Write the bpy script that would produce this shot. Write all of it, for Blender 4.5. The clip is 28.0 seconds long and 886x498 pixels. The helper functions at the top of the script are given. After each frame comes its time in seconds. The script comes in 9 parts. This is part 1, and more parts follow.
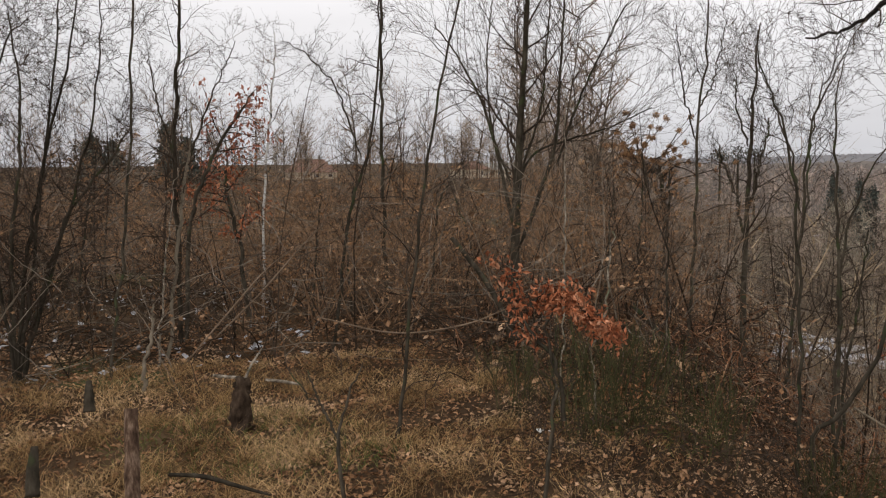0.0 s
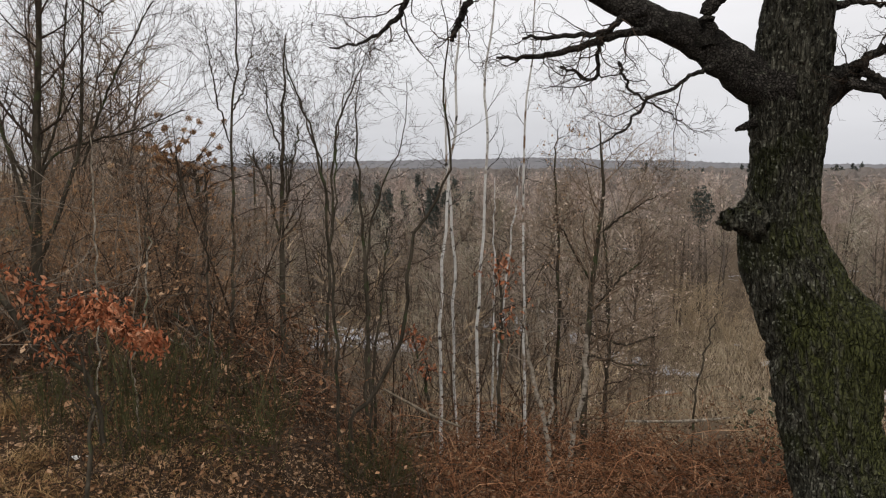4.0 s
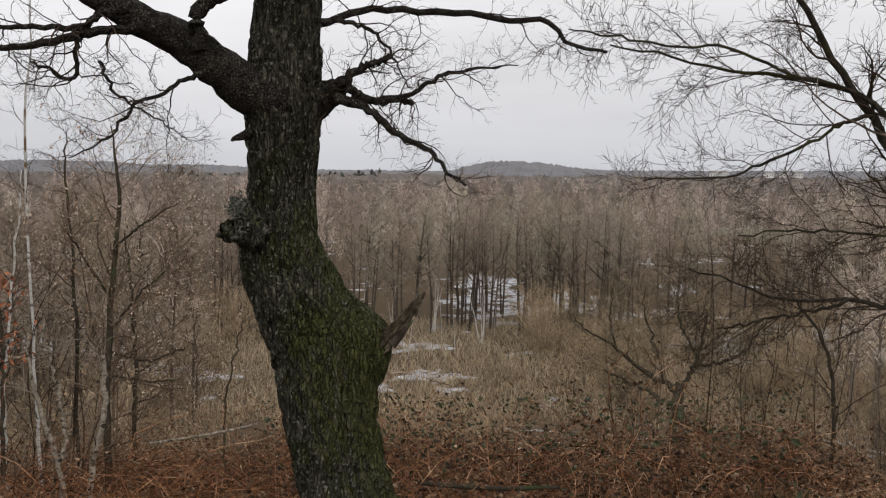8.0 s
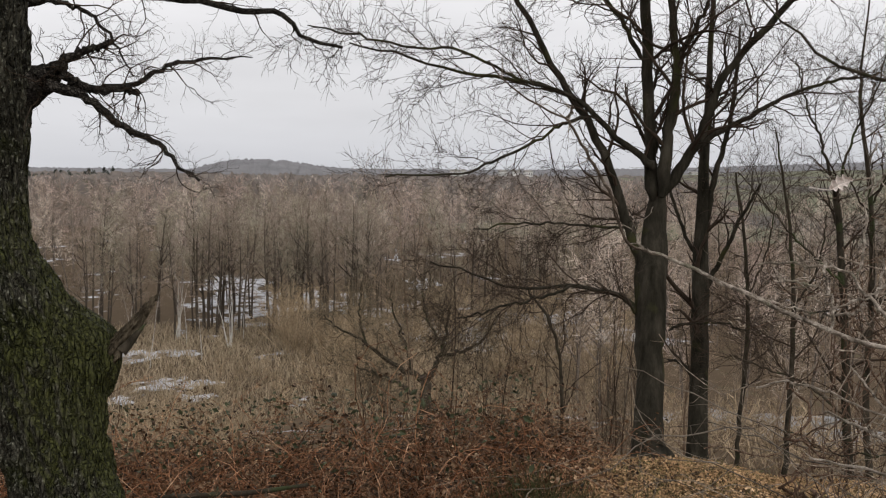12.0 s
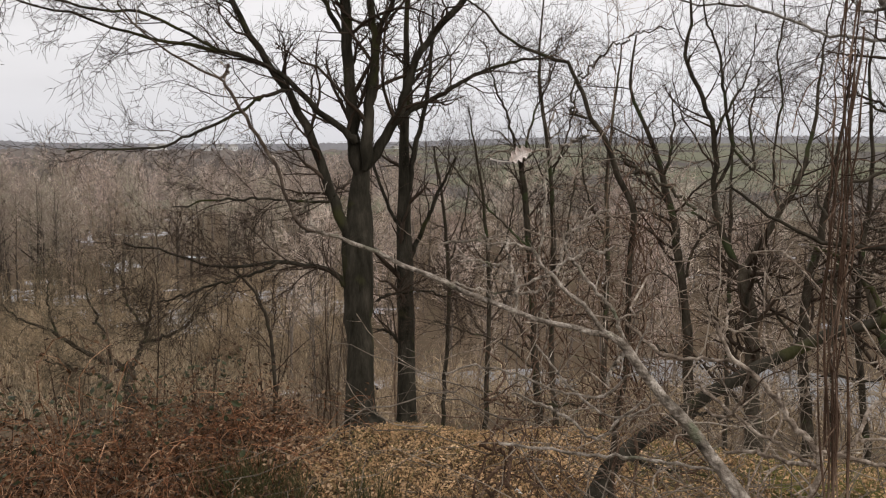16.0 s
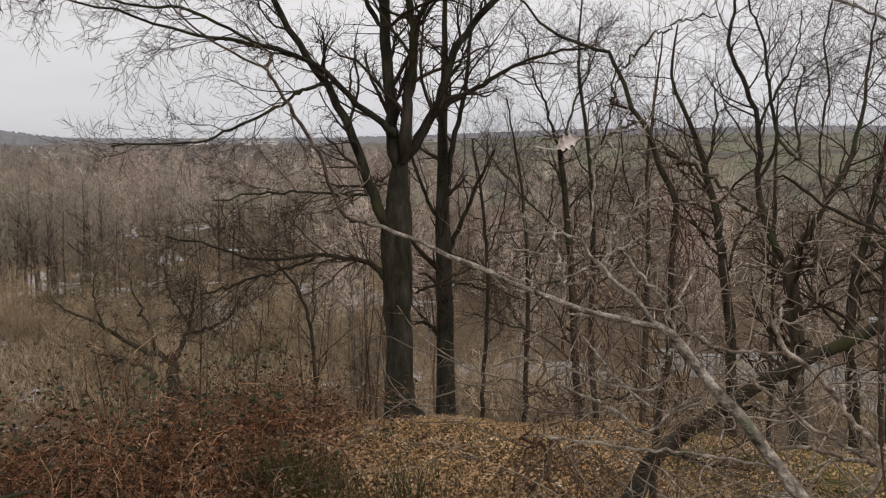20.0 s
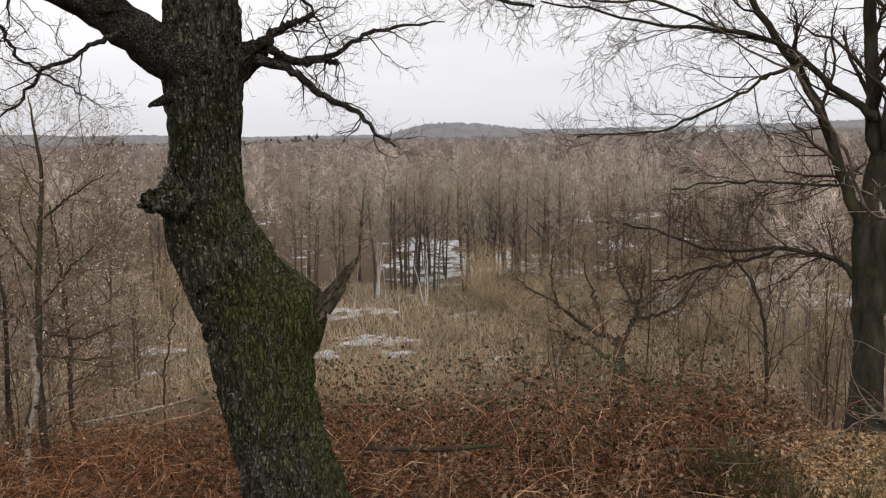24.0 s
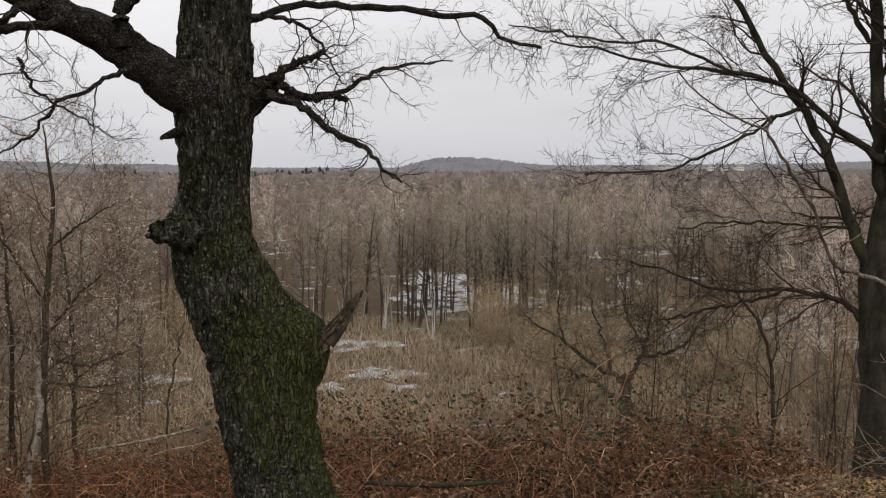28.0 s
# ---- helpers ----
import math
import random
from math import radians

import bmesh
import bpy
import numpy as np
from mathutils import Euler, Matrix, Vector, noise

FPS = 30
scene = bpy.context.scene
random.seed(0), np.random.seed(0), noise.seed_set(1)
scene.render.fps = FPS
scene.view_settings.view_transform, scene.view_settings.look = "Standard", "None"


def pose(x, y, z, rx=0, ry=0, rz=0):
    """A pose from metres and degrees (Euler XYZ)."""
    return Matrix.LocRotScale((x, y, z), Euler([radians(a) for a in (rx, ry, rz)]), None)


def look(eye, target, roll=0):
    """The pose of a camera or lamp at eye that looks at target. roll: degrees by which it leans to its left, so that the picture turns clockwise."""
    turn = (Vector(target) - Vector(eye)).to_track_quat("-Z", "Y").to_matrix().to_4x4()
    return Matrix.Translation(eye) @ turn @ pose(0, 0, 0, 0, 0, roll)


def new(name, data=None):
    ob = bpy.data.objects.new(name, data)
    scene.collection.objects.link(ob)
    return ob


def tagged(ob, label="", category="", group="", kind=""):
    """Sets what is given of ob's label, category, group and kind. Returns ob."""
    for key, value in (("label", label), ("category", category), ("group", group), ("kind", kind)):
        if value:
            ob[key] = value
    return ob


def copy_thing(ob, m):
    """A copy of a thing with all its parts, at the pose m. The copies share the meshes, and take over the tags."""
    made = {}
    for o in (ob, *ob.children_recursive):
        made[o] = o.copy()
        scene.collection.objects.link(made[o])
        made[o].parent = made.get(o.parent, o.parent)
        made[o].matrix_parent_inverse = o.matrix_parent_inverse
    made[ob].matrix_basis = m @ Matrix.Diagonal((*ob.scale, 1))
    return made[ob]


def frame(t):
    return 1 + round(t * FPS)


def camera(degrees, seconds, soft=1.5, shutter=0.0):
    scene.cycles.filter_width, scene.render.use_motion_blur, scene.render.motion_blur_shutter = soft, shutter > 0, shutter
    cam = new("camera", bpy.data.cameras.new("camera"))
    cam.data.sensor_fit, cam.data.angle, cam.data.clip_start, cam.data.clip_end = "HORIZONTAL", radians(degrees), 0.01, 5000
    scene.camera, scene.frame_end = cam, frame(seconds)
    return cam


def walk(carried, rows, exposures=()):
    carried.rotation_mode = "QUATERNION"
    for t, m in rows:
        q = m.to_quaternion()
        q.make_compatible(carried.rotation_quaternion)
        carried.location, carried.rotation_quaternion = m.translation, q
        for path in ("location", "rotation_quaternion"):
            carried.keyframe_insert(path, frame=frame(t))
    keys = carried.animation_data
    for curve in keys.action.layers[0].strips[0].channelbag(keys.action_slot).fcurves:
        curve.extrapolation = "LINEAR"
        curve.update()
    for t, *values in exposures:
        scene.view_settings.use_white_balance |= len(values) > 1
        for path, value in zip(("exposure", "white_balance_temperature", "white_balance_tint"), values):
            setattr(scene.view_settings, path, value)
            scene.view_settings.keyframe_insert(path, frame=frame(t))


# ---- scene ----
# ---------------------------------------------------------------- camera
cam = camera(55.57, 28.0, soft=1.2)
PATH = [
    (0, -0.195, -0.139, 1.808, 29.09, -5.80, -0.60),
    (0.5, -0.196, -0.140, 1.810, 27.82, -5.82, -0.38),
    (1, -0.208, -0.141, 1.812, 24.55, -5.77, -0.02),
    (1.5, -0.219, -0.125, 1.811, 20.09, -5.74, 0.25),
    (2, -0.226, -0.113, 1.812, 15.46, -5.72, 0.11),
    (2.5, -0.238, -0.099, 1.810, 10.30, -5.77, -0.09),
    (3, -0.245, -0.088, 1.803, 5.78, -5.75, -0.04),
    (3.5, -0.241, -0.089, 1.800, 2.52, -5.73, -0.00),
    (4, -0.213, -0.086, 1.793, -1.73, -5.67, -0.07),
    (4.5, -0.182, -0.095, 1.796, -7.46, -5.62, 0.59),
    (6.5, -0.002, -0.001, 1.808, -22.03, -5.52, 0.06),
    (7, -0.012, 0.016, 1.818, -24.94, -5.57, 0.25),
    (7.5, -0.011, 0.023, 1.821, -29.14, -5.41, 0.29),
    (8, -0.001, 0.037, 1.818, -32.45, -5.27, 0.45),
    (8.5, 0.006, 0.043, 1.816, -34.47, -5.20, 0.51),
    (9, 0.013, 0.047, 1.815, -36.00, -5.04, 0.45),
    (9.5, 0.023, 0.054, 1.814, -37.69, -4.98, 0.44),
    (10, 0.031, 0.059, 1.812, -39.32, -4.95, 0.46),
    (10.5, 0.038, 0.056, 1.807, -41.18, -4.91, 0.36),
    (11, 0.048, 0.055, 1.805, -44.10, -4.86, 0.45),
    (11.5, 0.037, 0.035, 1.806, -46.72, -4.94, 0.43),
    (12, 0.038, 0.026, 1.803, -49.50, -5.25, 0.48),
    (12.5, 0.054, 0.033, 1.800, -52.10, -5.64, 0.38),
    (14.5, 0.105, 0.065, 1.802, -61.90, -6.32, 0.48),
    (15, 0.113, 0.062, 1.802, -64.45, -6.55, 0.52),
    (15.5, 0.122, 0.055, 1.802, -67.01, -6.80, 0.44),
    (16, 0.132, 0.048, 1.801, -69.19, -6.83, 0.42),
    (16.5, 0.138, 0.042, 1.801, -71.50, -6.84, 0.68),
    (17, 0.144, 0.034, 1.801, -73.85, -6.98, 1.02),
    (17.5, 0.150, 0.028, 1.800, -75.62, -7.06, 1.30),
    (18, 0.154, 0.026, 1.799, -76.56, -7.15, 1.39),
    (18.5, 0.156, 0.030, 1.799, -76.64, -7.25, 1.30),
    (19, 0.150, 0.038, 1.800, -75.36, -7.28, 0.96),
    (19.5, 0.141, 0.048, 1.799, -70.62, -7.31, 0.33),
    (20, 0.139, 0.056, 1.798, -66.56, -7.34, -0.03),
    (20.5, 0.132, 0.060, 1.800, -63.27, -7.36, -0.44),
    (22.5, 0.074, 0.049, 1.802, -50.37, -7.51, -0.59),
    (23, 0.068, 0.054, 1.810, -42.40, -7.66, -1.27),
    (23.5, 0.065, 0.055, 1.807, -37.92, -7.68, -1.42),
    (24, 0.060, 0.056, 1.807, -36.40, -7.80, -1.22),
    (24.5, 0.051, 0.054, 1.802, -35.05, -7.99, -1.00),
    (25, 0.047, 0.048, 1.806, -33.97, -7.99, -1.13),
    (25.5, 0.028, 0.049, 1.789, -33.45, -8.01, -0.94),
    (26, 0.018, 0.045, 1.780, -33.24, -8.06, -0.53),
    (26.5, 0.015, 0.043, 1.788, -33.19, -7.86, -0.68),
    (27, 0.025, 0.029, 1.792, -33.28, -7.02, -0.39),
    (27.5, 0.035, 0.027, 1.799, -34.51, -5.72, -0.26),
    (28, 0.057, 0.024, 1.818, -35.88, -5.50, -0.19),
]


def aim(x, y, z, yaw, pitch, roll):
    a, p = radians(yaw), radians(pitch)
    return look((x, y, z), (x - math.sin(a) * math.cos(p), y + math.cos(a) * math.cos(p), z + math.sin(p)), roll)


walk(cam, [(t, aim(*rest)) for t, *rest in PATH], [(0, 0.08, 6700, 13), (2, 0.01, 6680, 12.5), (4, 0.03, 6600, 12), (7, 0.02, 6600, 12), (8, -0.02, 6600, 12), (10, -0.06, 6600, 12), (11, -0.02, 6600, 12), (12.5, 0.02, 6600, 12), (15, 0.05, 6680, 13), (17, 0.25, 6720, 13.5), (19, 0.25, 6720, 13.5), (20, -0.02, 6700, 13), (20.5, -0.03, 6690, 13), (22.5, 0.10, 6650, 12.5), (24, 0.28, 6650, 12.5), (25, 0.28, 6650, 13), (26, 0.27, 6650, 12.5), (27, 0.04, 6650, 12.5), (28, -0.03, 6640, 12.5)])

# ---------------------------------------------------------------- world and light
world = bpy.data.worlds.new("overcast")
scene.world = world
world.use_nodes = True
wt = world.node_tree
wt.nodes.clear()
SUN_UP, SUN_ROT = radians(32), radians(200)


def wnode(kind, **inputs):
    n = wt.nodes.new(kind)
    for key, value in inputs.items():
        n.inputs[key.replace("_", " ")].default_value = value
    return n


sky = wnode("ShaderNodeTexSky")
sky.sky_type, sky.sun_disc, sky.sun_elevation, sky.sun_rotation = "NISHITA", False, SUN_UP, SUN_ROT
sky.air_density, sky.dust_density, sky.ozone_density = 1.0, 4.0, 1.0
hsv = wnode("ShaderNodeHueSaturation", Saturation=0.12, Value=0.085)
coord = wnode("ShaderNodeTexCoord")
split = wnode("ShaderNodeSeparateXYZ")
grad = wnode("ShaderNodeValToRGB")
grad.color_ramp.elements[0].position, grad.color_ramp.elements[0].color = 0.0, (0.72, 0.745, 0.79, 1)
grad.color_ramp.elements[1].position, grad.color_ramp.elements[1].color = 0.36, (1.16, 1.165, 1.185, 1)
mid = grad.color_ramp.elements.new(0.08)
mid.color = (0.82, 0.84, 0.872, 1)
stretch = wnode("ShaderNodeMapping")
stretch.inputs["Scale"].default_value = (1.4, 1.4, 7.0)
cloud = wnode("ShaderNodeTexNoise", Scale=1.6, Detail=5.0, Roughness=0.5)
cloud_ramp = wnode("ShaderNodeMapRange")
cloud_ramp.inputs["From Min"].default_value, cloud_ramp.inputs["From Max"].default_value = 0.3, 0.7
cloud_ramp.inputs["To Min"].default_value, cloud_ramp.inputs["To Max"].default_value = 0.90, 1.08
cover = wnode("ShaderNodeVectorMath")
cover.operation = "SCALE"
blend = wnode("ShaderNodeMix", Factor=0.85)
blend.data_type = "RGBA"
back = wnode("ShaderNodeBackground", Strength=1.0)
wout = wnode("ShaderNodeOutputWorld")
for a, b in ((sky.outputs[0], hsv.inputs["Color"]), (coord.outputs["Generated"], split.inputs[0]), (split.outputs["Z"], grad.inputs[0]),
             (coord.outputs["Generated"], stretch.inputs[0]), (stretch.outputs[0], cloud.inputs["Vector"]),
             (cloud.outputs[0], cloud_ramp.inputs["Value"]), (grad.outputs[0], cover.inputs[0]), (cloud_ramp.outputs[0], cover.inputs["Scale"]),
             (hsv.outputs[0], blend.inputs["A"]), (cover.outputs[0], blend.inputs["B"]), (blend.outputs["Result"], back.inputs["Color"]),
             (back.outputs[0], wout.inputs[0])):
    wt.links.new(a, b)

lamp = bpy.data.lights.new("sun", "SUN")
lamp.energy, lamp.angle, lamp.color = 0.6, radians(25), (1.0, 0.97, 0.93)
sun = new("sun", lamp)
sun.matrix_world = look((0, 0, 60), (-60 * math.sin(SUN_ROT) * math.cos(SUN_UP), -60 * math.cos(SUN_ROT) * math.cos(SUN_UP), 60 - 60 * math.sin(SUN_UP)))


# ---------------------------------------------------------------- materials
def material(name, colours, scale=8.0, detail=6.0, rough=0.9, bump=0.3, bump_scale=None, stretch_by=(1, 1, 1), spots=None, vary=0.0, island=0.0, shine=0.04):
    """Noise between colours, a second layer of spots (colour, scale, amount), relief, and a shade of its own for each object or island."""
    m = bpy.data.materials.new(name)
    m.use_nodes = True
    nt = m.node_tree
    bsdf = nt.nodes["Principled BSDF"]
    bsdf.inputs["Roughness"].default_value = rough
    bsdf.inputs["Specular IOR Level"].default_value = shine
    tc = nt.nodes.new("ShaderNodeTexCoord")
    mp = nt.nodes.new("ShaderNodeMapping")
    mp.inputs["Scale"].default_value = stretch_by
    nt.links.new(tc.outputs["Object"], mp.inputs[0])
    no = nt.nodes.new("ShaderNodeTexNoise")
    no.inputs["Scale"].default_value, no.inputs["Detail"].default_value, no.inputs["Roughness"].default_value = scale, detail, 0.65
    nt.links.new(mp.outputs[0], no.inputs["Vector"])
    ramp = nt.nodes.new("ShaderNodeValToRGB")
    els = ramp.color_ramp.elements
    while len(els) < len(colours):
        els.new(0.5)
    for n, c in enumerate(colours):
        els[n].position = 0.3 + 0.4 * n / max(1, len(colours) - 1)
        els[n].color = (*c, 1)
    nt.links.new(no.outputs[0], ramp.inputs[0])
    out = ramp.outputs[0]
    for colour, sc, amount in spots or ():
        n2 = nt.nodes.new("ShaderNodeTexNoise")
        n2.inputs["Scale"].default_value, n2.inputs["Detail"].default_value = sc, 4.0
        nt.links.new(tc.outputs["Object"], n2.inputs["Vector"])
        mr = nt.nodes.new("ShaderNodeMapRange")
        mr.inputs["From Min"].default_value, mr.inputs["From Max"].default_value = 0.62 - amount * 0.3, 0.70 - amount * 0.3
        nt.links.new(n2.outputs[0], mr.inputs["Value"])
        mx = nt.nodes.new("ShaderNodeMix")
        mx.data_type = "RGBA"
        mx.inputs["B"].default_value = (*colour, 1)
        nt.links.new(mr.outputs[0], mx.inputs["Factor"])
        nt.links.new(out, mx.inputs["A"])
        out = mx.outputs["Result"]
    if vary or island:
        rnd = nt.nodes.new("ShaderNodeNewGeometry" if island else "ShaderNodeObjectInfo")
        mr = nt.nodes.new("ShaderNodeMapRange")
        k = island or vary
        mr.inputs["To Min"].default_value, mr.inputs["To Max"].default_value = 1 - k, 1 + k
        nt.links.new(rnd.outputs["Random Per Island" if island else "Random"], mr.inputs["Value"])
        sc = nt.nodes.new("ShaderNodeVectorMath")
        sc.operation = "SCALE"
        nt.links.new(out, sc.inputs[0])
        nt.links.new(mr.outputs[0], sc.inputs["Scale"])
        out = sc.outputs[0]
    nt.links.new(out, bsdf.inputs["Base Color"])
    if bump:
        n3 = nt.nodes.new("ShaderNodeTexNoise")
        n3.inputs["Scale"].default_value, n3.inputs["Detail"].default_value = bump_scale or scale * 3, 5.0
        nt.links.new(mp.outputs[0], n3.inputs["Vector"])
        bp = nt.nodes.new("ShaderNodeBump")
        bp.inputs["Strength"].default_value, bp.inputs["Distance"].default_value = bump, 0.02 + 0.02 * (bump >= 1)
        nt.links.new(n3.outputs[0], bp.inputs["Height"])
        nt.links.new(bp.outputs[0], bsdf.inputs["Normal"])
    return m


oak_bark = material("oak_bark", [(0.010, 0.009, 0.006), (0.031, 0.029, 0.020), (0.062, 0.058, 0.042), (0.14, 0.134, 0.10)], 30, stretch_by=(1, 1, 0.32), rough=0.55, shine=0.10, bump=1.0, bump_scale=42,
                    spots=[((0.028, 0.030, 0.012), 2.6, 0.12), ((0.19, 0.19, 0.145), 66, 0.15)])
haze_twig = material("haze_twig", [(0.22, 0.162, 0.112), (0.42, 0.322, 0.23)], 0.4, bump=0, island=0.4)
limb_bark = material("limb_bark", [(0.024, 0.021, 0.018), (0.058, 0.051, 0.043), (0.10, 0.09, 0.076)], 24, shine=0.08, bump=0.8, bump_scale=70, spots=[((0.09, 0.088, 0.066), 30, 0.03)])
grey_bark = material("grey_bark", [(0.013, 0.012, 0.008), (0.035, 0.031, 0.023), (0.070, 0.062, 0.046)], 9, stretch_by=(1, 1, 0.3), bump=0.8, bump_scale=30,
                     spots=[((0.046, 0.046, 0.020), 2.2, 0.30)])
dark_bark = material("dark_bark", [(0.020, 0.017, 0.012), (0.052, 0.043, 0.031), (0.095, 0.080, 0.058)], 14, stretch_by=(1, 1, 0.4), bump=0.5, bump_scale=50, vary=0.25,
                     spots=[((0.05, 0.06, 0.028), 5, 0.15)])
twig_bark = material("twig_bark", [(0.034, 0.025, 0.018), (0.070, 0.051, 0.037)], 12, bump=0, island=0.35)
thicket_twig = material("thicket_twig", [(0.10, 0.058, 0.034), (0.38, 0.245, 0.148)], 3, bump=0, island=0.5)
brown_twig = material("brown_twig", [(0.100, 0.070, 0.047), (0.23, 0.168, 0.117)], 3, bump=0, island=0.5)
thicket_dark = material("thicket_dark", [(0.027, 0.019, 0.013), (0.085, 0.060, 0.042)], 3, bump=0, island=0.5)
thicket_pale = material("thicket_pale", [(0.11, 0.084, 0.060), (0.25, 0.20, 0.15)], 3, bump=0, island=0.4)
birch_bark = material("birch_bark", [(0.40, 0.385, 0.355), (0.60, 0.58, 0.54)], 9, bump=0.3, stretch_by=(1, 1, 2.5), spots=[((0.035, 0.03, 0.027), 12, 0.10), ((0.16, 0.10, 0.06), 4, 0.12)])
young_birch = material("young_birch", [(0.13, 0.105, 0.078), (0.24, 0.205, 0.16), (0.38, 0.335, 0.27)], 26, bump=0.5, stretch_by=(1, 1, 2.0), spots=[((0.045, 0.036, 0.028), 22, 0.18)])
white_birch = material("white_birch", [(0.50, 0.48, 0.44), (0.68, 0.66, 0.62)], 2, bump=0, spots=[((0.10, 0.09, 0.08), 1.5, 0.10)])
pale_bark = material("pale_bark", [(0.085, 0.067, 0.048), (0.225, 0.188, 0.143), (0.48, 0.42, 0.335)], 30, shine=0.15, bump=0.5, spots=[((0.07, 0.06, 0.045), 16, 0.2), ((0.14, 0.15, 0.09), 9, 0.1)])
vine_bark = material("vine_bark", [(0.03, 0.018, 0.012), (0.10, 0.062, 0.041), (0.27, 0.19, 0.135)], 45, stretch_by=(1, 1, 0.2), shine=0.08, bump=0.8, island=0.45)
dead_wood = material("dead_wood", [(0.10, 0.082, 0.06), (0.20, 0.165, 0.12), (0.28, 0.24, 0.18)], 20, stretch_by=(1, 1, 0.25), bump=0.8)
far_wood = material("far_wood", [(0.050, 0.041, 0.032), (0.105, 0.086, 0.067)], 0.25, bump=0, island=0.3)
# Far crowns: paler albedo stands in for distance haze.
far_haze_twig = material("far_haze_twig", [(0.207, 0.165, 0.133), (0.370, 0.300, 0.244), (0.546, 0.447, 0.367)], 0.10, detail=2.0, bump=0, island=0.25, spots=[((0.15, 0.145, 0.095), 0.03, 0.16)])
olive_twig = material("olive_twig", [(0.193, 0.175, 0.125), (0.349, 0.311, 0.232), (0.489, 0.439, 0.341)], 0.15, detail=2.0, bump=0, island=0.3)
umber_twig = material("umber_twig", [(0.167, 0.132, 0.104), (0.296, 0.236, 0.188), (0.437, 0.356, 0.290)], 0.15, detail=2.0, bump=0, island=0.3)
# Tree tints of the deeper wood, with distance haze mixed into the colour.
rosy_haze_twig = material("rosy_haze_twig", [(0.285, 0.213, 0.177), (0.463, 0.359, 0.305), (0.670, 0.540, 0.464)], 0.12, detail=2.0, bump=0, island=0.3)
pale_haze_twig = material("pale_haze_twig", [(0.374, 0.305, 0.244), (0.593, 0.496, 0.414), (0.780, 0.687, 0.581)], 0.12, detail=2.0, bump=0, island=0.3)
# Trunks farther back: lighter than the front rank, haze put into the colour.
haze_wood = material("haze_wood", [(0.115, 0.096, 0.081), (0.20, 0.169, 0.143)], 0.25, bump=0, island=0.3)
apple_twig = material("apple_twig", [(0.070, 0.056, 0.038), (0.20, 0.163, 0.11)], 2, bump=0, island=0.5)
under_twig = material("under_twig", [(0.12, 0.092, 0.067), (0.31, 0.243, 0.178)], 0.3, bump=0, island=0.35)
ochre_twig = material("ochre_twig", [(0.25, 0.190, 0.122), (0.46, 0.357, 0.236)], 0.3, bump=0, island=0.35)
cane = material("cane", [(0.028, 0.014, 0.009), (0.165, 0.073, 0.036), (0.45, 0.31, 0.20)], 5, bump=0, island=0.85)
red_cane = material("red_cane", [(0.032, 0.015, 0.009), (0.175, 0.078, 0.038), (0.40, 0.25, 0.145)], 4, bump=0, island=0.85)
bramble_leaf = material("bramble_leaf", [(0.016, 0.014, 0.008), (0.085, 0.044, 0.021), (0.34, 0.245, 0.155)], 2.2, rough=0.5, shine=0.15, bump=0, island=0.85)
green_leaf = material("green_leaf", [(0.026, 0.032, 0.014), (0.055, 0.062, 0.028)], 3, rough=0.5, shine=0.2, bump=0, island=0.4)
rust_leaf = material("rust_leaf", [(0.19, 0.056, 0.028), (0.36, 0.13, 0.062), (0.58, 0.34, 0.21)], 8, rough=0.6, bump=0, island=0.5)
brown_leaf = material("brown_leaf", [(0.17, 0.072, 0.03), (0.27, 0.13, 0.06), (0.36, 0.21, 0.11)], 4, rough=0.7, bump=0, island=0.45)
beech_leaf = material("beech_leaf", [(0.22, 0.11, 0.048), (0.38, 0.22, 0.105), (0.54, 0.36, 0.21)], 4, rough=0.7, bump=0, island=0.5)
cling_leaf = material("cling_leaf", [(0.10, 0.052, 0.026), (0.27, 0.15, 0.075), (0.50, 0.35, 0.22)], 1.3, rough=0.7, bump=0, island=0.65)
pale_leaf = material("pale_leaf", [(0.24, 0.165, 0.115), (0.46, 0.36, 0.275), (0.64, 0.54, 0.44)], 3, rough=0.7, bump=0, island=0.4)
litter_leaf = material("litter_leaf", [(0.21, 0.122, 0.062), (0.44, 0.284, 0.152), (0.62, 0.455, 0.29)], 2.0, rough=0.75, bump=0, island=0.45)
old_leaf = material("old_leaf", [(0.075, 0.036, 0.017), (0.23, 0.125, 0.064), (0.50, 0.345, 0.22)], 1.5, rough=0.75, bump=0, island=0.6)
purple_leaf = material("purple_leaf", [(0.17, 0.055, 0.040), (0.33, 0.125, 0.078), (0.46, 0.23, 0.15)], 8, rough=0.6, bump=0, island=0.35)
mat_grass = material("mat_grass", [(0.13, 0.078, 0.034), (0.31, 0.20, 0.095), (0.50, 0.35, 0.19)], 1.5, bump=0, island=0.8)
dry_grass = material("dry_grass", [(0.20, 0.13, 0.06), (0.46, 0.325, 0.17)], 1.5, bump=0, island=0.5)
green_grass = material("green_grass", [(0.07, 0.085, 0.025), (0.14, 0.14, 0.05)], 1.5, bump=0, island=0.35)
broom_green = material("broom_green", [(0.060, 0.060, 0.026), (0.10, 0.095, 0.045)], 3, bump=0, island=0.4)
# Needles lightened and greyed: distance haze is painted into them.
needle_haze = material("needle_haze", [(0.060, 0.068, 0.058), (0.10, 0.108, 0.095)], 2, bump=0, island=0.4)
reed = material("reed", [(0.27, 0.212, 0.142), (0.46, 0.378, 0.265)], 0.5, bump=0, island=0.3)
ice = material("ice", [(0.12, 0.125, 0.13), (0.26, 0.265, 0.27)], 0.12, rough=0.5, shine=0.3, bump=0.05, spots=[((0.12, 0.10, 0.075), 0.3, 0.25)])
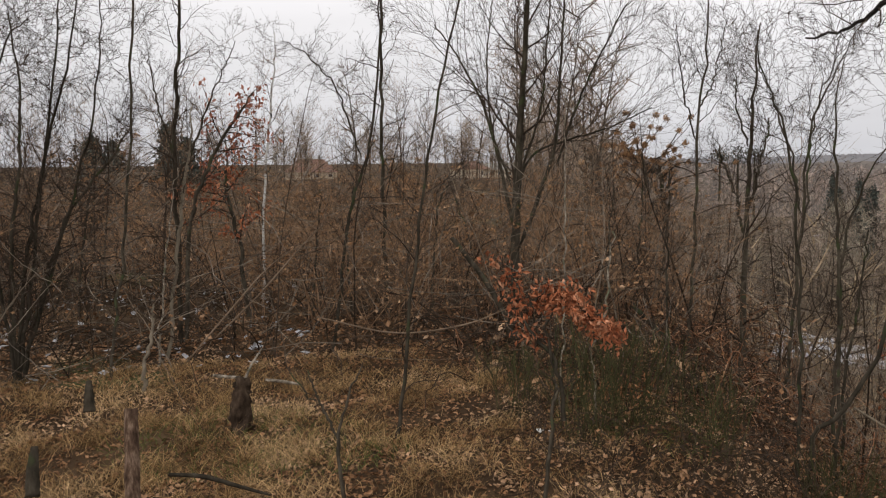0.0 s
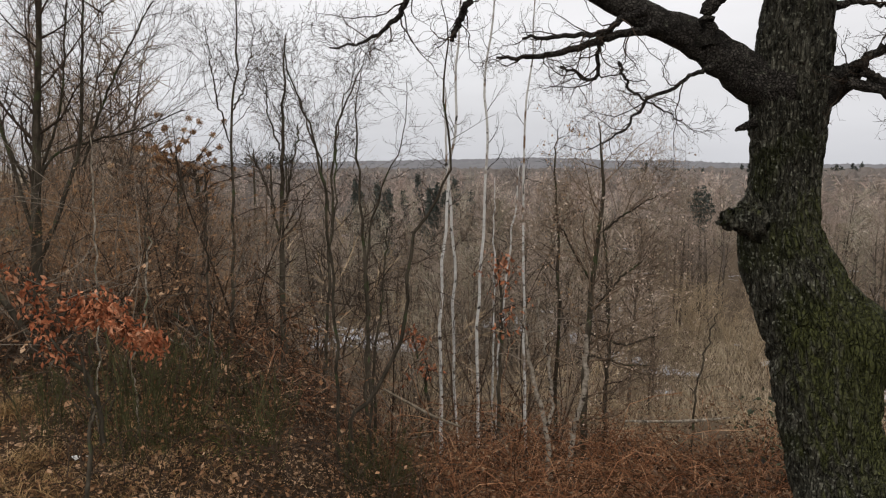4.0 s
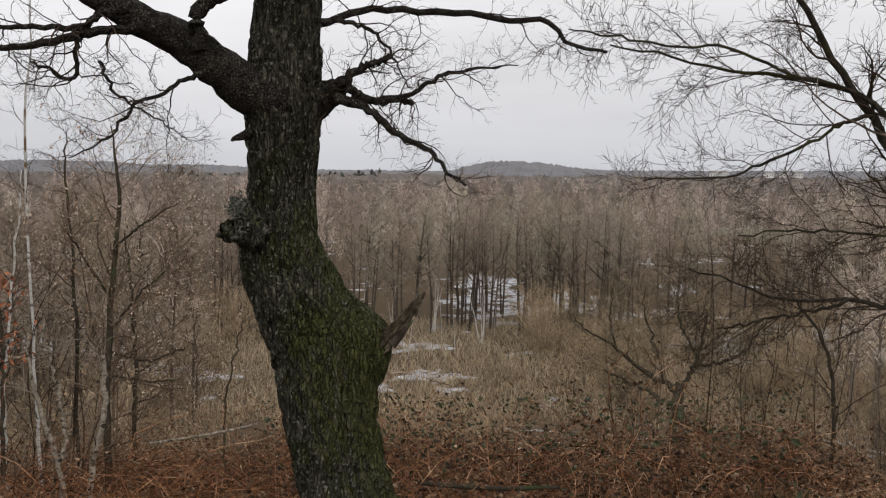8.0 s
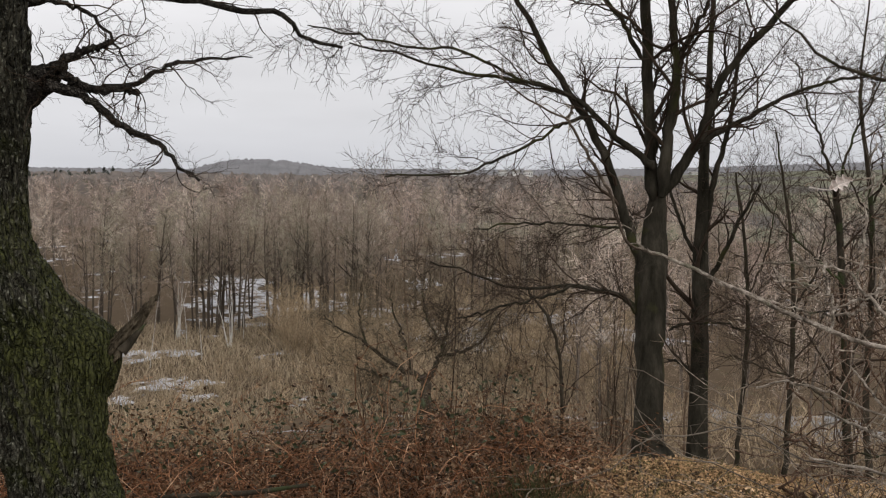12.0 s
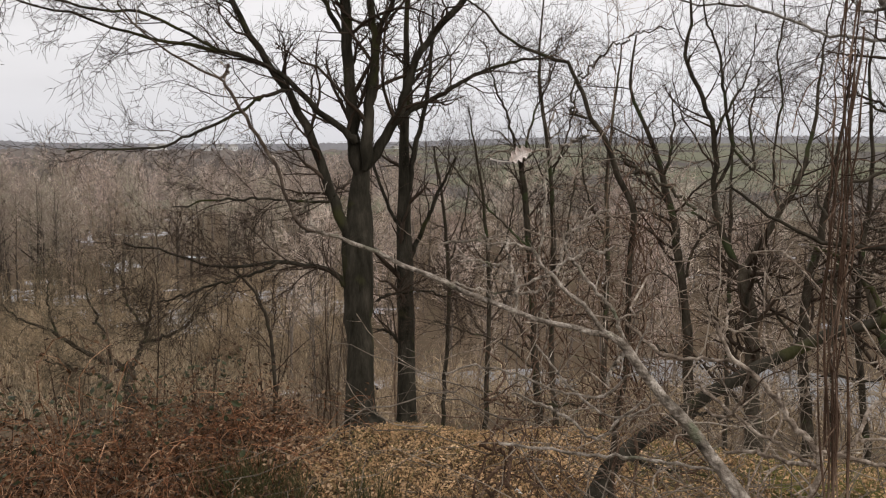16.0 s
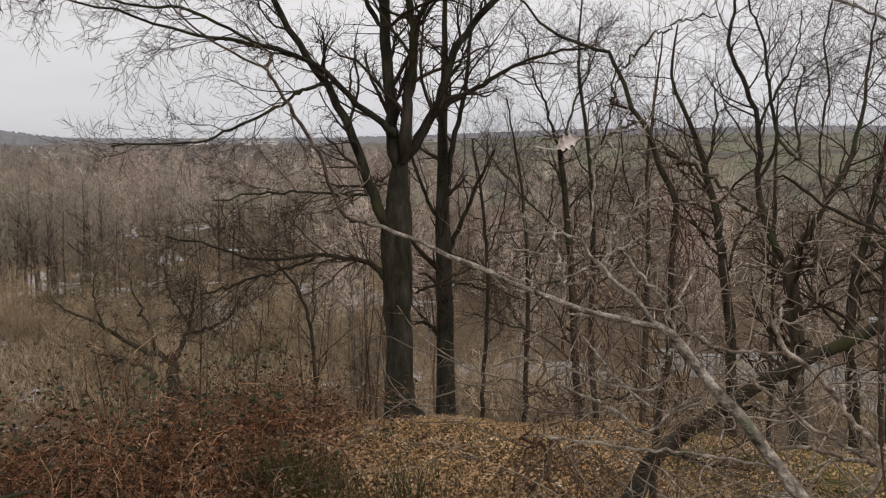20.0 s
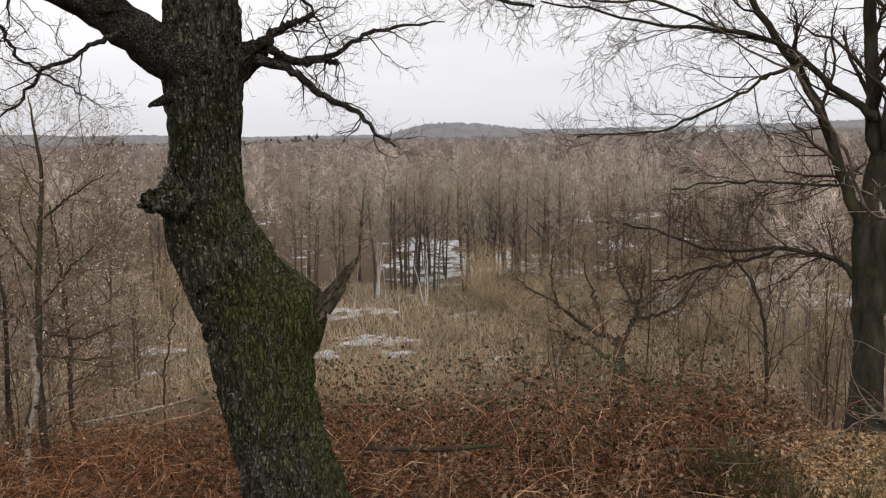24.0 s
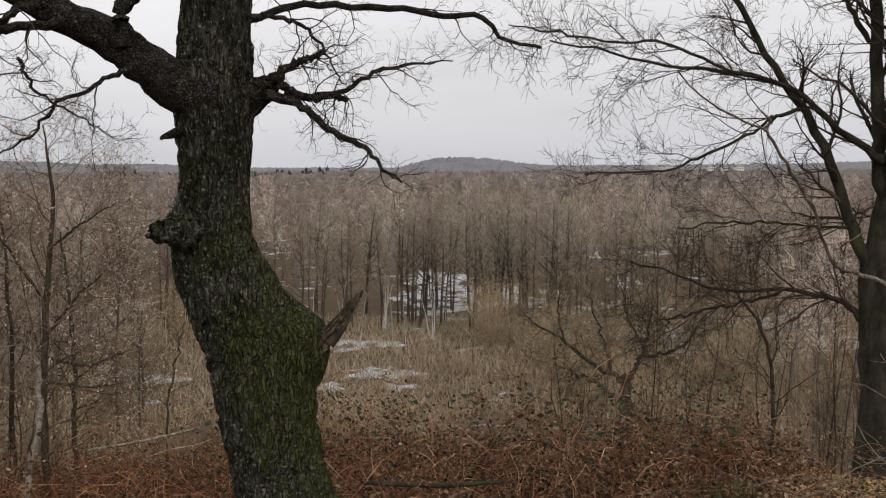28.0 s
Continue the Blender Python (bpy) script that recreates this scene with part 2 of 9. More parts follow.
snow = material("snow", [(0.34, 0.35, 0.37), (0.56, 0.57, 0.59)], 0.5, rough=0.8, bump=0.2, spots=[((0.13, 0.10, 0.07), 0.55, 0.30)])
clay = material("clay", [(0.30, 0.13, 0.065), (0.48, 0.24, 0.13)], 9, bump=0.2)
concrete = material("concrete", [(0.20, 0.19, 0.17), (0.32, 0.31, 0.28)], 12, bump=0.3)
roof_tile = material("roof_tile", [(0.16, 0.095, 0.075), (0.24, 0.15, 0.118)], 1.0, bump=0.3)
plaster = material("plaster", [(0.45, 0.38, 0.28), (0.58, 0.50, 0.38)], 0.6, bump=0.1)
white_paint = material("white_paint", [(0.62, 0.62, 0.60), (0.75, 0.75, 0.73)], 2, bump=0)
dark_glass = material("dark_glass", [(0.02, 0.022, 0.025), (0.04, 0.043, 0.05)], 1, rough=0.1, shine=0.5, bump=0)


# ---------------------------------------------------------------- the lie of the land
def step(a, b, x):
    t = np.clip((np.asarray(x, float) - a) / (b - a), 0, 1)
    return t * t * (3 - 2 * t)


def height(x, y):
    """Plateau with a gentle fall, the valley side, the valley floor and the high ground beyond the scrub."""
    x, y = np.asarray(x, float), np.asarray(y, float)
    r = np.hypot(x, y)
    b = np.degrees(np.arctan2(x, y))
    wrap = step(150, 178, np.abs(b))
    near_in = step(14, 35, r)
    open_side = step(-19 - 7 * near_in, -1 - 8 * near_in, b) * (1 - step(150, 175, b))
    early = (0.68 * (1 - step(46, 61, b)) + 0.32 * (1 - step(62, 80, b))) * open_side
    fall = -0.085 * np.clip(r - 0.5, 0, 9) - early * 1.0 * step(3.5, 10.5, r)
    edge = 9.3 + 1.2 * np.sin(np.radians(b * 3.0))
    side = np.clip((r - edge) / (62 - edge), 0, 1)
    valley = fall - (17.0 + fall) * (side * (1.35 - 0.35 * side)) ** 1.0 * np.where(side > 0, 1, 0)
    valley = np.maximum(valley, -17.0)
    ripple = 0.05 * np.sin(x * 1.3 + 0.7 * y) * np.sin(y * 1.1 - 0.4 * x) + 0.03 * np.sin(x * 3.1 - y * 2.3)
    plateau = -0.02 * np.clip(r - 2, 0, 8) + 0.10 * step(10, 30, r) - 1.8 * step(60, 250, r)
    turn = step(66, 76, b)
    lip = -0.36 * step(0, 1, (r - 7.7 + 1.6 * turn) / (1.5 + 0.9 * turn)) * step(50, 60, b) * (1 - step(120, 140, b))
    far = step(1500, 3500, r) * 6.0
    return open_side * valley + (1 - open_side) * plateau + ripple * step(0.5, 2, r) + lip + far


def on_ground(bearing, distance, lift=0.0):
    x, y = distance * math.sin(radians(bearing)), distance * math.cos(radians(bearing))
    return Vector((x, y, float(height(x, y)) + lift))


# ---------------------------------------------------------------- mesh helpers
rng = np.random.default_rng(7)


def mesh_of(name, v, f, mat, smooth=True):
    """A mesh from arrays of vertices and of faces (all with the same number of corners)."""
    v, f = np.asarray(v, np.float32).reshape(-1, 3), np.asarray(f, np.int32)
    me = bpy.data.meshes.new(name)
    me.vertices.add(len(v))
    me.vertices.foreach_set("co", v.ravel())
    k = f.shape[1]
    me.loops.add(f.size)
    me.loops.foreach_set("vertex_index", f.ravel())
    me.polygons.add(len(f))
    me.polygons.foreach_set("loop_start", np.arange(0, f.size, k, dtype=np.int32))
    me.polygons.foreach_set("use_smooth", np.full(len(f), smooth))
    me.update(calc_edges=True)
    me.materials.append(mat)
    return me


def thing(name, label, category, at=(0, 0, 0), group="", kind=""):
    ob = new(name)
    ob.location = at
    return tagged(ob, label, category, group, kind)


def part(name, v, f, mat, parent=None, label="", smooth=True, kind=""):
    v = np.asarray(v, float).reshape(-1, 3)
    off = Vector((0, 0, 0))
    p = parent
    while p is not None:
        off += p.location
        p = p.parent
    ob = new(name, mesh_of(name, v - np.array(off), f, mat, smooth))
    ob.parent = parent
    return tagged(ob, label, kind=kind)


def stuff(name, label, category, v, f, mat, smooth=False):
    ob = new(name, mesh_of(name, v, f, mat, smooth))
    return tagged(ob, label, category, kind="stuff")


def unit(a):
    return a / np.maximum(np.linalg.norm(a, axis=-1, keepdims=True), 1e-9)


def tubes(p, r, k):
    """Tubes round polylines p (m, n, 3) with radii r (m, n), k sides. Vertices and quads."""
    m, n, _ = p.shape
    t = np.empty_like(p)
    t[:, 1:-1] = p[:, 2:] - p[:, :-2]
    t[:, 0], t[:, -1] = p[:, 1] - p[:, 0], p[:, -1] - p[:, -2]
    t = unit(t)
    whole = unit(p[:, -1] - p[:, 0])
    ref = np.where(np.abs(whole[:, 2:3]) < 0.8, np.array([[0, 0, 1.0]]), np.array([[1.0, 0.15, 0]]))
    a = unit(np.cross(t, ref[:, None]))
    b = np.cross(t, a)
    ang = np.arange(k) * 2 * np.pi / k
    ring = np.cos(ang)[:, None] * a[:, :, None] + np.sin(ang)[:, None] * b[:, :, None]
    v = p[:, :, None] + r[:, :, None, None] * ring
    i = np.arange(m)[:, None, None] * n * k + np.arange(n - 1)[:, None] * k + np.arange(k)
    j = np.arange(m)[:, None, None] * n * k + np.arange(n - 1)[:, None] * k + (np.arange(k) + 1) % k
    f = np.stack([i, j, j + k, i + k], -1).reshape(-1, 4)
    return v.reshape(-1, 3), f


def join(pairs):
    vs, fs, n = [], [], 0
    for v, f in pairs:
        vs.append(v)
        fs.append(f + n)
        n += len(v)
    return np.concatenate(vs), np.concatenate(fs)


def curve(ctrl, n=24, wobble=0.0):
    """A smooth line through control points (x, y, z, r): points and radii."""
    c = np.array(ctrl, float)
    c = np.vstack([2 * c[0] - c[1], c, 2 * c[-1] - c[-2]])
    s = np.linspace(0, len(c) - 3 - 1e-6, n)
    i = s.astype(int)
    u = (s - i)[:, None]
    a, b, d, e = c[i], c[i + 1], c[i + 2], c[i + 3]
    q = 0.5 * (2 * b + (d - a) * u + (2 * a - 5 * b + 4 * d - e) * u**2 + (3 * b - a - 3 * d + e) * u**3)
    p, r = q[:, :3], np.maximum(q[:, 3], 0.0006)
    if wobble:
        w = rng.normal(size=(n, 3)) * wobble
        w[0] = 0
        p = p + np.cumsum(w, 0) * 0.5 + w * 0.5
    return p, r


def spawn(p, r, count, span, angle, length, n, wiggle, rise, thin=0.55, tip=0.25, shrink=0.55, rmax=1.0, rmin=0.0015):
    """Side shoots of branches p, r: count each, over the stretch span, at about that angle, in metres."""
    m, k, _ = p.shape
    u = (np.arange(count)[None] + rng.random((m, count))) / count
    u = (span[0] + (span[1] - span[0]) * u).reshape(-1)
    who = np.repeat(np.arange(m), count)
    s = np.clip(u, 0, 0.999) * (k - 1)
    i = s.astype(int)
    w = (s - i)[:, None]
    base = p[who, i] * (1 - w) + p[who, i + 1] * w
    t = unit(p[who, i + 1] - p[who, i])
    rad = r[who, i] * (1 - w[:, 0]) + r[who, i + 1] * w[:, 0]
    side = unit(np.cross(t, rng.normal(size=t.shape)))
    ang = np.radians(angle) * (0.7 + 0.6 * rng.random(len(t)))[:, None]
    d = unit(np.cos(ang) * t + np.sin(ang) * side)
    size = length * (1 - shrink * u) * (0.55 + 0.9 * rng.random(len(t)))
    out = np.empty((len(t), n, 3))
    out[:, 0] = base
    for j in range(1, n):
        out[:, j] = out[:, j - 1] + d * (size / (n - 1))[:, None]
        d = unit(d + rng.normal(size=d.shape) * wiggle + np.array([0, 0, rise]))
    r0 = np.clip(rad * thin, rmin, rmax)
    return out, r0[:, None] * np.linspace(1, tip, n)


def bare_tree(name, label, limbs, bark, twig, category="tree", group="", trunk_sides=14, levels=((7, 0.9, 7), (6, 0.4, 5)), angle=42, rise=0.05, wiggle=0.2,
              wobble=0.006, span=(0.25, 1.0), trunk_span=None, trunk_mat=None, low=0.002, leaves=None, limb_mats=None):
    """A tree from its limbs, the first of which is the trunk; finer shoots grow by themselves. levels: shoots, metres, points."""
    x0, y0, z0, r0 = limbs[0][0]
    foot = float(height(x0, y0)) - 0.1
    if z0 > foot + 0.05:
        limbs = [[(x0, y0, foot, r0 * 1.12)] + list(limbs[0])] + list(limbs[1:])
    base = Vector(limbs[0][0][:3])
    tree = thing(name, label, category, base, group)
    lines = [curve(l, 28, wobble) for l in limbs]
    for n, (p, r) in enumerate(lines):
        if r[-1] > 0.008:
            d_ = (p[-1] - p[-3]) / np.linalg.norm(p[-1] - p[-3])
            p = np.vstack([p, p[-1] + d_ * r[-1] * 0.6, p[-1] + d_ * r[-1] * 0.9])
            r = np.append(r, [r[-1] * 0.7, r[-1] * 0.05])
        if n:
            r = r.copy()
            r[:2] *= (0.35, 0.8)
        v, f = tubes(p[None], r[None], trunk_sides if n == 0 else 9)
        part("trunk" if n == 0 else "limb", v, f, (trunk_mat or bark) if n == 0 else (limb_mats or {}).get(n, bark), tree)
    pieces = []
    p, r = np.stack([l[0] for l in lines]), np.stack([l[1] for l in lines])
    shoots = []
    if trunk_span is not None:
        shoots.append(spawn(p[:1], r[:1], levels[0][0] + 3, trunk_span, angle + 8, levels[0][1], levels[0][2], wiggle, rise, 0.4, rmin=low))
        if len(p) > 1:
            shoots.append(spawn(p[1:], r[1:], levels[0][0], span, angle, levels[0][1], levels[0][2], wiggle, rise, 0.42, rmin=low))
    else:
        shoots.append(spawn(p[1:] if len(p) > 1 else p, r[1:] if len(p) > 1 else r, levels[0][0], span, angle, levels[0][1], levels[0][2], wiggle, rise, 0.42, rmin=low))
    for count, length, n in levels[1:]:
        ps, rs = shoots[-1] if trunk_span is None or len(shoots) > 2 or len(p) == 1 else (np.concatenate([s[0] for s in shoots]), np.concatenate([s[1] for s in shoots]))
        shoots.append(spawn(ps, rs, count, (0.15, 1.0), angle, length, n, wiggle, rise, rmin=low * 0.8))
    v, f = join([tubes(a, b, 4 if a.shape[1] > 6 else 3) for a, b in shoots])
    part("crown", v, f, twig, tree, kind="stuff")
    if leaves:
        mat, count, size = leaves
        ends = np.concatenate([s[0][:, 1:].reshape(-1, 3) for s in shoots])
        v, f = leaf_cloud(ends[rng.integers(0, len(ends), count)] + rng.normal(size=(count, 3)) * 0.02, size)
        part("foliage", v, f, mat, tree, smooth=False, kind="stuff")
    return tree


def leaf_cloud(at, size, droop=0.4, flat=0.0, wide=0.32):
    """Folded, pointed leaves at the given places: vertices and triangles (four a leaf)."""
    n = len(at)
    d = rng.normal(size=(n, 3))
    d[:, 2] = d[:, 2] * (1 - flat) - droop * (1 - flat)
    d = unit(d)
    side = rng.normal(size=(n, 3))
    side[:, 2] *= 1 - 0.9 * flat
    side = unit(np.cross(d, np.cross(side, d)))
    up = np.cross(d, side)
    s = size * (0.6 + 0.8 * rng.random((n, 1)))
    mid1, mid2 = at + d * s * 0.4 + up * s * 0.08, at + d * s * 0.75 + up * s * 0.03
    left, right = at + d * s * 0.5 + side * s * wide - up * s * 0.1, at + d * s * 0.5 - side * s * wide - up * s * 0.12
    tip = at + d * s - up * s * 0.12
    v = np.stack([at, left, mid1, right, tip], 1).reshape(-1, 3)
    o = np.arange(n)[:, None, None] * 5
    f = (np.array([[0, 2, 1], [1, 2, 4], [0, 3, 2], [2, 3, 4]])[None] + o).reshape(-1, 3)
    return v, f


def blades(at, h, lean=0.5, width=0.006):
    """Grass blades of two bends: vertices and triangles."""
    n = len(at)
    d = rng.normal(size=(n, 3)) * lean
    d[:, 2] = 1
    d = unit(d)
    out = unit(np.stack([d[:, 0], d[:, 1], 0 * d[:, 0]], 1) + 1e-3)
    side = unit(np.cross(d, rng.normal(size=(n, 3)))) * width
    hh = h * (0.5 + rng.random((n, 1)))
    a = at + d * hh * 0.55
    b = a + unit(d + out * 0.9) * hh * 0.5
    v = np.stack([at - side, at + side, a - side * 0.8, a + side * 0.8, b], 1).reshape(-1, 3)
    o = np.arange(n)[:, None, None] * 5
    f = (np.array([[0, 1, 3], [0, 3, 2], [2, 3, 4]])[None] + o).reshape(-1, 3)
    return v, f


def scatter(n, b0, b1, r0, r1, lift=0.0):
    """Places on the ground between two bearings and two distances."""
    b = np.radians(b0 + (b1 - b0) * rng.random(n))
    r = np.sqrt(r0**2 + (r1**2 - r0**2) * rng.random(n))
    x, y = r * np.sin(b), r * np.cos(b)
    return np.stack([x, y, height(x, y) + lift], 1)


# ---------------------------------------------------------------- ground
RADII = np.concatenate([[0.0], np.geomspace(0.4, 14, 80), np.geomspace(14.6, 4800, 60)])
BEARINGS = np.radians(np.arange(0, 360, 1.0))
gr, gb = np.meshgrid(RADII, BEARINGS, indexing="ij")
gx, gy = gr * np.sin(gb), gr * np.cos(gb)
gv = np.stack([gx, gy, height(gx, gy)], -1).reshape(-1, 3)
nb = len(BEARINGS)
gi = np.arange(len(RADII) - 1)[:, None] * nb + np.arange(nb)
gj = np.arange(len(RADII) - 1)[:, None] * nb + (np.arange(nb) + 1) % nb
ground_mat = material("ground_soil", [(0.022, 0.014, 0.008), (0.052, 0.032, 0.018), (0.105, 0.067, 0.036)], 0.9, bump=0.8, bump_scale=25,
                      spots=[((0.07, 0.075, 0.03), 0.35, 0.05)])


def lay_snow(m):
    """Old snow in patches on the valley floor and, in crumbs, under the scrub."""
    nt = m.node_tree
    bsdf = nt.nodes["Principled BSDF"]
    old = bsdf.inputs["Base Color"].links[0].from_socket
    geo, sep = nt.nodes.new("ShaderNodeNewGeometry"), nt.nodes.new("ShaderNodeSeparateXYZ")
    nt.links.new(geo.outputs["Position"], sep.inputs[0])
    low = nt.nodes.new("ShaderNodeMapRange")
    low.inputs["From Min"].default_value, low.inputs["From Max"].default_value = -16.0, -13.0
    low.inputs["To Min"].default_value, low.inputs["To Max"].default_value = 0.0, 0.3
    nt.links.new(sep.outputs["Z"], low.inputs["Value"])
    floor = nt.nodes.new("ShaderNodeMix")
    floor.data_type = "RGBA"
    floor.inputs["B"].default_value = (0.125, 0.094, 0.063, 1)
    deep = nt.nodes.new("ShaderNodeMapRange")
    deep.inputs["From Min"].default_value, deep.inputs["From Max"].default_value = -8.0, -16.0
    deep.inputs["To Max"].default_value = 0.7
    nt.links.new(sep.outputs["Z"], deep.inputs["Value"])
    nt.links.new(deep.outputs[0], floor.inputs["Factor"])
    nt.links.new(old, floor.inputs["A"])
    old = floor.outputs["Result"]
    total = None
    for size, weight in ((0.06, 0.6), (0.45, 0.4)):
        n = nt.nodes.new("ShaderNodeTexNoise")
        n.inputs["Scale"].default_value, n.inputs["Detail"].default_value = size, 5.0
        nt.links.new(geo.outputs["Position"], n.inputs["Vector"])
        k = nt.nodes.new("ShaderNodeMath")
        k.operation = "MULTIPLY_ADD"
        k.inputs[1].default_value = weight
        nt.links.new(n.outputs[0], k.inputs[0])
        if total is not None:
            nt.links.new(total, k.inputs[2])
        else:
            k.inputs[2].default_value = 0.0
        total = k.outputs[0]
    less = nt.nodes.new("ShaderNodeMath")
    less.operation = "SUBTRACT"
    nt.links.new(total, less.inputs[0])
    nt.links.new(low.outputs[0], less.inputs[1])
    mr = nt.nodes.new("ShaderNodeMapRange")
    mr.inputs["From Min"].default_value, mr.inputs["From Max"].default_value = 0.605, 0.655
    nt.links.new(less.outputs[0], mr.inputs["Value"])
    mx = nt.nodes.new("ShaderNodeMix")
    mx.data_type = "RGBA"
    mx.inputs["B"].default_value = (0.55, 0.57, 0.62, 1)
    nt.links.new(mr.outputs[0], mx.inputs["Factor"])
    nt.links.new(old, mx.inputs["A"])
    nt.links.new(mx.outputs["Result"], bsdf.inputs["Base Color"])


lay_snow(ground_mat)
ground = new("ground", mesh_of("ground", gv, np.stack([gi, gj, gj + nb, gi + nb], -1).reshape(-1, 4), ground_mat))
tagged(ground, "brown leaf-strewn hilltop falling to a snow-patched valley floor", "ground", kind="structure")


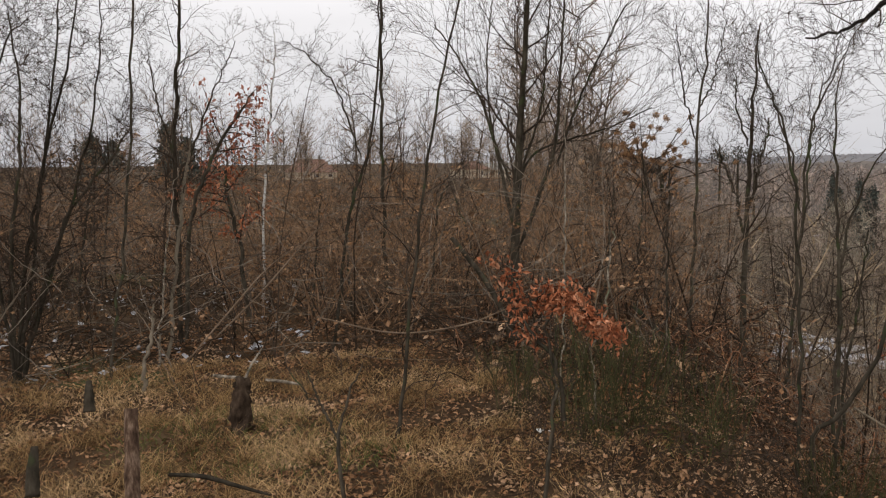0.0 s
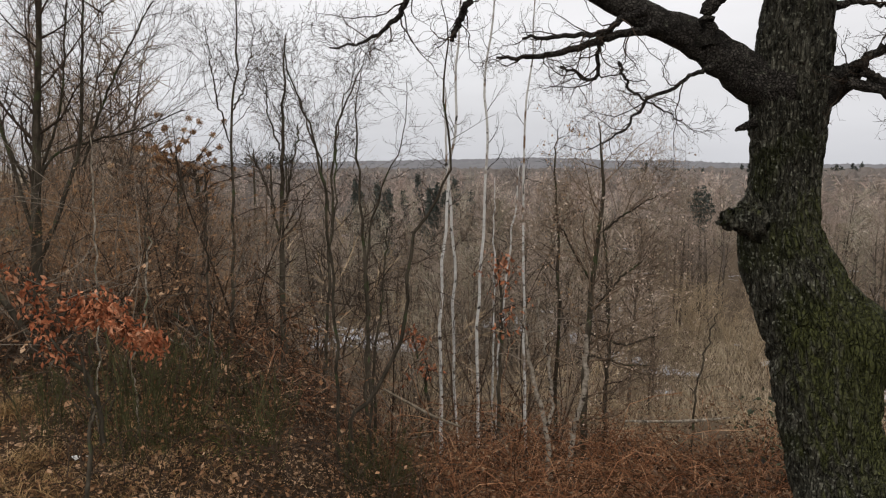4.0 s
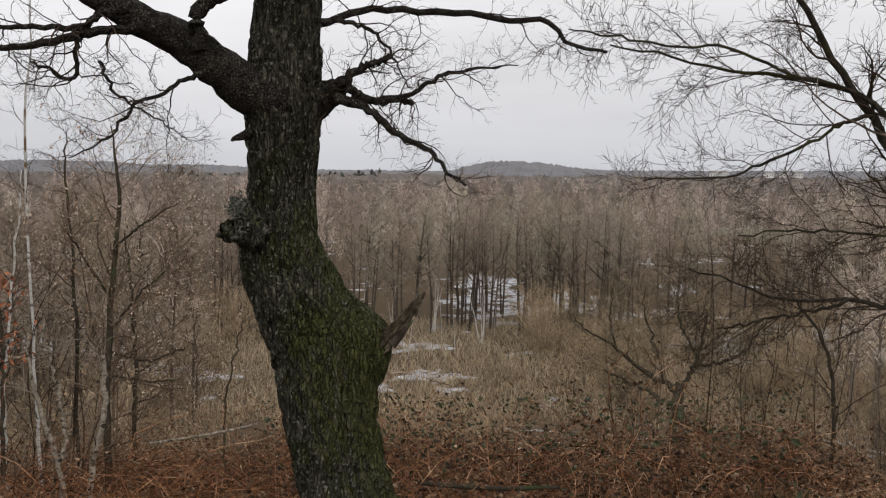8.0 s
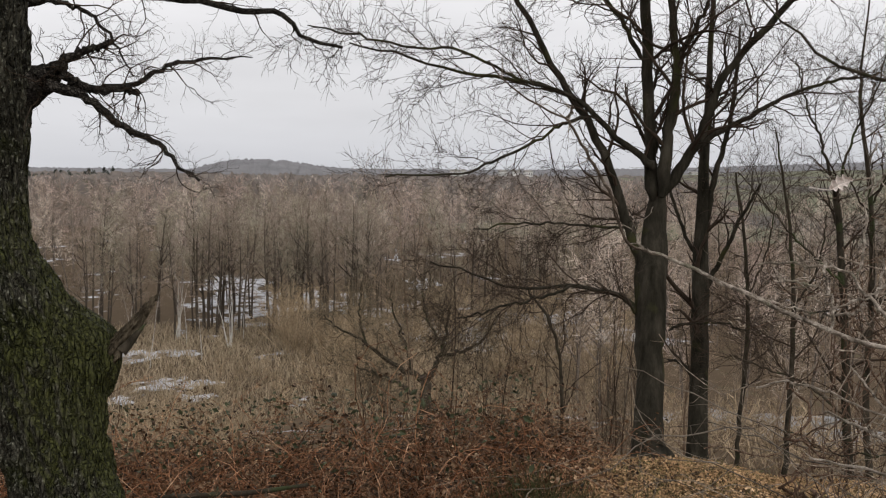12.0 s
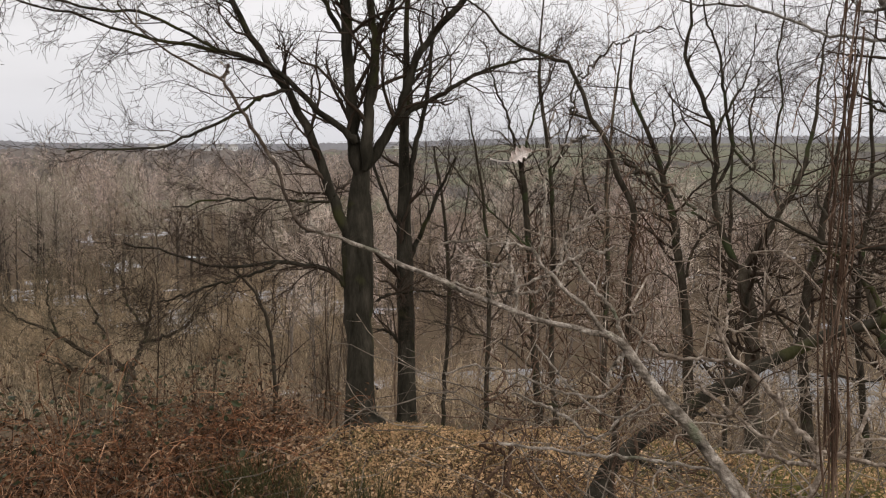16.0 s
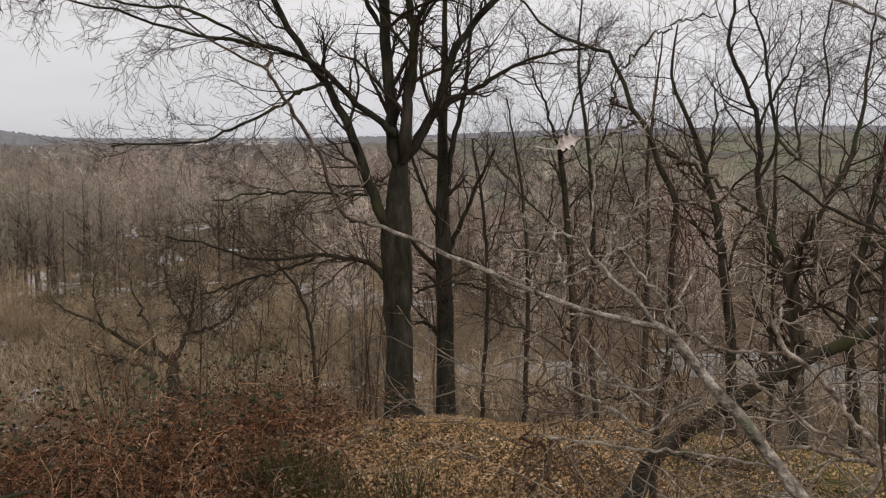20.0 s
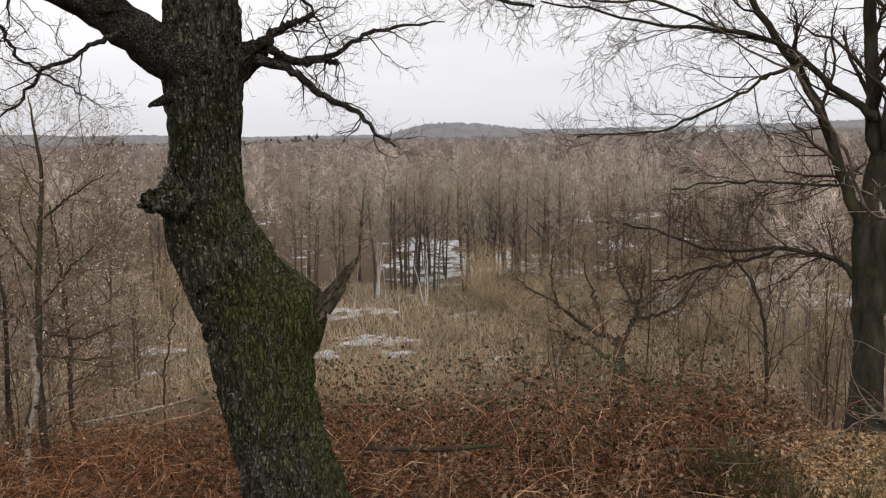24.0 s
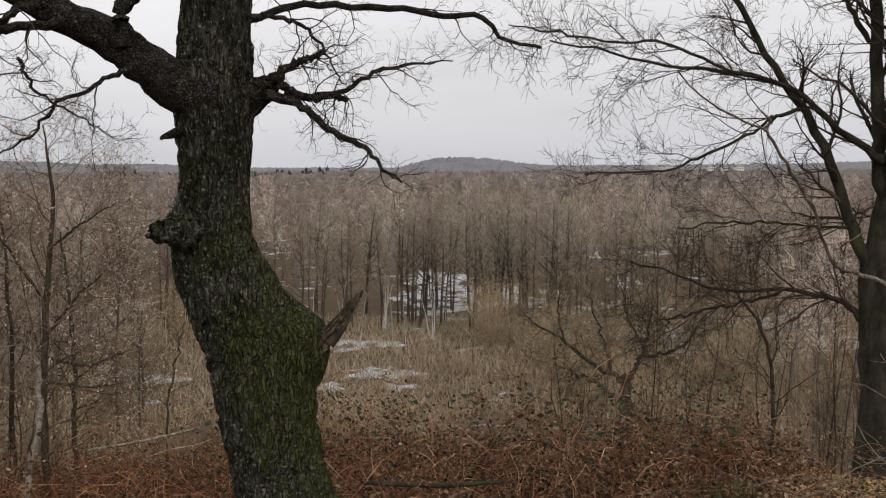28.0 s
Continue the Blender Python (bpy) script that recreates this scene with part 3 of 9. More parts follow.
# ---------------------------------------------------------------- the old oak
def old_oak():
    trunk_line = [(1.63, 3.61, 5.63, 0.0739), (1.61, 3.62, 4.51, 0.1032), (1.51, 3.53, 3.51, 0.1270), (1.41, 3.44, 2.81, 0.1294), (1.41, 3.51, 2.54, 0.1397), (1.41, 3.55, 2.30, 0.1604), (1.41, 3.57, 2.06, 0.1682), (1.41, 3.58, 1.80, 0.1501), (1.40, 3.58, 1.60, 0.1578), (1.40, 3.56, 1.42, 0.1837), (1.46, 3.51, 1.24, 0.2018), (1.53, 3.45, 1.03, 0.2199), (1.53, 3.38, 0.79, 0.1992), (1.54, 3.30, 0.55, 0.1915), (1.55, 3.21, 0.37, 0.1992), (1.56, 3.11, 0.16, 0.2225), (1.54, 2.92, -0.17, 0.3234)]
    oak = thing("oak_tree", "old leaning oak with dark furrowed bark and green moss", "tree", Vector(trunk_line[-1][:3]))
    p, r = curve(trunk_line[::-1], 340)
    k = 128
    v, f = tubes(p[None], r[None], k)
    v = v.reshape(len(p), k, 3)
    axis = p[:, None, :]
    away = v - axis
    along = np.concatenate([[0], np.cumsum(np.linalg.norm(np.diff(p, axis=0), axis=1))])
    # the swelling under the broken branch lies on the side that faces it
    near = away[np.argmin(abs(p[:, 2] - 1.02))]
    swell_at = int(np.argmax(near @ np.array([0.84, -0.54, 0.0]))) * 2 * math.pi / k
    for i in range(len(p)):
        for j in range(k):
            a = j * 2 * math.pi / k
            q = Vector((math.cos(a) * 2.4, math.sin(a) * 2.4, along[i] * 0.9))
            plate = noise.voronoi(Vector((math.cos(a) * 5.4 + 0.5 * noise.noise(q * 3), math.sin(a) * 5.4 + 0.45 * noise.noise(q * 4), along[i] * 7.0)))[0]
            crack = min(1.0, (plate[1] - plate[0]) * 3.0)
            fine = noise.noise(Vector((q.x * 9, q.y * 9, along[i] * 14)))
            lump = noise.noise(q * 0.7)
            swell = 0.40 * max(0.0, math.cos(a - swell_at)) ** 4 * math.exp(-((p[i, 2] - 1.02) / (0.09 if p[i, 2] > 1.02 else 0.16)) ** 2)
            away[i, j] *= 1 + 0.08 * lump + 0.095 * (crack - 0.75) + 0.045 * fine + swell
    v = (axis + away)
    f = f.reshape(len(p) - 1, k, 4)
    part("trunk", v.reshape(-1, 3), f.reshape(-1, 4), oak_trunk_bark, oak)
    limbs = [
        [(1.39, 3.52, 2.12, 0.1226), (1.23, 3.57, 2.18, 0.1022), (1.11, 3.60, 2.28, 0.0843), (0.98, 3.63, 2.38, 0.0741), (0.83, 3.65, 2.45, 0.0664), (0.67, 3.67, 2.54, 0.0587), (0.46, 3.67, 2.65, 0.0536), (0.12, 3.66, 2.81, 0.0434), (-0.19, 3.61, 2.98, 0.0319), (-0.50, 3.50, 3.20, 0.0179)],
        [(1.03, 3.54, 2.30, 0.0425), (1.03, 3.52, 2.40, 0.0350), (1.04, 3.51, 2.47, 0.0325), (1.11, 3.48, 2.52, 0.0275), (1.26, 3.41, 2.60, 0.0225), (1.38, 3.32, 2.76, 0.0150), (1.48, 3.20, 2.98, 0.0075)],
        [(0.82, 3.56, 2.38, 0.0249), (0.77, 3.58, 2.36, 0.0187), (0.59, 3.61, 2.33, 0.0174), (0.43, 3.64, 2.29, 0.0137), (0.27, 3.66, 2.27, 0.0099), (0.16, 3.67, 2.27, 0.0062)],
        [(0.75, 3.47, 2.43, 0.0194), (0.64, 3.49, 2.40, 0.0157), (0.57, 3.51, 2.34, 0.0121), (0.37, 3.54, 2.32, 0.0097), (0.23, 3.55, 2.32, 0.0060)],
        [(0.21, 3.49, 2.64, 0.0242), (0.03, 3.53, 2.53, 0.0169), (-0.03, 3.55, 2.42, 0.0157), (-0.06, 3.56, 2.32, 0.0097)],
        [(-0.02, 3.45, 2.83, 0.0194), (-0.21, 3.52, 2.55, 0.0145), (-0.29, 3.54, 2.40, 0.0109), (-0.38, 3.54, 2.34, 0.0073), (-0.53, 3.53, 2.30, 0.0036)],
        [(0.61, 3.61, 2.34, 0.0112), (0.57, 3.62, 2.28, 0.0099), (0.59, 3.63, 2.21, 0.0087), (0.55, 3.64, 2.18, 0.0075), (0.49, 3.64, 2.22, 0.0062), (0.45, 3.65, 2.23, 0.0050)],
        [(1.45, 3.55, 2.09, 0.0906), (1.57, 3.50, 2.13, 0.0750), (1.62, 3.47, 2.16, 0.0518), (1.68, 3.44, 2.19, 0.0207)],
        [(1.56, 3.44, 2.16, 0.0255), (1.68, 3.38, 2.25, 0.0179), (1.74, 3.34, 2.30, 0.0140), (1.79, 3.31, 2.32, 0.0115)],
        [(1.57, 3.39, 2.13, 0.0252), (1.71, 3.33, 2.08, 0.0176), (1.81, 3.28, 1.99, 0.0151), (1.93, 3.21, 1.91, 0.0113), (2.00, 3.17, 1.81, 0.0076), (2.06, 3.13, 1.78, 0.0050)],
        [(1.64, 3.41, 2.18, 0.0204), (1.75, 3.36, 2.12, 0.0166), (1.85, 3.30, 2.12, 0.0140), (1.89, 3.28, 2.09, 0.0115)],
        [(1.70, 3.49, 2.15, 0.0157), (1.91, 3.38, 2.16, 0.0118), (2.05, 3.29, 2.25, 0.0092), (2.17, 3.20, 2.28, 0.0066), (2.33, 3.09, 2.30, 0.0026)],
        [(1.52, 3.64, 2.45, 0.0457), (1.61, 3.60, 2.49, 0.0188), (1.74, 3.52, 2.54, 0.0161), (1.92, 3.42, 2.55, 0.0148), (2.16, 3.28, 2.55, 0.0148), (2.33, 3.17, 2.52, 0.0134), (2.46, 3.07, 2.52, 0.0121), (2.58, 2.99, 2.42, 0.0094), (2.70, 2.89, 2.38, 0.0067)],
        [(1.45, 3.40, 3.34, 0.0806), (1.69, 3.17, 3.57, 0.0538), (1.94, 2.95, 3.68, 0.0349), (2.27, 2.70, 3.70, 0.0188), (2.55, 2.43, 3.70, 0.0067)],
        [(1.41, 3.28, 3.61, 0.0753), (1.12, 3.26, 3.84, 0.0538), (0.81, 3.25, 3.99, 0.0376), (0.49, 3.24, 4.10, 0.0161)],
        [(1.50, 3.38, 2.45, 0.0113), (1.60, 3.33, 2.44, 0.0101), (1.71, 3.28, 2.39, 0.0076), (1.81, 3.25, 2.26, 0.0050), (1.85, 3.24, 2.17, 0.0025)],
        [(1.02, 3.43, 2.21, 0.0121), (0.93, 3.46, 2.17, 0.0085), (0.77, 3.51, 2.07, 0.0073), (0.66, 3.54, 1.95, 0.0048), (0.52, 3.56, 1.88, 0.0024)],
        [(0.64, 3.52, 2.23, 0.0073), (0.70, 3.52, 2.12, 0.0060), (0.84, 3.49, 2.02, 0.0036), (0.92, 3.48, 1.96, 0.0024)],
    ]
    lines = [curve(l, 28, 0.006) for l in limbs]
    for n, (lp, lr) in enumerate(lines):
        tv, tf = tubes(lp[None], lr[None], 28 if n == 0 else 10)
        part("limb", tv + rng.normal(size=tv.shape) * np.repeat(lr, 28 if n == 0 else 10)[:, None] * 0.04, tf, limb_bark, oak)
    lp, lr = np.stack([l[0] for l in lines[2:]]), np.stack([l[1] for l in lines[2:]])
    a = spawn(lp, lr, 10, (0.2, 1.0), 52, 0.36, 9, 0.34, 0.02, 0.4, rmax=0.0036)
    b = spawn(a[0], a[1], 5, (0.15, 1.0), 50, 0.17, 6, 0.34, 0.02, 0.55, rmin=0.0011)
    c = spawn(b[0], b[1], 3, (0.2, 1.0), 50, 0.07, 4, 0.3, 0.02, 0.6, rmin=0.0008)
    tv, tf = join([tubes(*a, 4), tubes(*b, 3), tubes(*c, 3)])
    part("crown", tv, tf, twig_bark, oak, kind="stuff")
    # burr on the trunk, and the split stub
    bm = bmesh.new()
    bmesh.ops.create_icosphere(bm, subdivisions=5, radius=1.0)
    spot = Vector([(1.23, 3.52, 1.59, 0.0754)][0][:3])
    for w in bm.verts:
        d = w.co.normalized()
        s = 1 + 0.35 * noise.noise(d * 2.3) + 0.28 * abs(noise.noise(d * 6)) + 0.14 * noise.noise(d * 15)
        w.co = spot + Vector((d.x * 0.05, d.y * 0.05, d.z * 0.062)) * s
    burr = bpy.data.meshes.new("burr")
    bm.to_mesh(burr)
    bm.free()
    burr.materials.append(oak_trunk_bark)
    ob = new("burr", burr)
    ob.parent, ob.location = oak, -oak.location
    tagged(ob, "dark knotted burr")
    bp_, br = curve([(1.28, 3.48, 1.54, 0.0825), (1.22, 3.50, 1.55, 0.0625), (1.17, 3.52, 1.56, 0.0500), (1.14, 3.53, 1.56, 0.0425), (1.12, 3.54, 1.57, 0.0375), (1.11, 3.54, 1.57, 0.0050)], 16, 0.002)
    tv, tf = tubes(bp_[None], br[None], 18)
    part("snag", tv + rng.normal(size=tv.shape) * 0.007, tf, oak_trunk_bark, oak)
    bp_, br = curve([(1.66, 3.29, 1.01, 0.0600), (1.72, 3.265, 1.05, 0.0420), (1.755, 3.25, 1.085, 0.0340), (1.805, 3.23, 1.145, 0.0265), (1.855, 3.21, 1.21, 0.0190), (1.89, 3.195, 1.26, 0.0105), (1.91, 3.185, 1.285, 0.0025)], 40)
    tv, tf = tubes(bp_[None], br[None], 22)
    tv = tv + np.repeat(rng.normal(size=(22, 3))[None], 40, 0).reshape(-1, 3) * np.repeat(br, 22)[:, None] * 0.26 + rng.normal(size=tv.shape) * 0.0022
    sp, sr = curve([(1.76, 3.225, 1.06, 0.0260), (1.79, 3.215, 1.09, 0.0200), (1.82, 3.20, 1.13, 0.0120), (1.85, 3.19, 1.165, 0.0025)], 12)
    part("splinter", *tubes(sp[None], sr[None], 6), dark_bark, oak)
    part("broken_branch", tv, tf, stub_wood, oak, "split grey broken branch stub")
    bp_, br = curve([(1.25, 3.53, 1.98, 0.0227), (1.21, 3.55, 1.96, 0.0176), (1.18, 3.56, 1.95, 0.0101), (1.17, 3.56, 1.94, 0.0063)], 8)
    tv, tf = tubes(bp_[None], br[None], 8)
    part("snag", tv, tf, limb_bark, oak)
    return oak


def trunk_material():
    """Furrowed bark with pale lichen flecks; moss lies on the bulging lower half."""
    m = oak_bark.copy()
    m.name = "oak_trunk_bark"
    nt = m.node_tree
    bsdf = nt.nodes["Principled BSDF"]
    old = bsdf.inputs["Base Color"].links[0].from_socket
    tc = nt.nodes.new("ShaderNodeTexCoord")
    sep = nt.nodes.new("ShaderNodeSeparateXYZ")
    geo = nt.nodes.new("ShaderNodeNewGeometry")
    nt.links.new(geo.outputs["Position"], sep.inputs[0])
    band = nt.nodes.new("ShaderNodeValToRGB")
    els = band.color_ramp.elements
    els[0].position, els[0].color = 0.0, (0.30, 0.30, 0.30, 1)
    els[1].position, els[1].color = 1.0, (0.05, 0.05, 0.05, 1)
    e = els.new(0.36)
    e.color = (0.64, 0.64, 0.64, 1)
    e = els.new(0.58)
    e.color = (0.38, 0.38, 0.38, 1)
    rise_ = nt.nodes.new("ShaderNodeMapRange")
    rise_.inputs["From Min"].default_value, rise_.inputs["From Max"].default_value = 0.1, 2.6
    nt.links.new(sep.outputs["Z"], rise_.inputs["Value"])
    nt.links.new(rise_.outputs[0], band.inputs[0])
    no = nt.nodes.new("ShaderNodeTexNoise")
    no.inputs["Scale"].default_value, no.inputs["Detail"].default_value = 4.0, 9.0
    no.inputs["Roughness"].default_value = 0.68
    nt.links.new(tc.outputs["Object"], no.inputs["Vector"])
    sub = nt.nodes.new("ShaderNodeMath")
    sub.operation = "ADD"
    nt.links.new(band.outputs[0], sub.inputs[0])
    nt.links.new(no.outputs[0], sub.inputs[1])
    face, tilt = nt.nodes.new("ShaderNodeVectorMath"), nt.nodes.new("ShaderNodeMath")
    face.operation = "DOT_PRODUCT"
    face.inputs[1].default_value = (0.80, -0.25, 0.55)
    nt.links.new(geo.outputs["Normal"], face.inputs[0])
    tilt.operation = "MULTIPLY_ADD"
    tilt.inputs[1].default_value = 0.38
    nt.links.new(face.outputs["Value"], tilt.inputs[0])
    nt.links.new(sub.outputs[0], tilt.inputs[2])
    mr = nt.nodes.new("ShaderNodeMapRange")
    mr.inputs["From Min"].default_value, mr.inputs["From Max"].default_value = 0.93, 1.22
    mr.inputs["To Max"].default_value = 0.9
    nt.links.new(tilt.outputs[0], mr.inputs["Value"])
    grain = nt.nodes.new("ShaderNodeTexNoise")
    grain.inputs["Scale"].default_value, grain.inputs["Detail"].default_value = 110.0, 4.0
    nt.links.new(tc.outputs["Object"], grain.inputs["Vector"])
    gr_ = nt.nodes.new("ShaderNodeValToRGB")
    gr_.color_ramp.elements[0].position, gr_.color_ramp.elements[0].color = 0.3, (0.012, 0.014, 0.006, 1)
    gr_.color_ramp.elements[1].position, gr_.color_ramp.elements[1].color = 0.7, (0.098, 0.104, 0.030, 1)
    nt.links.new(grain.outputs[0], gr_.inputs[0])
    mx = nt.nodes.new("ShaderNodeMix")
    mx.data_type = "RGBA"
    nt.links.new(mr.outputs[0], mx.inputs["Factor"])
    nt.links.new(old, mx.inputs["A"])
    nt.links.new(gr_.outputs[0], mx.inputs["B"])
    nt.links.new(mx.outputs["Result"], bsdf.inputs["Base Color"])
    return m


oak_trunk_bark = trunk_material()


def crack_bark(m, size, dark=0.25, along=0.3):
    """Bark plates parted by dark fissures, in colour and relief."""
    nt = m.node_tree
    bsdf = nt.nodes["Principled BSDF"]
    tc, mp, wob, add = (nt.nodes.new(k) for k in ("ShaderNodeTexCoord", "ShaderNodeMapping", "ShaderNodeTexNoise", "ShaderNodeVectorMath"))
    mp.inputs["Scale"].default_value = (1, 1, along)
    wob.inputs["Scale"].default_value = size * 0.5
    add.operation = "MULTIPLY_ADD"
    add.inputs[1].default_value = (0.02, 0.02, 0.02)
    vo = nt.nodes.new("ShaderNodeTexVoronoi")
    vo.feature = "DISTANCE_TO_EDGE"
    vo.inputs["Scale"].default_value = size
    nt.links.new(tc.outputs["Object"], mp.inputs[0])
    nt.links.new(tc.outputs["Object"], wob.inputs["Vector"])
    nt.links.new(wob.outputs["Color"], add.inputs[0])
    nt.links.new(mp.outputs[0], add.inputs[2])
    nt.links.new(add.outputs[0], vo.inputs["Vector"])
    mr = nt.nodes.new("ShaderNodeMapRange")
    mr.inputs["From Max"].default_value, mr.inputs["To Min"].default_value = 0.20, dark
    nt.links.new(vo.outputs["Distance"], mr.inputs["Value"])
    sc = nt.nodes.new("ShaderNodeVectorMath")
    sc.operation = "SCALE"
    nt.links.new(bsdf.inputs["Base Color"].links[0].from_socket, sc.inputs[0])
    nt.links.new(mr.outputs[0], sc.inputs["Scale"])
    nt.links.new(sc.outputs[0], bsdf.inputs["Base Color"])
    bump = nt.nodes.new("ShaderNodeBump")
    bump.inputs["Strength"].default_value, bump.inputs["Distance"].default_value = 1.0, 0.03
    old = bsdf.inputs["Normal"].links[0].from_socket
    nt.links.new(mr.outputs[0], bump.inputs["Height"])
    nt.links.new(old, bump.inputs["Normal"])
    nt.links.new(bump.outputs[0], bsdf.inputs["Normal"])


crack_bark(oak_trunk_bark, 58, 0.62, 0.2)
crack_bark(limb_bark, 75, 0.5, 1.0)
stub_wood = material("stub_wood", [(0.030, 0.025, 0.017), (0.085, 0.068, 0.046), (0.20, 0.165, 0.115)], 34, stretch_by=(1, 1, 0.25), bump=0.9)
old_oak()

# ---------------------------------------------------------------- the two trees on the brink
bare_tree("beech_tree", "grey-barked bare tree with many upswept limbs at the slope's brink", [
    [(7.38, 3.60, -0.97, 0.2136), (7.40, 3.62, -0.87, 0.1679), (7.49, 3.69, -0.49, 0.1373), (7.59, 3.76, -0.02, 0.1324), (7.65, 3.77, 0.25, 0.1474), (7.71, 3.82, 0.79, 0.1578), (7.73, 3.83, 1.01, 0.1474), (7.76, 3.83, 1.35, 0.1069), (7.77, 3.82, 1.62, 0.0815), (7.77, 3.83, 1.76, 0.0509)],
    [(7.75, 3.86, 1.51, 0.0809), (7.73, 3.92, 1.90, 0.0665), (7.69, 3.94, 2.44, 0.0578), (7.59, 3.93, 3.23, 0.0520), (7.45, 3.90, 3.88, 0.0462), (7.21, 3.85, 4.67, 0.0318), (6.88, 3.76, 5.49, 0.0144)],
    [(7.69, 3.76, 1.57, 0.0800), (7.70, 3.74, 2.06, 0.0571), (7.70, 3.71, 2.43, 0.0486), (7.68, 3.65, 2.85, 0.0428), (7.61, 3.67, 3.20, 0.0371), (7.49, 3.66, 3.75, 0.0314), (7.31, 3.47, 4.60, 0.0171), (7.10, 3.35, 5.21, 0.0114)],
    [(7.80, 3.78, 1.59, 0.0665), (7.87, 3.63, 1.90, 0.0520), (7.94, 3.45, 2.27, 0.0462), (7.96, 3.31, 2.69, 0.0376), (8.02, 3.04, 3.03, 0.0347), (8.06, 2.77, 3.36, 0.0289), (8.08, 2.42, 3.75, 0.0202), (8.06, 2.05, 4.23, 0.0116)],
    [(7.99, 3.60, 2.01, 0.0322), (8.09, 3.35, 2.22, 0.0263), (8.19, 3.07, 2.40, 0.0234), (8.27, 2.80, 2.57, 0.0175), (8.37, 2.45, 2.69, 0.0146), (8.46, 2.07, 2.75, 0.0088)],
    [(7.69, 3.86, 0.79, 0.0896), (7.67, 3.96, 1.01, 0.0636), (7.63, 4.08, 1.34, 0.0520), (7.56, 4.24, 1.89, 0.0462), (7.39, 4.48, 2.45, 0.0376), (7.20, 4.69, 2.89, 0.0318), (6.98, 4.89, 3.37, 0.0260), (6.74, 5.05, 3.83, 0.0202), (6.44, 5.24, 4.28, 0.0116)],
    [(7.66, 3.83, 1.84, 0.0543), (7.62, 3.90, 1.95, 0.0371), (7.49, 4.15, 2.14, 0.0314), (7.31, 4.42, 2.47, 0.0257), (7.15, 4.65, 2.63, 0.0229), (6.89, 5.00, 2.74, 0.0200), (6.54, 5.44, 2.83, 0.0143), (6.15, 5.84, 2.99, 0.0114), (5.79, 6.18, 3.09, 0.0086)],
    [(7.26, 4.33, 2.35, 0.0226), (7.15, 4.51, 2.26, 0.0169), (7.04, 4.69, 2.16, 0.0141), (6.79, 5.05, 1.93, 0.0141), (6.52, 5.40, 1.78, 0.0113), (6.07, 5.90, 1.74, 0.0085)],
    [(7.06, 4.59, 2.62, 0.0169), (6.87, 4.86, 2.70, 0.0141), (6.52, 5.28, 2.95, 0.0141), (6.15, 5.69, 3.00, 0.0113), (5.76, 6.07, 3.10, 0.0113), (5.42, 6.35, 3.17, 0.0056)],
    [(7.62, 3.84, 0.30, 0.0462), (7.57, 4.02, 0.52, 0.0318), (7.50, 4.17, 0.61, 0.0260), (7.29, 4.55, 0.68, 0.0202), (6.97, 5.01, 0.63, 0.0144), (6.70, 5.39, 0.74, 0.0116), (6.45, 5.70, 0.83, 0.0087)],
    [(7.26, 4.41, 0.69, 0.0171), (7.01, 4.76, 0.54, 0.0143), (6.76, 5.07, 0.42, 0.0114), (6.51, 5.37, 0.34, 0.0086)],
    [(7.64, 4.05, 1.33, 0.0173), (7.58, 4.17, 1.31, 0.0144), (7.36, 4.55, 1.32, 0.0116), (7.08, 4.97, 1.35, 0.0116), (6.77, 5.38, 1.30, 0.0058)],
    [(7.64, 3.94, 2.87, 0.0260), (7.48, 4.12, 3.29, 0.0231), (7.24, 4.36, 3.71, 0.0173), (6.92, 4.67, 4.12, 0.0116), (6.57, 4.95, 4.51, 0.0087)],
    [(7.76, 3.69, 2.91, 0.0231), (7.80, 3.43, 3.36, 0.0202), (7.80, 3.24, 3.74, 0.0144), (7.77, 3.00, 4.18, 0.0116)],
    [(7.71, 3.65, 0.26, 0.0173), (7.78, 3.52, 0.32, 0.0116), (7.90, 3.25, 0.37, 0.0116), (7.99, 3.01, 0.31, 0.0058)],
], grey_bark, twig_bark, levels=((14, 1.15, 9), (10, 0.48, 6), (5, 0.20, 3)), angle=44, rise=-0.01, wiggle=0.22, trunk_sides=24, span=(0.12, 1.0), low=0.0032, wobble=0.012)
bare_tree("alder_tree", "slender dark bare tree standing beside a thicker grey one", [
    [(8.60, 3.69, -1.32, 0.1581), (8.63, 3.70, -1.22, 0.1186), (8.80, 3.78, -0.53, 0.0988), (8.92, 3.84, 0.07, 0.0988), (8.99, 3.89, 0.68, 0.0922), (9.04, 3.91, 1.17, 0.0757), (9.05, 3.92, 1.91, 0.0560), (9.03, 3.90, 2.52, 0.0428), (8.98, 3.87, 3.11, 0.0296), (8.85, 3.79, 3.96, 0.0231), (8.58, 3.66, 4.99, 0.0099)],
    [(9.04, 3.90, 1.17, 0.0461), (9.09, 3.83, 1.73, 0.0329), (9.13, 3.71, 2.21, 0.0263), (9.12, 3.61, 2.81, 0.0198), (9.07, 3.56, 3.33, 0.0099)],
    [(8.80, 3.78, -0.53, 0.0263), (8.78, 3.96, -0.31, 0.0198), (8.72, 4.11, -0.29, 0.0132)],
    [(8.97, 3.87, 0.43, 0.0329), (9.10, 3.70, 0.87, 0.0263), (9.20, 3.52, 1.31, 0.0198), (9.28, 3.33, 1.73, 0.0132)],
    [(9.01, 3.90, 0.80, 0.0263), (8.95, 4.09, 1.16, 0.0198), (8.89, 4.28, 1.72, 0.0165), (8.82, 4.40, 2.22, 0.0099)],
], grey_bark, twig_bark, levels=((8, 0.9, 7), (6, 0.4, 5)), angle=40, trunk_span=(0.3, 1.0))


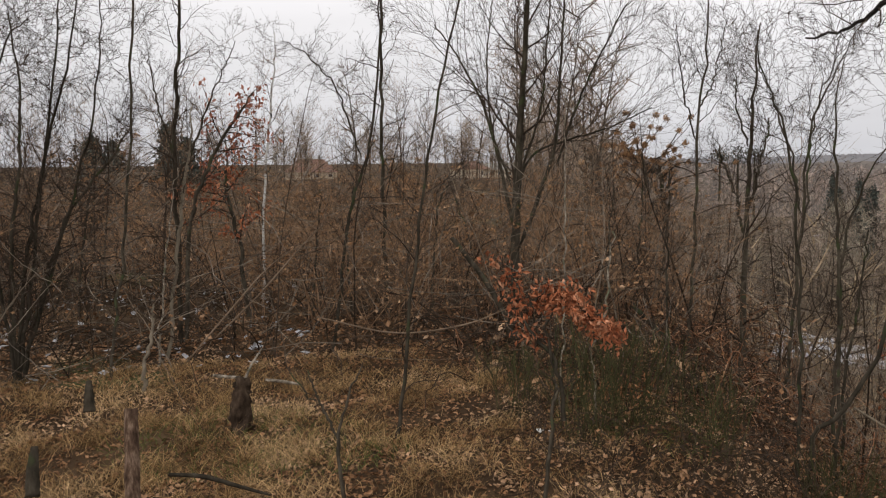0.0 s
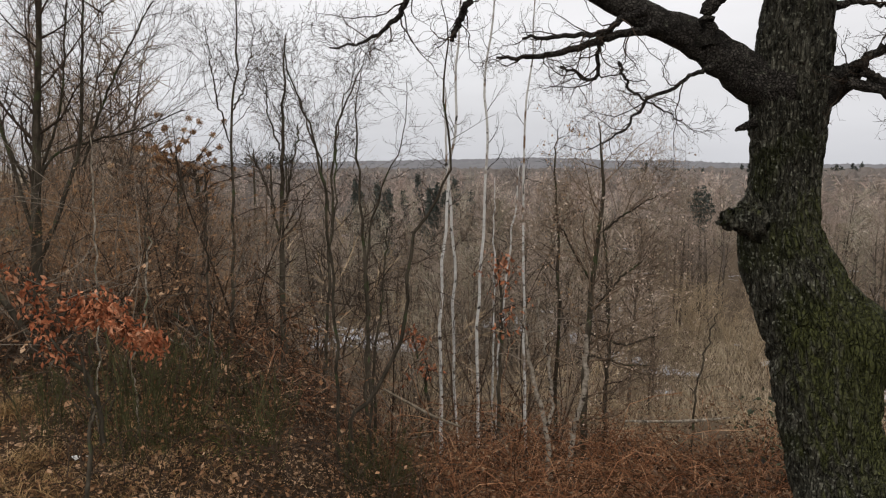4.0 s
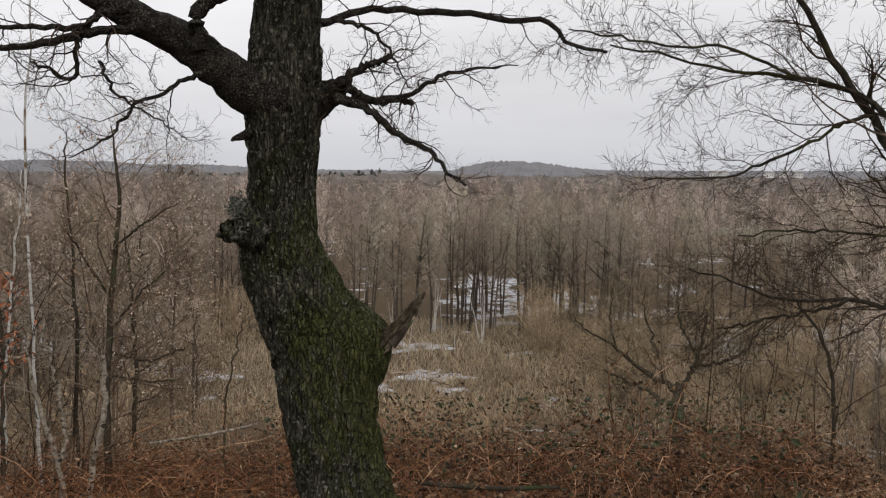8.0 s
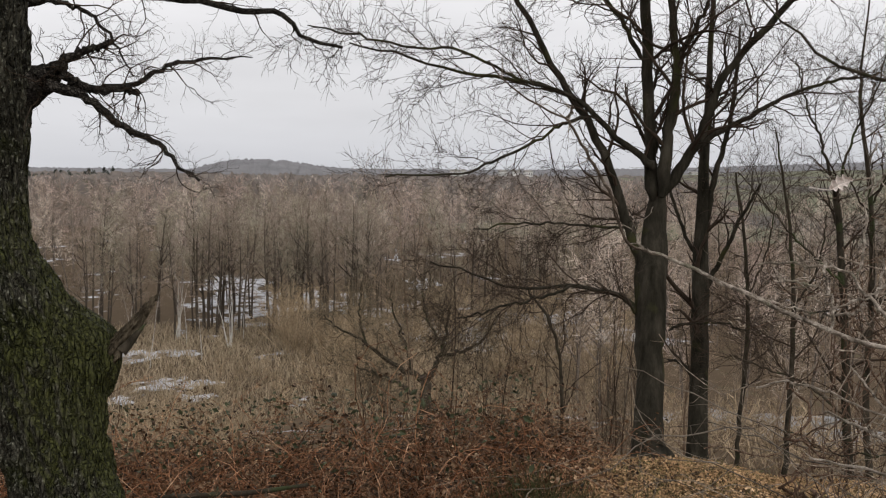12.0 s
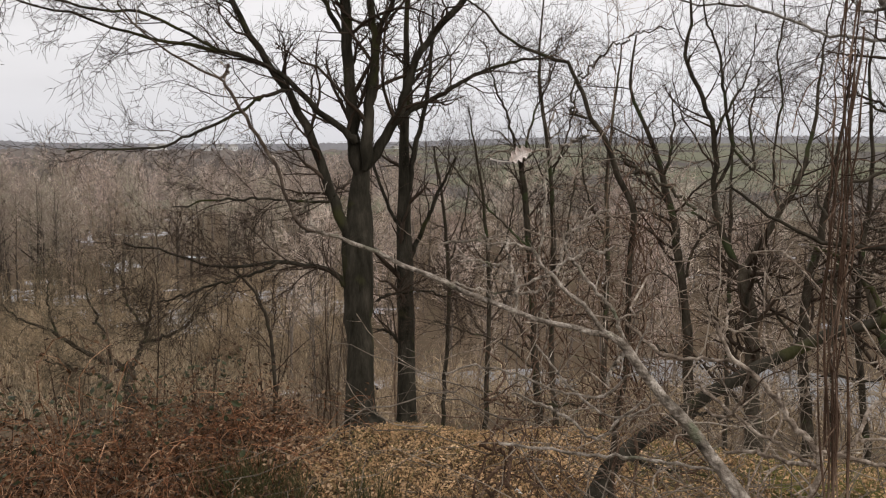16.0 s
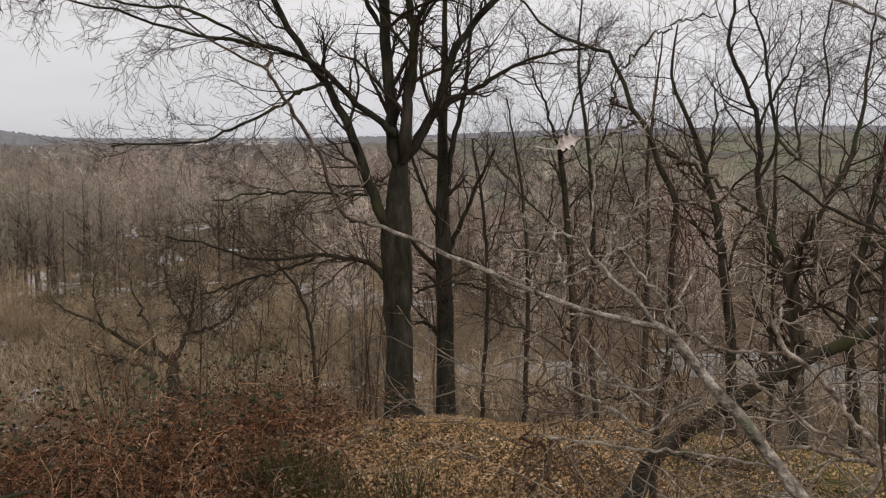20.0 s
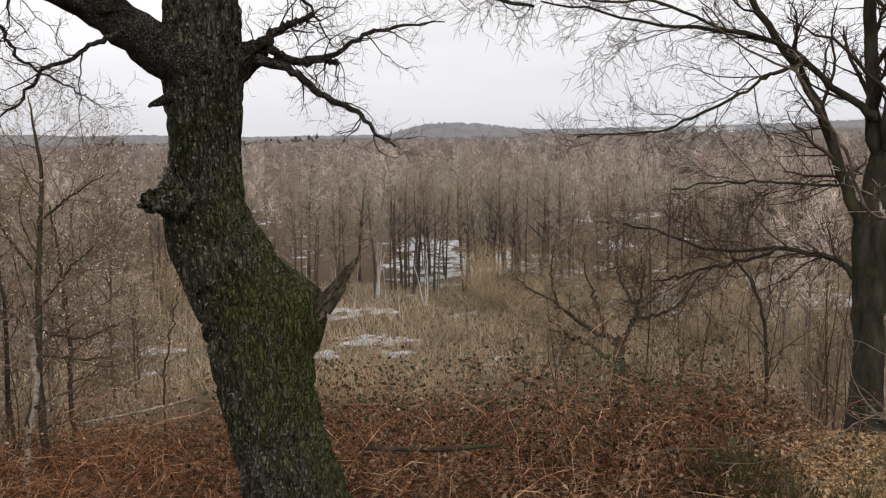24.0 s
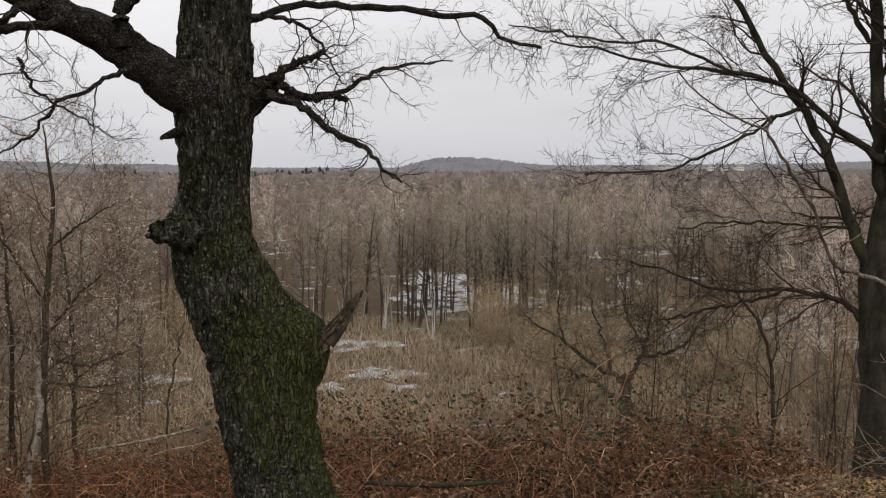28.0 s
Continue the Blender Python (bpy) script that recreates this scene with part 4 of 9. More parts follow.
# ---------------------------------------------------------------- trees that stand in numbers
def ribbons(p, r):
    """Flat slivers along polylines, for the finest far twigs: quads."""
    m, n, _ = p.shape
    t = unit(p[:, -1] - p[:, 0])
    s = unit(np.cross(t, rng.normal(size=t.shape)))[:, None] * r[..., None]
    v = np.stack([p - s, p + s], 2).reshape(-1, 3)
    i = np.arange(m)[:, None] * n * 2 + np.arange(n - 1) * 2
    f = np.stack([i, i + 1, i + 3, i + 2], -1).reshape(-1, 4)
    return v, f


def grown(height_, stems=1, radius=0.13, boughs=16, bough=0.28, twigs=5, twig=0.09, fine=3, fine_len=0.05, start=0.3, angle=42, rise=0.1, sides=5, lean=0.06, thick=0.011, far=True, spread=0.42, taper=1.0, fuzz=0.2, dark_boughs=False):
    """A bare tree or shrub at the origin: (wood, twigs), each vertices and quads. Lengths are shares of its height."""
    n = 9
    d = rng.normal(size=(stems, 3)) * (lean if stems == 1 else spread)
    d[:, 2] = 1
    d = unit(d)
    p = np.zeros((stems, n, 3))
    p[:, 0, :2] = rng.normal(size=(stems, 2)) * (0 if stems == 1 else 0.03 * height_)
    p[:, 0, 2] = -0.03 * height_
    for j in range(1, n):
        p[:, j] = p[:, j - 1] + d * (height_ * (0.7 + 0.3 * rng.random((stems, 1))) / (n - 1) if stems > 1 else height_ / (n - 1))
        d = unit(d + rng.normal(size=d.shape) * (0.05 if stems == 1 else 0.09) + np.array([0, 0, 0.05]))
    r = radius * (np.linspace(1, 0.05, n) ** taper)[None] * (0.7 + 0.6 * rng.random((stems, 1)))
    a = spawn(p, r, boughs, (start, 0.98), angle, bough * height_, 5, 0.16, rise, 0.45, rmin=thick * 1.2)
    b = spawn(*a, twigs, (0.2, 1.0), 42 + 60 * (fuzz - 0.2), twig * height_, 3, fuzz, rise * 0.6, 0.5, rmin=thick)
    if far:
        wood = tubes(p[:, ::2], r[:, ::2], sides)
        limbs = ribbons(a[0][:, ::2], a[1][:, ::2] * (1.5 if dark_boughs else 1.1))
        tw = [ribbons(b[0][:, ::2], b[1][:, ::2])]
        if dark_boughs:
            wood = join([wood, limbs])
        else:
            tw.append(limbs)
    else:
        wood = join([tubes(p, r, sides), tubes(*a, 3)])
        tw = [ribbons(*b)]
    if fine:
        c = spawn(*b, fine, (0.2, 1.0), 40, fine_len * height_, 2, 0.2, rise * 0.5, 0.7, rmin=thick * 0.75)
        tw.append(ribbons(*c))
    return wood, join(tw)


def planted(variants, places, scales):
    """All the trees of a wood as two heaps: wood and twigs."""
    heaps = ([], [])
    pick = rng.integers(0, len(variants), len(places))
    turn = rng.random(len(places)) * 2 * np.pi
    for k, at, s, a in zip(pick, places, scales, turn):
        m = np.array([[math.cos(a), -math.sin(a), 0], [math.sin(a), math.cos(a), 0], [0, 0, 1]]) * s
        for heap, (v, f) in zip(heaps, variants[k]):
            heap.append((v @ m.T + at, f))
    return join(heaps[0]), join(heaps[1])


def wood_of(name, label, category, variants, places, scales, wood_mat, twig_mat):
    """A wood as one thing; a list of twig materials is dealt out tree by tree."""
    mats = twig_mat if isinstance(twig_mat, list) else [twig_mat]
    deal = rng.integers(0, len(mats), len(places))
    heaps = [(planted(variants, places[deal == k], scales[deal == k]), mats[k]) for k in range(len(mats)) if (deal == k).any()]
    ob = stuff(name, label, category, *join([h[0][0] for h in heaps]), wood_mat, smooth=True)
    for (_, tw), mat in heaps:
        part("crown", *tw, mat, ob, kind="stuff", smooth=False)
    return ob


def single_trees(name, label, category, group, variants, places, scales, wood_mat, twig_mat):
    """Trees as things of their own; those of one variant share their meshes."""
    made = []
    for n, ((wv, wf), (tv, tf)) in enumerate(variants):
        mine = [i for i in range(len(places)) if i % len(variants) == n]
        first = None
        for i in mine:
            m = pose(*places[i], 0, 0, float(rng.random() * 360))
            if first is None:
                first = thing(name, label, category, (0, 0, 0), group)
                part("trunk", wv, wf, wood_mat, first)
                part("crown", tv, tf, twig_mat[n % len(twig_mat)] if isinstance(twig_mat, list) else twig_mat, first, smooth=False, kind="stuff")
                first.matrix_basis = m @ Matrix.Scale(float(scales[i]), 4)
                made.append(first)
            else:
                ob = copy_thing(first, m)
                ob.scale = (float(scales[i]),) * 3
                made.append(ob)
    return made


tall = [grown(17.5, radius=0.23, boughs=24, bough=0.27, twigs=7, twig=0.12, start=0.34, angle=54, rise=0.11, thick=0.017, fine=4, fine_len=0.07, sides=4, lean=0.03, taper=0.95, fuzz=0.22, dark_boughs=True) for _ in range(6)]
slim = [grown(16, radius=0.18, boughs=22, bough=0.22, twigs=7, twig=0.11, start=0.38, angle=50, rise=0.11, thick=0.016, fine=4, fine_len=0.065, sides=4, lean=0.03, taper=0.95, fuzz=0.22, dark_boughs=True) for _ in range(4)]
plain_tree = [grown(17, radius=0.18, boughs=24, bough=0.26, twigs=11, twig=0.125, fine=0, start=0.34, angle=55, rise=0.10, thick=0.033, sides=3, lean=0.03, taper=1.0, fuzz=0.25, dark_boughs=True) for _ in range(8)]
willows = [grown(8, stems=9, radius=0.05, boughs=8, bough=0.3, twigs=5, twig=0.13, fine=1, fine_len=0.09, start=0.12, angle=36, sides=3, thick=0.016) for _ in range(4)]
birch_clump = [grown(7.5, stems=4, radius=0.075, boughs=5, bough=0.16, twigs=3, twig=0.08, fine=0, start=0.4, angle=28, sides=4, thick=0.012, spread=0.13) for _ in range(3)]
rough_tree = [grown(16, radius=0.12, boughs=18, bough=0.26, twigs=5, twig=0.13, fine=0, start=0.34, angle=50, rise=0.11, thick=0.058, sides=3, taper=1.2, fuzz=0.28, dark_boughs=True) for _ in range(6)]
far_shrubs = [grown(5, stems=5, radius=0.04, boughs=6, bough=0.34, twigs=5, twig=0.15, fine=0, start=0.2, angle=36, sides=3, thick=0.023) for _ in range(6)]
thicket_shrubs = [grown(5, stems=6, radius=0.022, boughs=7, bough=0.34, twigs=6, twig=0.16, fine=0, start=0.1, angle=58, rise=0.02, sides=3, thick=0.0055, spread=0.75, fuzz=0.35) for _ in range(6)]
small = [grown(7, radius=0.032, boughs=18, bough=0.28, twigs=6, fine=3, fine_len=0.06, start=0.12, angle=38, sides=5, thick=0.0042, far=False) for _ in range(6)]
birches = [grown(11, radius=0.07, boughs=14, bough=0.17, twigs=5, fine=3, start=0.3, angle=32, rise=0.06, thick=0.008) for _ in range(3)]

def clear_of(places, b0, b1, far_, near_=0.0):
    b, r = np.degrees(np.arctan2(places[:, 0], places[:, 1])), np.hypot(places[:, 0], places[:, 1])
    return places[~((b > b0) & (b < b1) & (r < far_) & (r >= near_))]


# valley stand: the front rank by itself, the depth of the wood behind it
front = np.vstack([scatter(58, 17, 60, 98, 122), scatter(8, 24, 50, 93, 100), scatter(22, 30, 47, 98, 114), scatter(14, 33.5, 39.5, 96, 112)])
single_trees("valley_tree", "tall bare dark-trunked tree in the snowy valley wood", "tree", "trees of the valley wood", slim + tall, front, 0.70 + 0.26 * rng.random(102), far_wood, [umber_twig, olive_twig, far_haze_twig, umber_twig, olive_twig])
deep_places = clear_of(scatter(500, -3, 110, 120, 215), 67, 120, 400, 185)
wood_of("valley_wood", "dense bare deciduous wood covering the valley floor", "woodland", plain_tree, deep_places, 0.68 + 0.32 * rng.random(len(deep_places)), haze_wood, [far_haze_twig, olive_twig, rosy_haze_twig, umber_twig, rosy_haze_twig, pale_haze_twig])
wood_of("distant_wood", "hazy brown bare woodland stretching to the ridges", "woodland", rough_tree, scatter(560, -14, 68, 205, 380), 0.8 + 0.27 * rng.random(560), haze_wood, [far_haze_twig, rosy_haze_twig, pale_haze_twig, rosy_haze_twig])
left_side = clear_of(np.vstack([scatter(240, -11, 16, 48, 130), scatter(110, -24, -7, 40, 130)]), -8.6, -2.6, 97)
right_side = scatter(120, 57, 112, 60, 125)
wood_of("side_wood", "bare trees on the lower valley side", "woodland", plain_tree, left_side, 0.45 + 0.4 * rng.random(len(left_side)), far_wood, [umber_twig, olive_twig, under_twig, far_haze_twig])
wood_of("side_wood", "hazy bare trees beyond the frozen pond", "woodland", plain_tree, right_side, 0.45 + 0.4 * rng.random(120), haze_wood, [pale_haze_twig, far_haze_twig, rosy_haze_twig])
wood_of("slope_scrub", "ochre bare scrub on the valley side", "scrub", far_shrubs, np.vstack([scatter(120, 40, 62, 60, 94), scatter(16, 20, 41, 62, 75), scatter(80, 8, 37, 22, 66), clear_of(scatter(100, -10, 12, 14, 60), -8.6, -2.6, 97)[:60], scatter(90, 62, 112, 16, 60), scatter(70, 64, 112, 50, 64)]),
        np.concatenate([0.5 + 0.65 * rng.random(120), 0.3 + 0.35 * rng.random(16), 0.35 + 0.3 * rng.random(80), 0.4 + 0.5 * rng.random(60), 0.4 + 0.4 * rng.random(90), 0.5 + 0.5 * rng.random(70)]), brown_twig, ochre_twig)
slope_places = np.vstack([scatter(64, -9, 14, 12, 55), scatter(84, 62, 112, 12, 58), scatter(7, 46, 60, 18, 40)])
single_trees("slope_tree", "thin bare young tree on the valley side", "tree", "young trees on the slope", small, slope_places, 0.55 + 0.5 * rng.random(155), brown_twig, haze_twig)
single_trees("brink_shrub", "dark bare shrubby tree below the brink", "tree", "young trees on the slope", small, np.vstack([scatter(34, 50, 63, 14, 32), scatter(8, 44, 50, 20, 30)]), 0.45 + 0.4 * rng.random(42), thicket_dark, apple_twig)
single_trees("willow_shrub", "rounded ochre bare willow on the valley floor", "shrub", "willows in the meadow", willows, np.vstack([scatter(9, 38.5, 42.5, 84, 94), scatter(26, 43, 62, 70, 96), scatter(7, 12, 22, 74, 96)]), np.concatenate([0.85 + 0.3 * rng.random(9), 0.65 + 0.45 * rng.random(33)]), ochre_twig, ochre_twig)
single_trees("birch_clump", "clump of white birch stems at the meadow's edge", "tree", "birches in the meadow", birch_clump, np.vstack([scatter(1, 31.6, 32, 97, 99), scatter(1, 34.8, 35.2, 91, 93)]), 0.8 + 0.3 * rng.random(2), white_birch, far_haze_twig)
single_trees("valley_birch", "small white-stemmed birch in the valley meadow", "tree", "birches in the meadow", birches, scatter(7, 24, 37, 76, 96), 0.55 + 0.35 * rng.random(7), birch_bark, far_haze_twig)
single_trees("thicket_tree", "low bare young tree in the hilltop thicket", "tree", "young trees of the thicket", small, np.vstack([scatter(100, -66, -8, 10.5, 30), scatter(30, -70, -10, 30, 80)]), np.concatenate([0.28 + 0.34 * rng.random(100), 0.25 + 0.22 * rng.random(30)]), thicket_dark, thicket_twig)
hill_scrub = wood_of("hill_scrub", "low tangled brown scrub under the saplings", "scrub", thicket_shrubs, np.vstack([scatter(270, -64, -4, 8.8, 24), scatter(95, -70, -8, 24, 80)]), np.concatenate([0.22 + 0.26 * rng.random(270), 0.3 + 0.25 * rng.random(95)]), thicket_twig, thicket_twig)

wood_of("hill_wood", "hazy bare trees along the hilltop horizon", "woodland", plain_tree, np.vstack([scatter(150, -68, -13, 45, 140), scatter(60, -45, -18, 60, 170)]), 0.26 + 0.20 * rng.random(210), far_wood, [brown_twig, under_twig, haze_twig])

# brown leaves that still cling to the scrub
cv = np.empty(len(hill_scrub.children[0].data.vertices) * 3)
hill_scrub.children[0].data.vertices.foreach_get("co", cv)
cv = cv.reshape(-1, 3)
cv = cv[(np.degrees(np.arctan2(cv[:, 0], cv[:, 1])) < -6) & (np.hypot(cv[:, 0], cv[:, 1]) < 40)]
v, f = leaf_cloud(cv[rng.integers(0, len(cv), 26000)], 0.042, 0.5)
stuff("clinging_leaves", "withered brown leaves clinging to the scrub", "leaves", v, f, cling_leaf)
brush = np.vstack([scatter(250, 14, 56, 96, 160), scatter(90, -8, 14, 55, 150), scatter(110, 56, 112, 62, 150), scatter(40, -68, -18, 95, 180), scatter(130, 70, 110, 78, 140), scatter(60, -24, -6, 30, 110)])
bb, br_ = np.degrees(np.arctan2(brush[:, 0], brush[:, 1])), np.hypot(brush[:, 0], brush[:, 1])
brush = brush[~((bb > -8.6) & (bb < -2.6) & (br_ < 97)) & ~((bb > 31.5) & (bb < 38.5) & (br_ < 155)) & ((rng.random(len(brush)) < 0.6) | (bb < 14) | (bb > 56))]
wood_of("understorey", "brown brushwood under the valley trees", "scrub", far_shrubs, brush, 0.45 + 0.4 * rng.random(len(brush)), far_wood, under_twig)

# reed and grass of the meadow, frozen water, snow
v, f = blades(scatter(30000, 14, 60, 62, 105), 0.9, 0.3, 0.03)
stuff("meadow_reed", "dry straw-coloured reed and grass in the meadow", "grass", v, f, reed)


def flat_patch(name, label, category, bearing, distance, across, deep, mat, lift=0.05, ragged=0.3, steps=56):
    c = on_ground(bearing, distance)
    b = radians(bearing)
    rim, ph = [], rng.random(5) * 6.28
    for i in range(steps):
        a = i * 2 * math.pi / steps
        k = 1 + ragged * (0.5 * math.sin(3 * a + ph[0]) + 0.35 * math.sin(5 * a + ph[1]) + 0.3 * math.sin(9 * a + ph[2]) + 0.2 * math.sin(14 * a + ph[3]))
        u, w = math.cos(a) * across / 2 * k, math.sin(a) * deep / 2 * k
        rim.append((c.x + u * math.cos(b) + w * math.sin(b), c.y - u * math.sin(b) + w * math.cos(b)))
    v = [(c.x, c.y)] + rim
    v = np.array([(x, y, float(height(x, y)) + lift * (2.0 if n == 0 else 1.0)) for n, (x, y) in enumerate(v)] + [(x, y, float(height(x, y)) - 0.3) for x, y in rim])
    f = [(0, 1 + i, 1 + (i + 1) % steps) for i in range(steps)]
    for i in range(steps):
        j = (i + 1) % steps
        f += [(1 + i, 1 + steps + i, 1 + steps + j), (1 + i, 1 + steps + j, 1 + j)]
    ob = new(name, mesh_of(name, v, np.array(f), mat, False))
    return tagged(ob, label, category, kind="structure")


moss = material("moss", [(0.045, 0.045, 0.012), (0.12, 0.115, 0.032), (0.21, 0.185, 0.07)], 14, bump=1.0, bump_scale=60, spots=[((0.17, 0.10, 0.045), 7, 0.30)])
for b, d, w, dp in ((96.5, 6.4, 1.5, 0.7), (100, 6.0, 0.8, 0.5), (93, 6.1, 0.6, 0.35)):
    flat_patch("moss_patch", "green moss spreading between the fallen leaves", "moss", b, d, w, dp, moss, 0.02)
flat_patch("pond", "grey frozen pond on the valley floor", "water", 99, 72, 44, 16, ice, 0.06)
flat_patch("stream", "grey ice between the trees below the slope", "water", 72, 68, 16, 7, ice, 0.06)
for b, d, w, dp in ((-5.6, 90, 13, 12), (-1.0, 86, 5, 3), (29.8, 89, 8, 5), (31.3, 76, 6, 4), (33, 71, 2.5, 2), (28, 72, 3, 2.5), (36.4, 104, 5, 3), (34.6, 108, 5, 3.5), (37.2, 111, 6, 4), (35.0, 115, 7, 4), (36.8, 119, 5, 5), (34.4, 124, 6, 5), (36.2, 131, 8, 7), (35.4, 144, 10, 14), (33.4, 122, 4, 8), (41.5, 118, 8, 8), (44.5, 112, 7, 6), (38.5, 112, 3, 9), (46.3, 185, 0.8, 26), (36, 140, 5, 10), (50, 96, 13, 10), (53.5, 89, 8, 5), (47, 101, 9, 8), (57, 108, 13, 12), (61.5, 100, 9, 8), (48, 140, 5, 14), (24, 84, 3, 3), (17, 78, 4, 3), (14, 82, 4, 4), (35.2, 126, 3, 16), (37.6, 124, 3, 14), (40.5, 126, 2.5, 12), (43.5, 124, 3, 12), (47.5, 116, 3, 7), (26, 112, 2.5, 8), (53, 104, 4, 6), (10.5, 92, 4, 6), (6, 100, 5, 8)):
    flat_patch("snow_patch", "patch of old snow on the valley grass", "snow", b, d, w, dp, snow, 0.10, 0.62)


def canopy():
    """The closed top of the far wood: a rolling, knobbly roof of crowns."""
    bs, rs = np.radians(np.arange(-22, 67, 0.35)), np.geomspace(300, 1250, 60)
    rr, bb = np.meshgrid(rs, bs, indexing="ij")
    x, y = rr * np.sin(bb), rr * np.cos(bb)
    z = height(x, y) + 12.5 + 1.6 * rng.normal(size=x.shape) + 1.5 * np.sin(x / 37) * np.cos(y / 29)
    z = np.where(rr < 304, -17, z)
    n = len(bs)
    i = np.arange(len(rs) - 1)[:, None] * n + np.arange(n - 1)
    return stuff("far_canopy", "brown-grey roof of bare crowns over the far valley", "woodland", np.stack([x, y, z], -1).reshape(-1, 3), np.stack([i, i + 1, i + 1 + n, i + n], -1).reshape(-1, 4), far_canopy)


# Greyed crown tops: distance haze is part of this colour.
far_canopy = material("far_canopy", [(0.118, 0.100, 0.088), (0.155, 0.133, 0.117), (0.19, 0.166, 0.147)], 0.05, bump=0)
canopy()

# ---------------------------------------------------------------- distance: ridges, fields, houses
def ridge(name, label, profile, near, far, mat, bump=1.5, base=-17.5, step_=0.1):
    """A long hill between two distances; profile gives (bearing, degrees above the eye)."""
    bs = np.arange(profile[0][0], profile[-1][0] + step_ / 2, step_)
    up = np.interp(bs, [q[0] for q in profile], [q[1] for q in profile])
    rows = 9
    v = []
    for n in range(rows):
        u = n / (rows - 1)
        d = near + (far - near) * u
        top = 1.8 + far * np.tan(np.radians(up)) + rng.random(len(bs)) * bump
        z = base + (top - base) * math.sin(u * math.pi / 2) ** 0.8 + rng.normal(size=len(bs)) * bump * 0.3
        v.append(np.stack([d * np.sin(np.radians(bs)), d * np.cos(np.radians(bs)), z], 1))
    v.append(np.stack([far * 1.06 * np.sin(np.radians(bs)), far * 1.06 * np.cos(np.radians(bs)), np.full(len(bs), base)], 1))
    k = len(bs)
    i = np.arange(rows)[:, None] * k + np.arange(k - 1)
    ob = new(name, mesh_of(name, np.concatenate(v), np.stack([i, i + 1, i + 1 + k, i + k], -1).reshape(-1, 4), mat, True))
    return tagged(ob, label, "hill", kind="structure")


# Wooded ridges: grey-blue distance haze is mixed into the colour.
ridge_haze_wood = material("ridge_haze_wood", [(0.150, 0.150, 0.156), (0.190, 0.188, 0.194), (0.22, 0.216, 0.22)], 0.02, bump=0)
ridge_field = material("ridge_field", [(0.12, 0.13, 0.075), (0.165, 0.16, 0.115), (0.13, 0.12, 0.10)], 0.006, bump=0, spots=[((0.10, 0.09, 0.08), 0.012, 0.32)])
ridge("ridge_north", "long low wooded ridge on the horizon", [(-24, 0.05), (-14, 0.1), (-8, 0.15), (-3, 0.26), (3, 0.36), (7, 0.46), (11, 0.4), (13, 0.25), (17, 0.28), (20, 0.1), (24, 0.0), (33, -0.02)], 1100, 1700, ridge_haze_wood, 2.5)
ridge("ridge_hill", "round wooded hill rising over the forest", [(31.5, -0.3), (33, 0.0), (34.2, 0.35), (35.5, 0.6), (37, 0.66), (39, 0.55), (40.5, 0.35), (42.5, 0.12), (45, 0.0), (49, -0.2)], 850, 1250, ridge_haze_wood, 2.5)
ridge("ridge_east", "hazy far ridge with wooded crest", [(30, -0.1), (40, 0.0), (44, 0.1), (50, 0.12), (58, 0.15), (66, 0.35), (75, 0.7), (90, 0.85), (110, 0.8), (125, 0.5)], 1300, 1900, ridge_haze_wood, 2.5)
ridge("ridge_fields", "sloping green and brown fields beyond the wood", [(48, -0.9), (54, -0.45), (62, -0.25), (70, 0.15), (80, 0.4), (95, 0.45), (110, 0.4)], 250, 1000, ridge_field, 0.4)


def conifer(at, h, w, whorls=11, per=9, leaf=0.3):
    tree = thing("conifer", "dark green conifer rising over the scrub", "tree", at)
    p = np.array([[[0, 0, -0.3], [0, 0, h * 0.5], [0, 0, h]]]) + np.array(at)
    v, f = tubes(p, np.array([[0.18, 0.1, 0.02]]), 6)
    part("trunk", v, f, dark_bark, tree)
    pts = []
    for n in range(whorls):
        u = n / whorls
        for _ in range(per):
            a = rng.random() * 6.28
            ln = w * (1 - u) ** 0.8 * (0.6 + 0.6 * rng.random()) + 0.2
            z = h * (0.22 + 0.76 * u + rng.normal() * 0.03)
            for s in np.linspace(0.15, 1, 6):
                for _ in range(2):
                    pts.append((at[0] + math.cos(a) * ln * s, at[1] + math.sin(a) * ln * s, at[2] + z - 0.25 * ln * s * s + rng.normal() * 0.12))
    v, f = leaf_cloud(np.array(pts) + rng.normal(size=(len(pts), 3)) * 0.1, leaf + w * 0.02, 0.2)
    part("crown", v, f, needle_haze, tree, smooth=False)
    return tree


for b, d, h, w in ((-51.8, 62, 4.6, 1.7), (-50.6, 66, 4.2, 1.5), (-47.2, 66, 5.8, 1.7), (-46.0, 70, 4.6, 1.6)):
    conifer(on_ground(b, d), h * 0.9, w * 0.85)
for b in np.concatenate([np.linspace(14, 19, 14), np.linspace(21.0, 28.5, 46)]):
    d = 640 + rng.random() * 60
    conifer(on_ground(b + rng.normal() * 0.15, d), 15.5 + rng.random() ** 2 * 6.5, 3.2, 7, 4, 1.3)


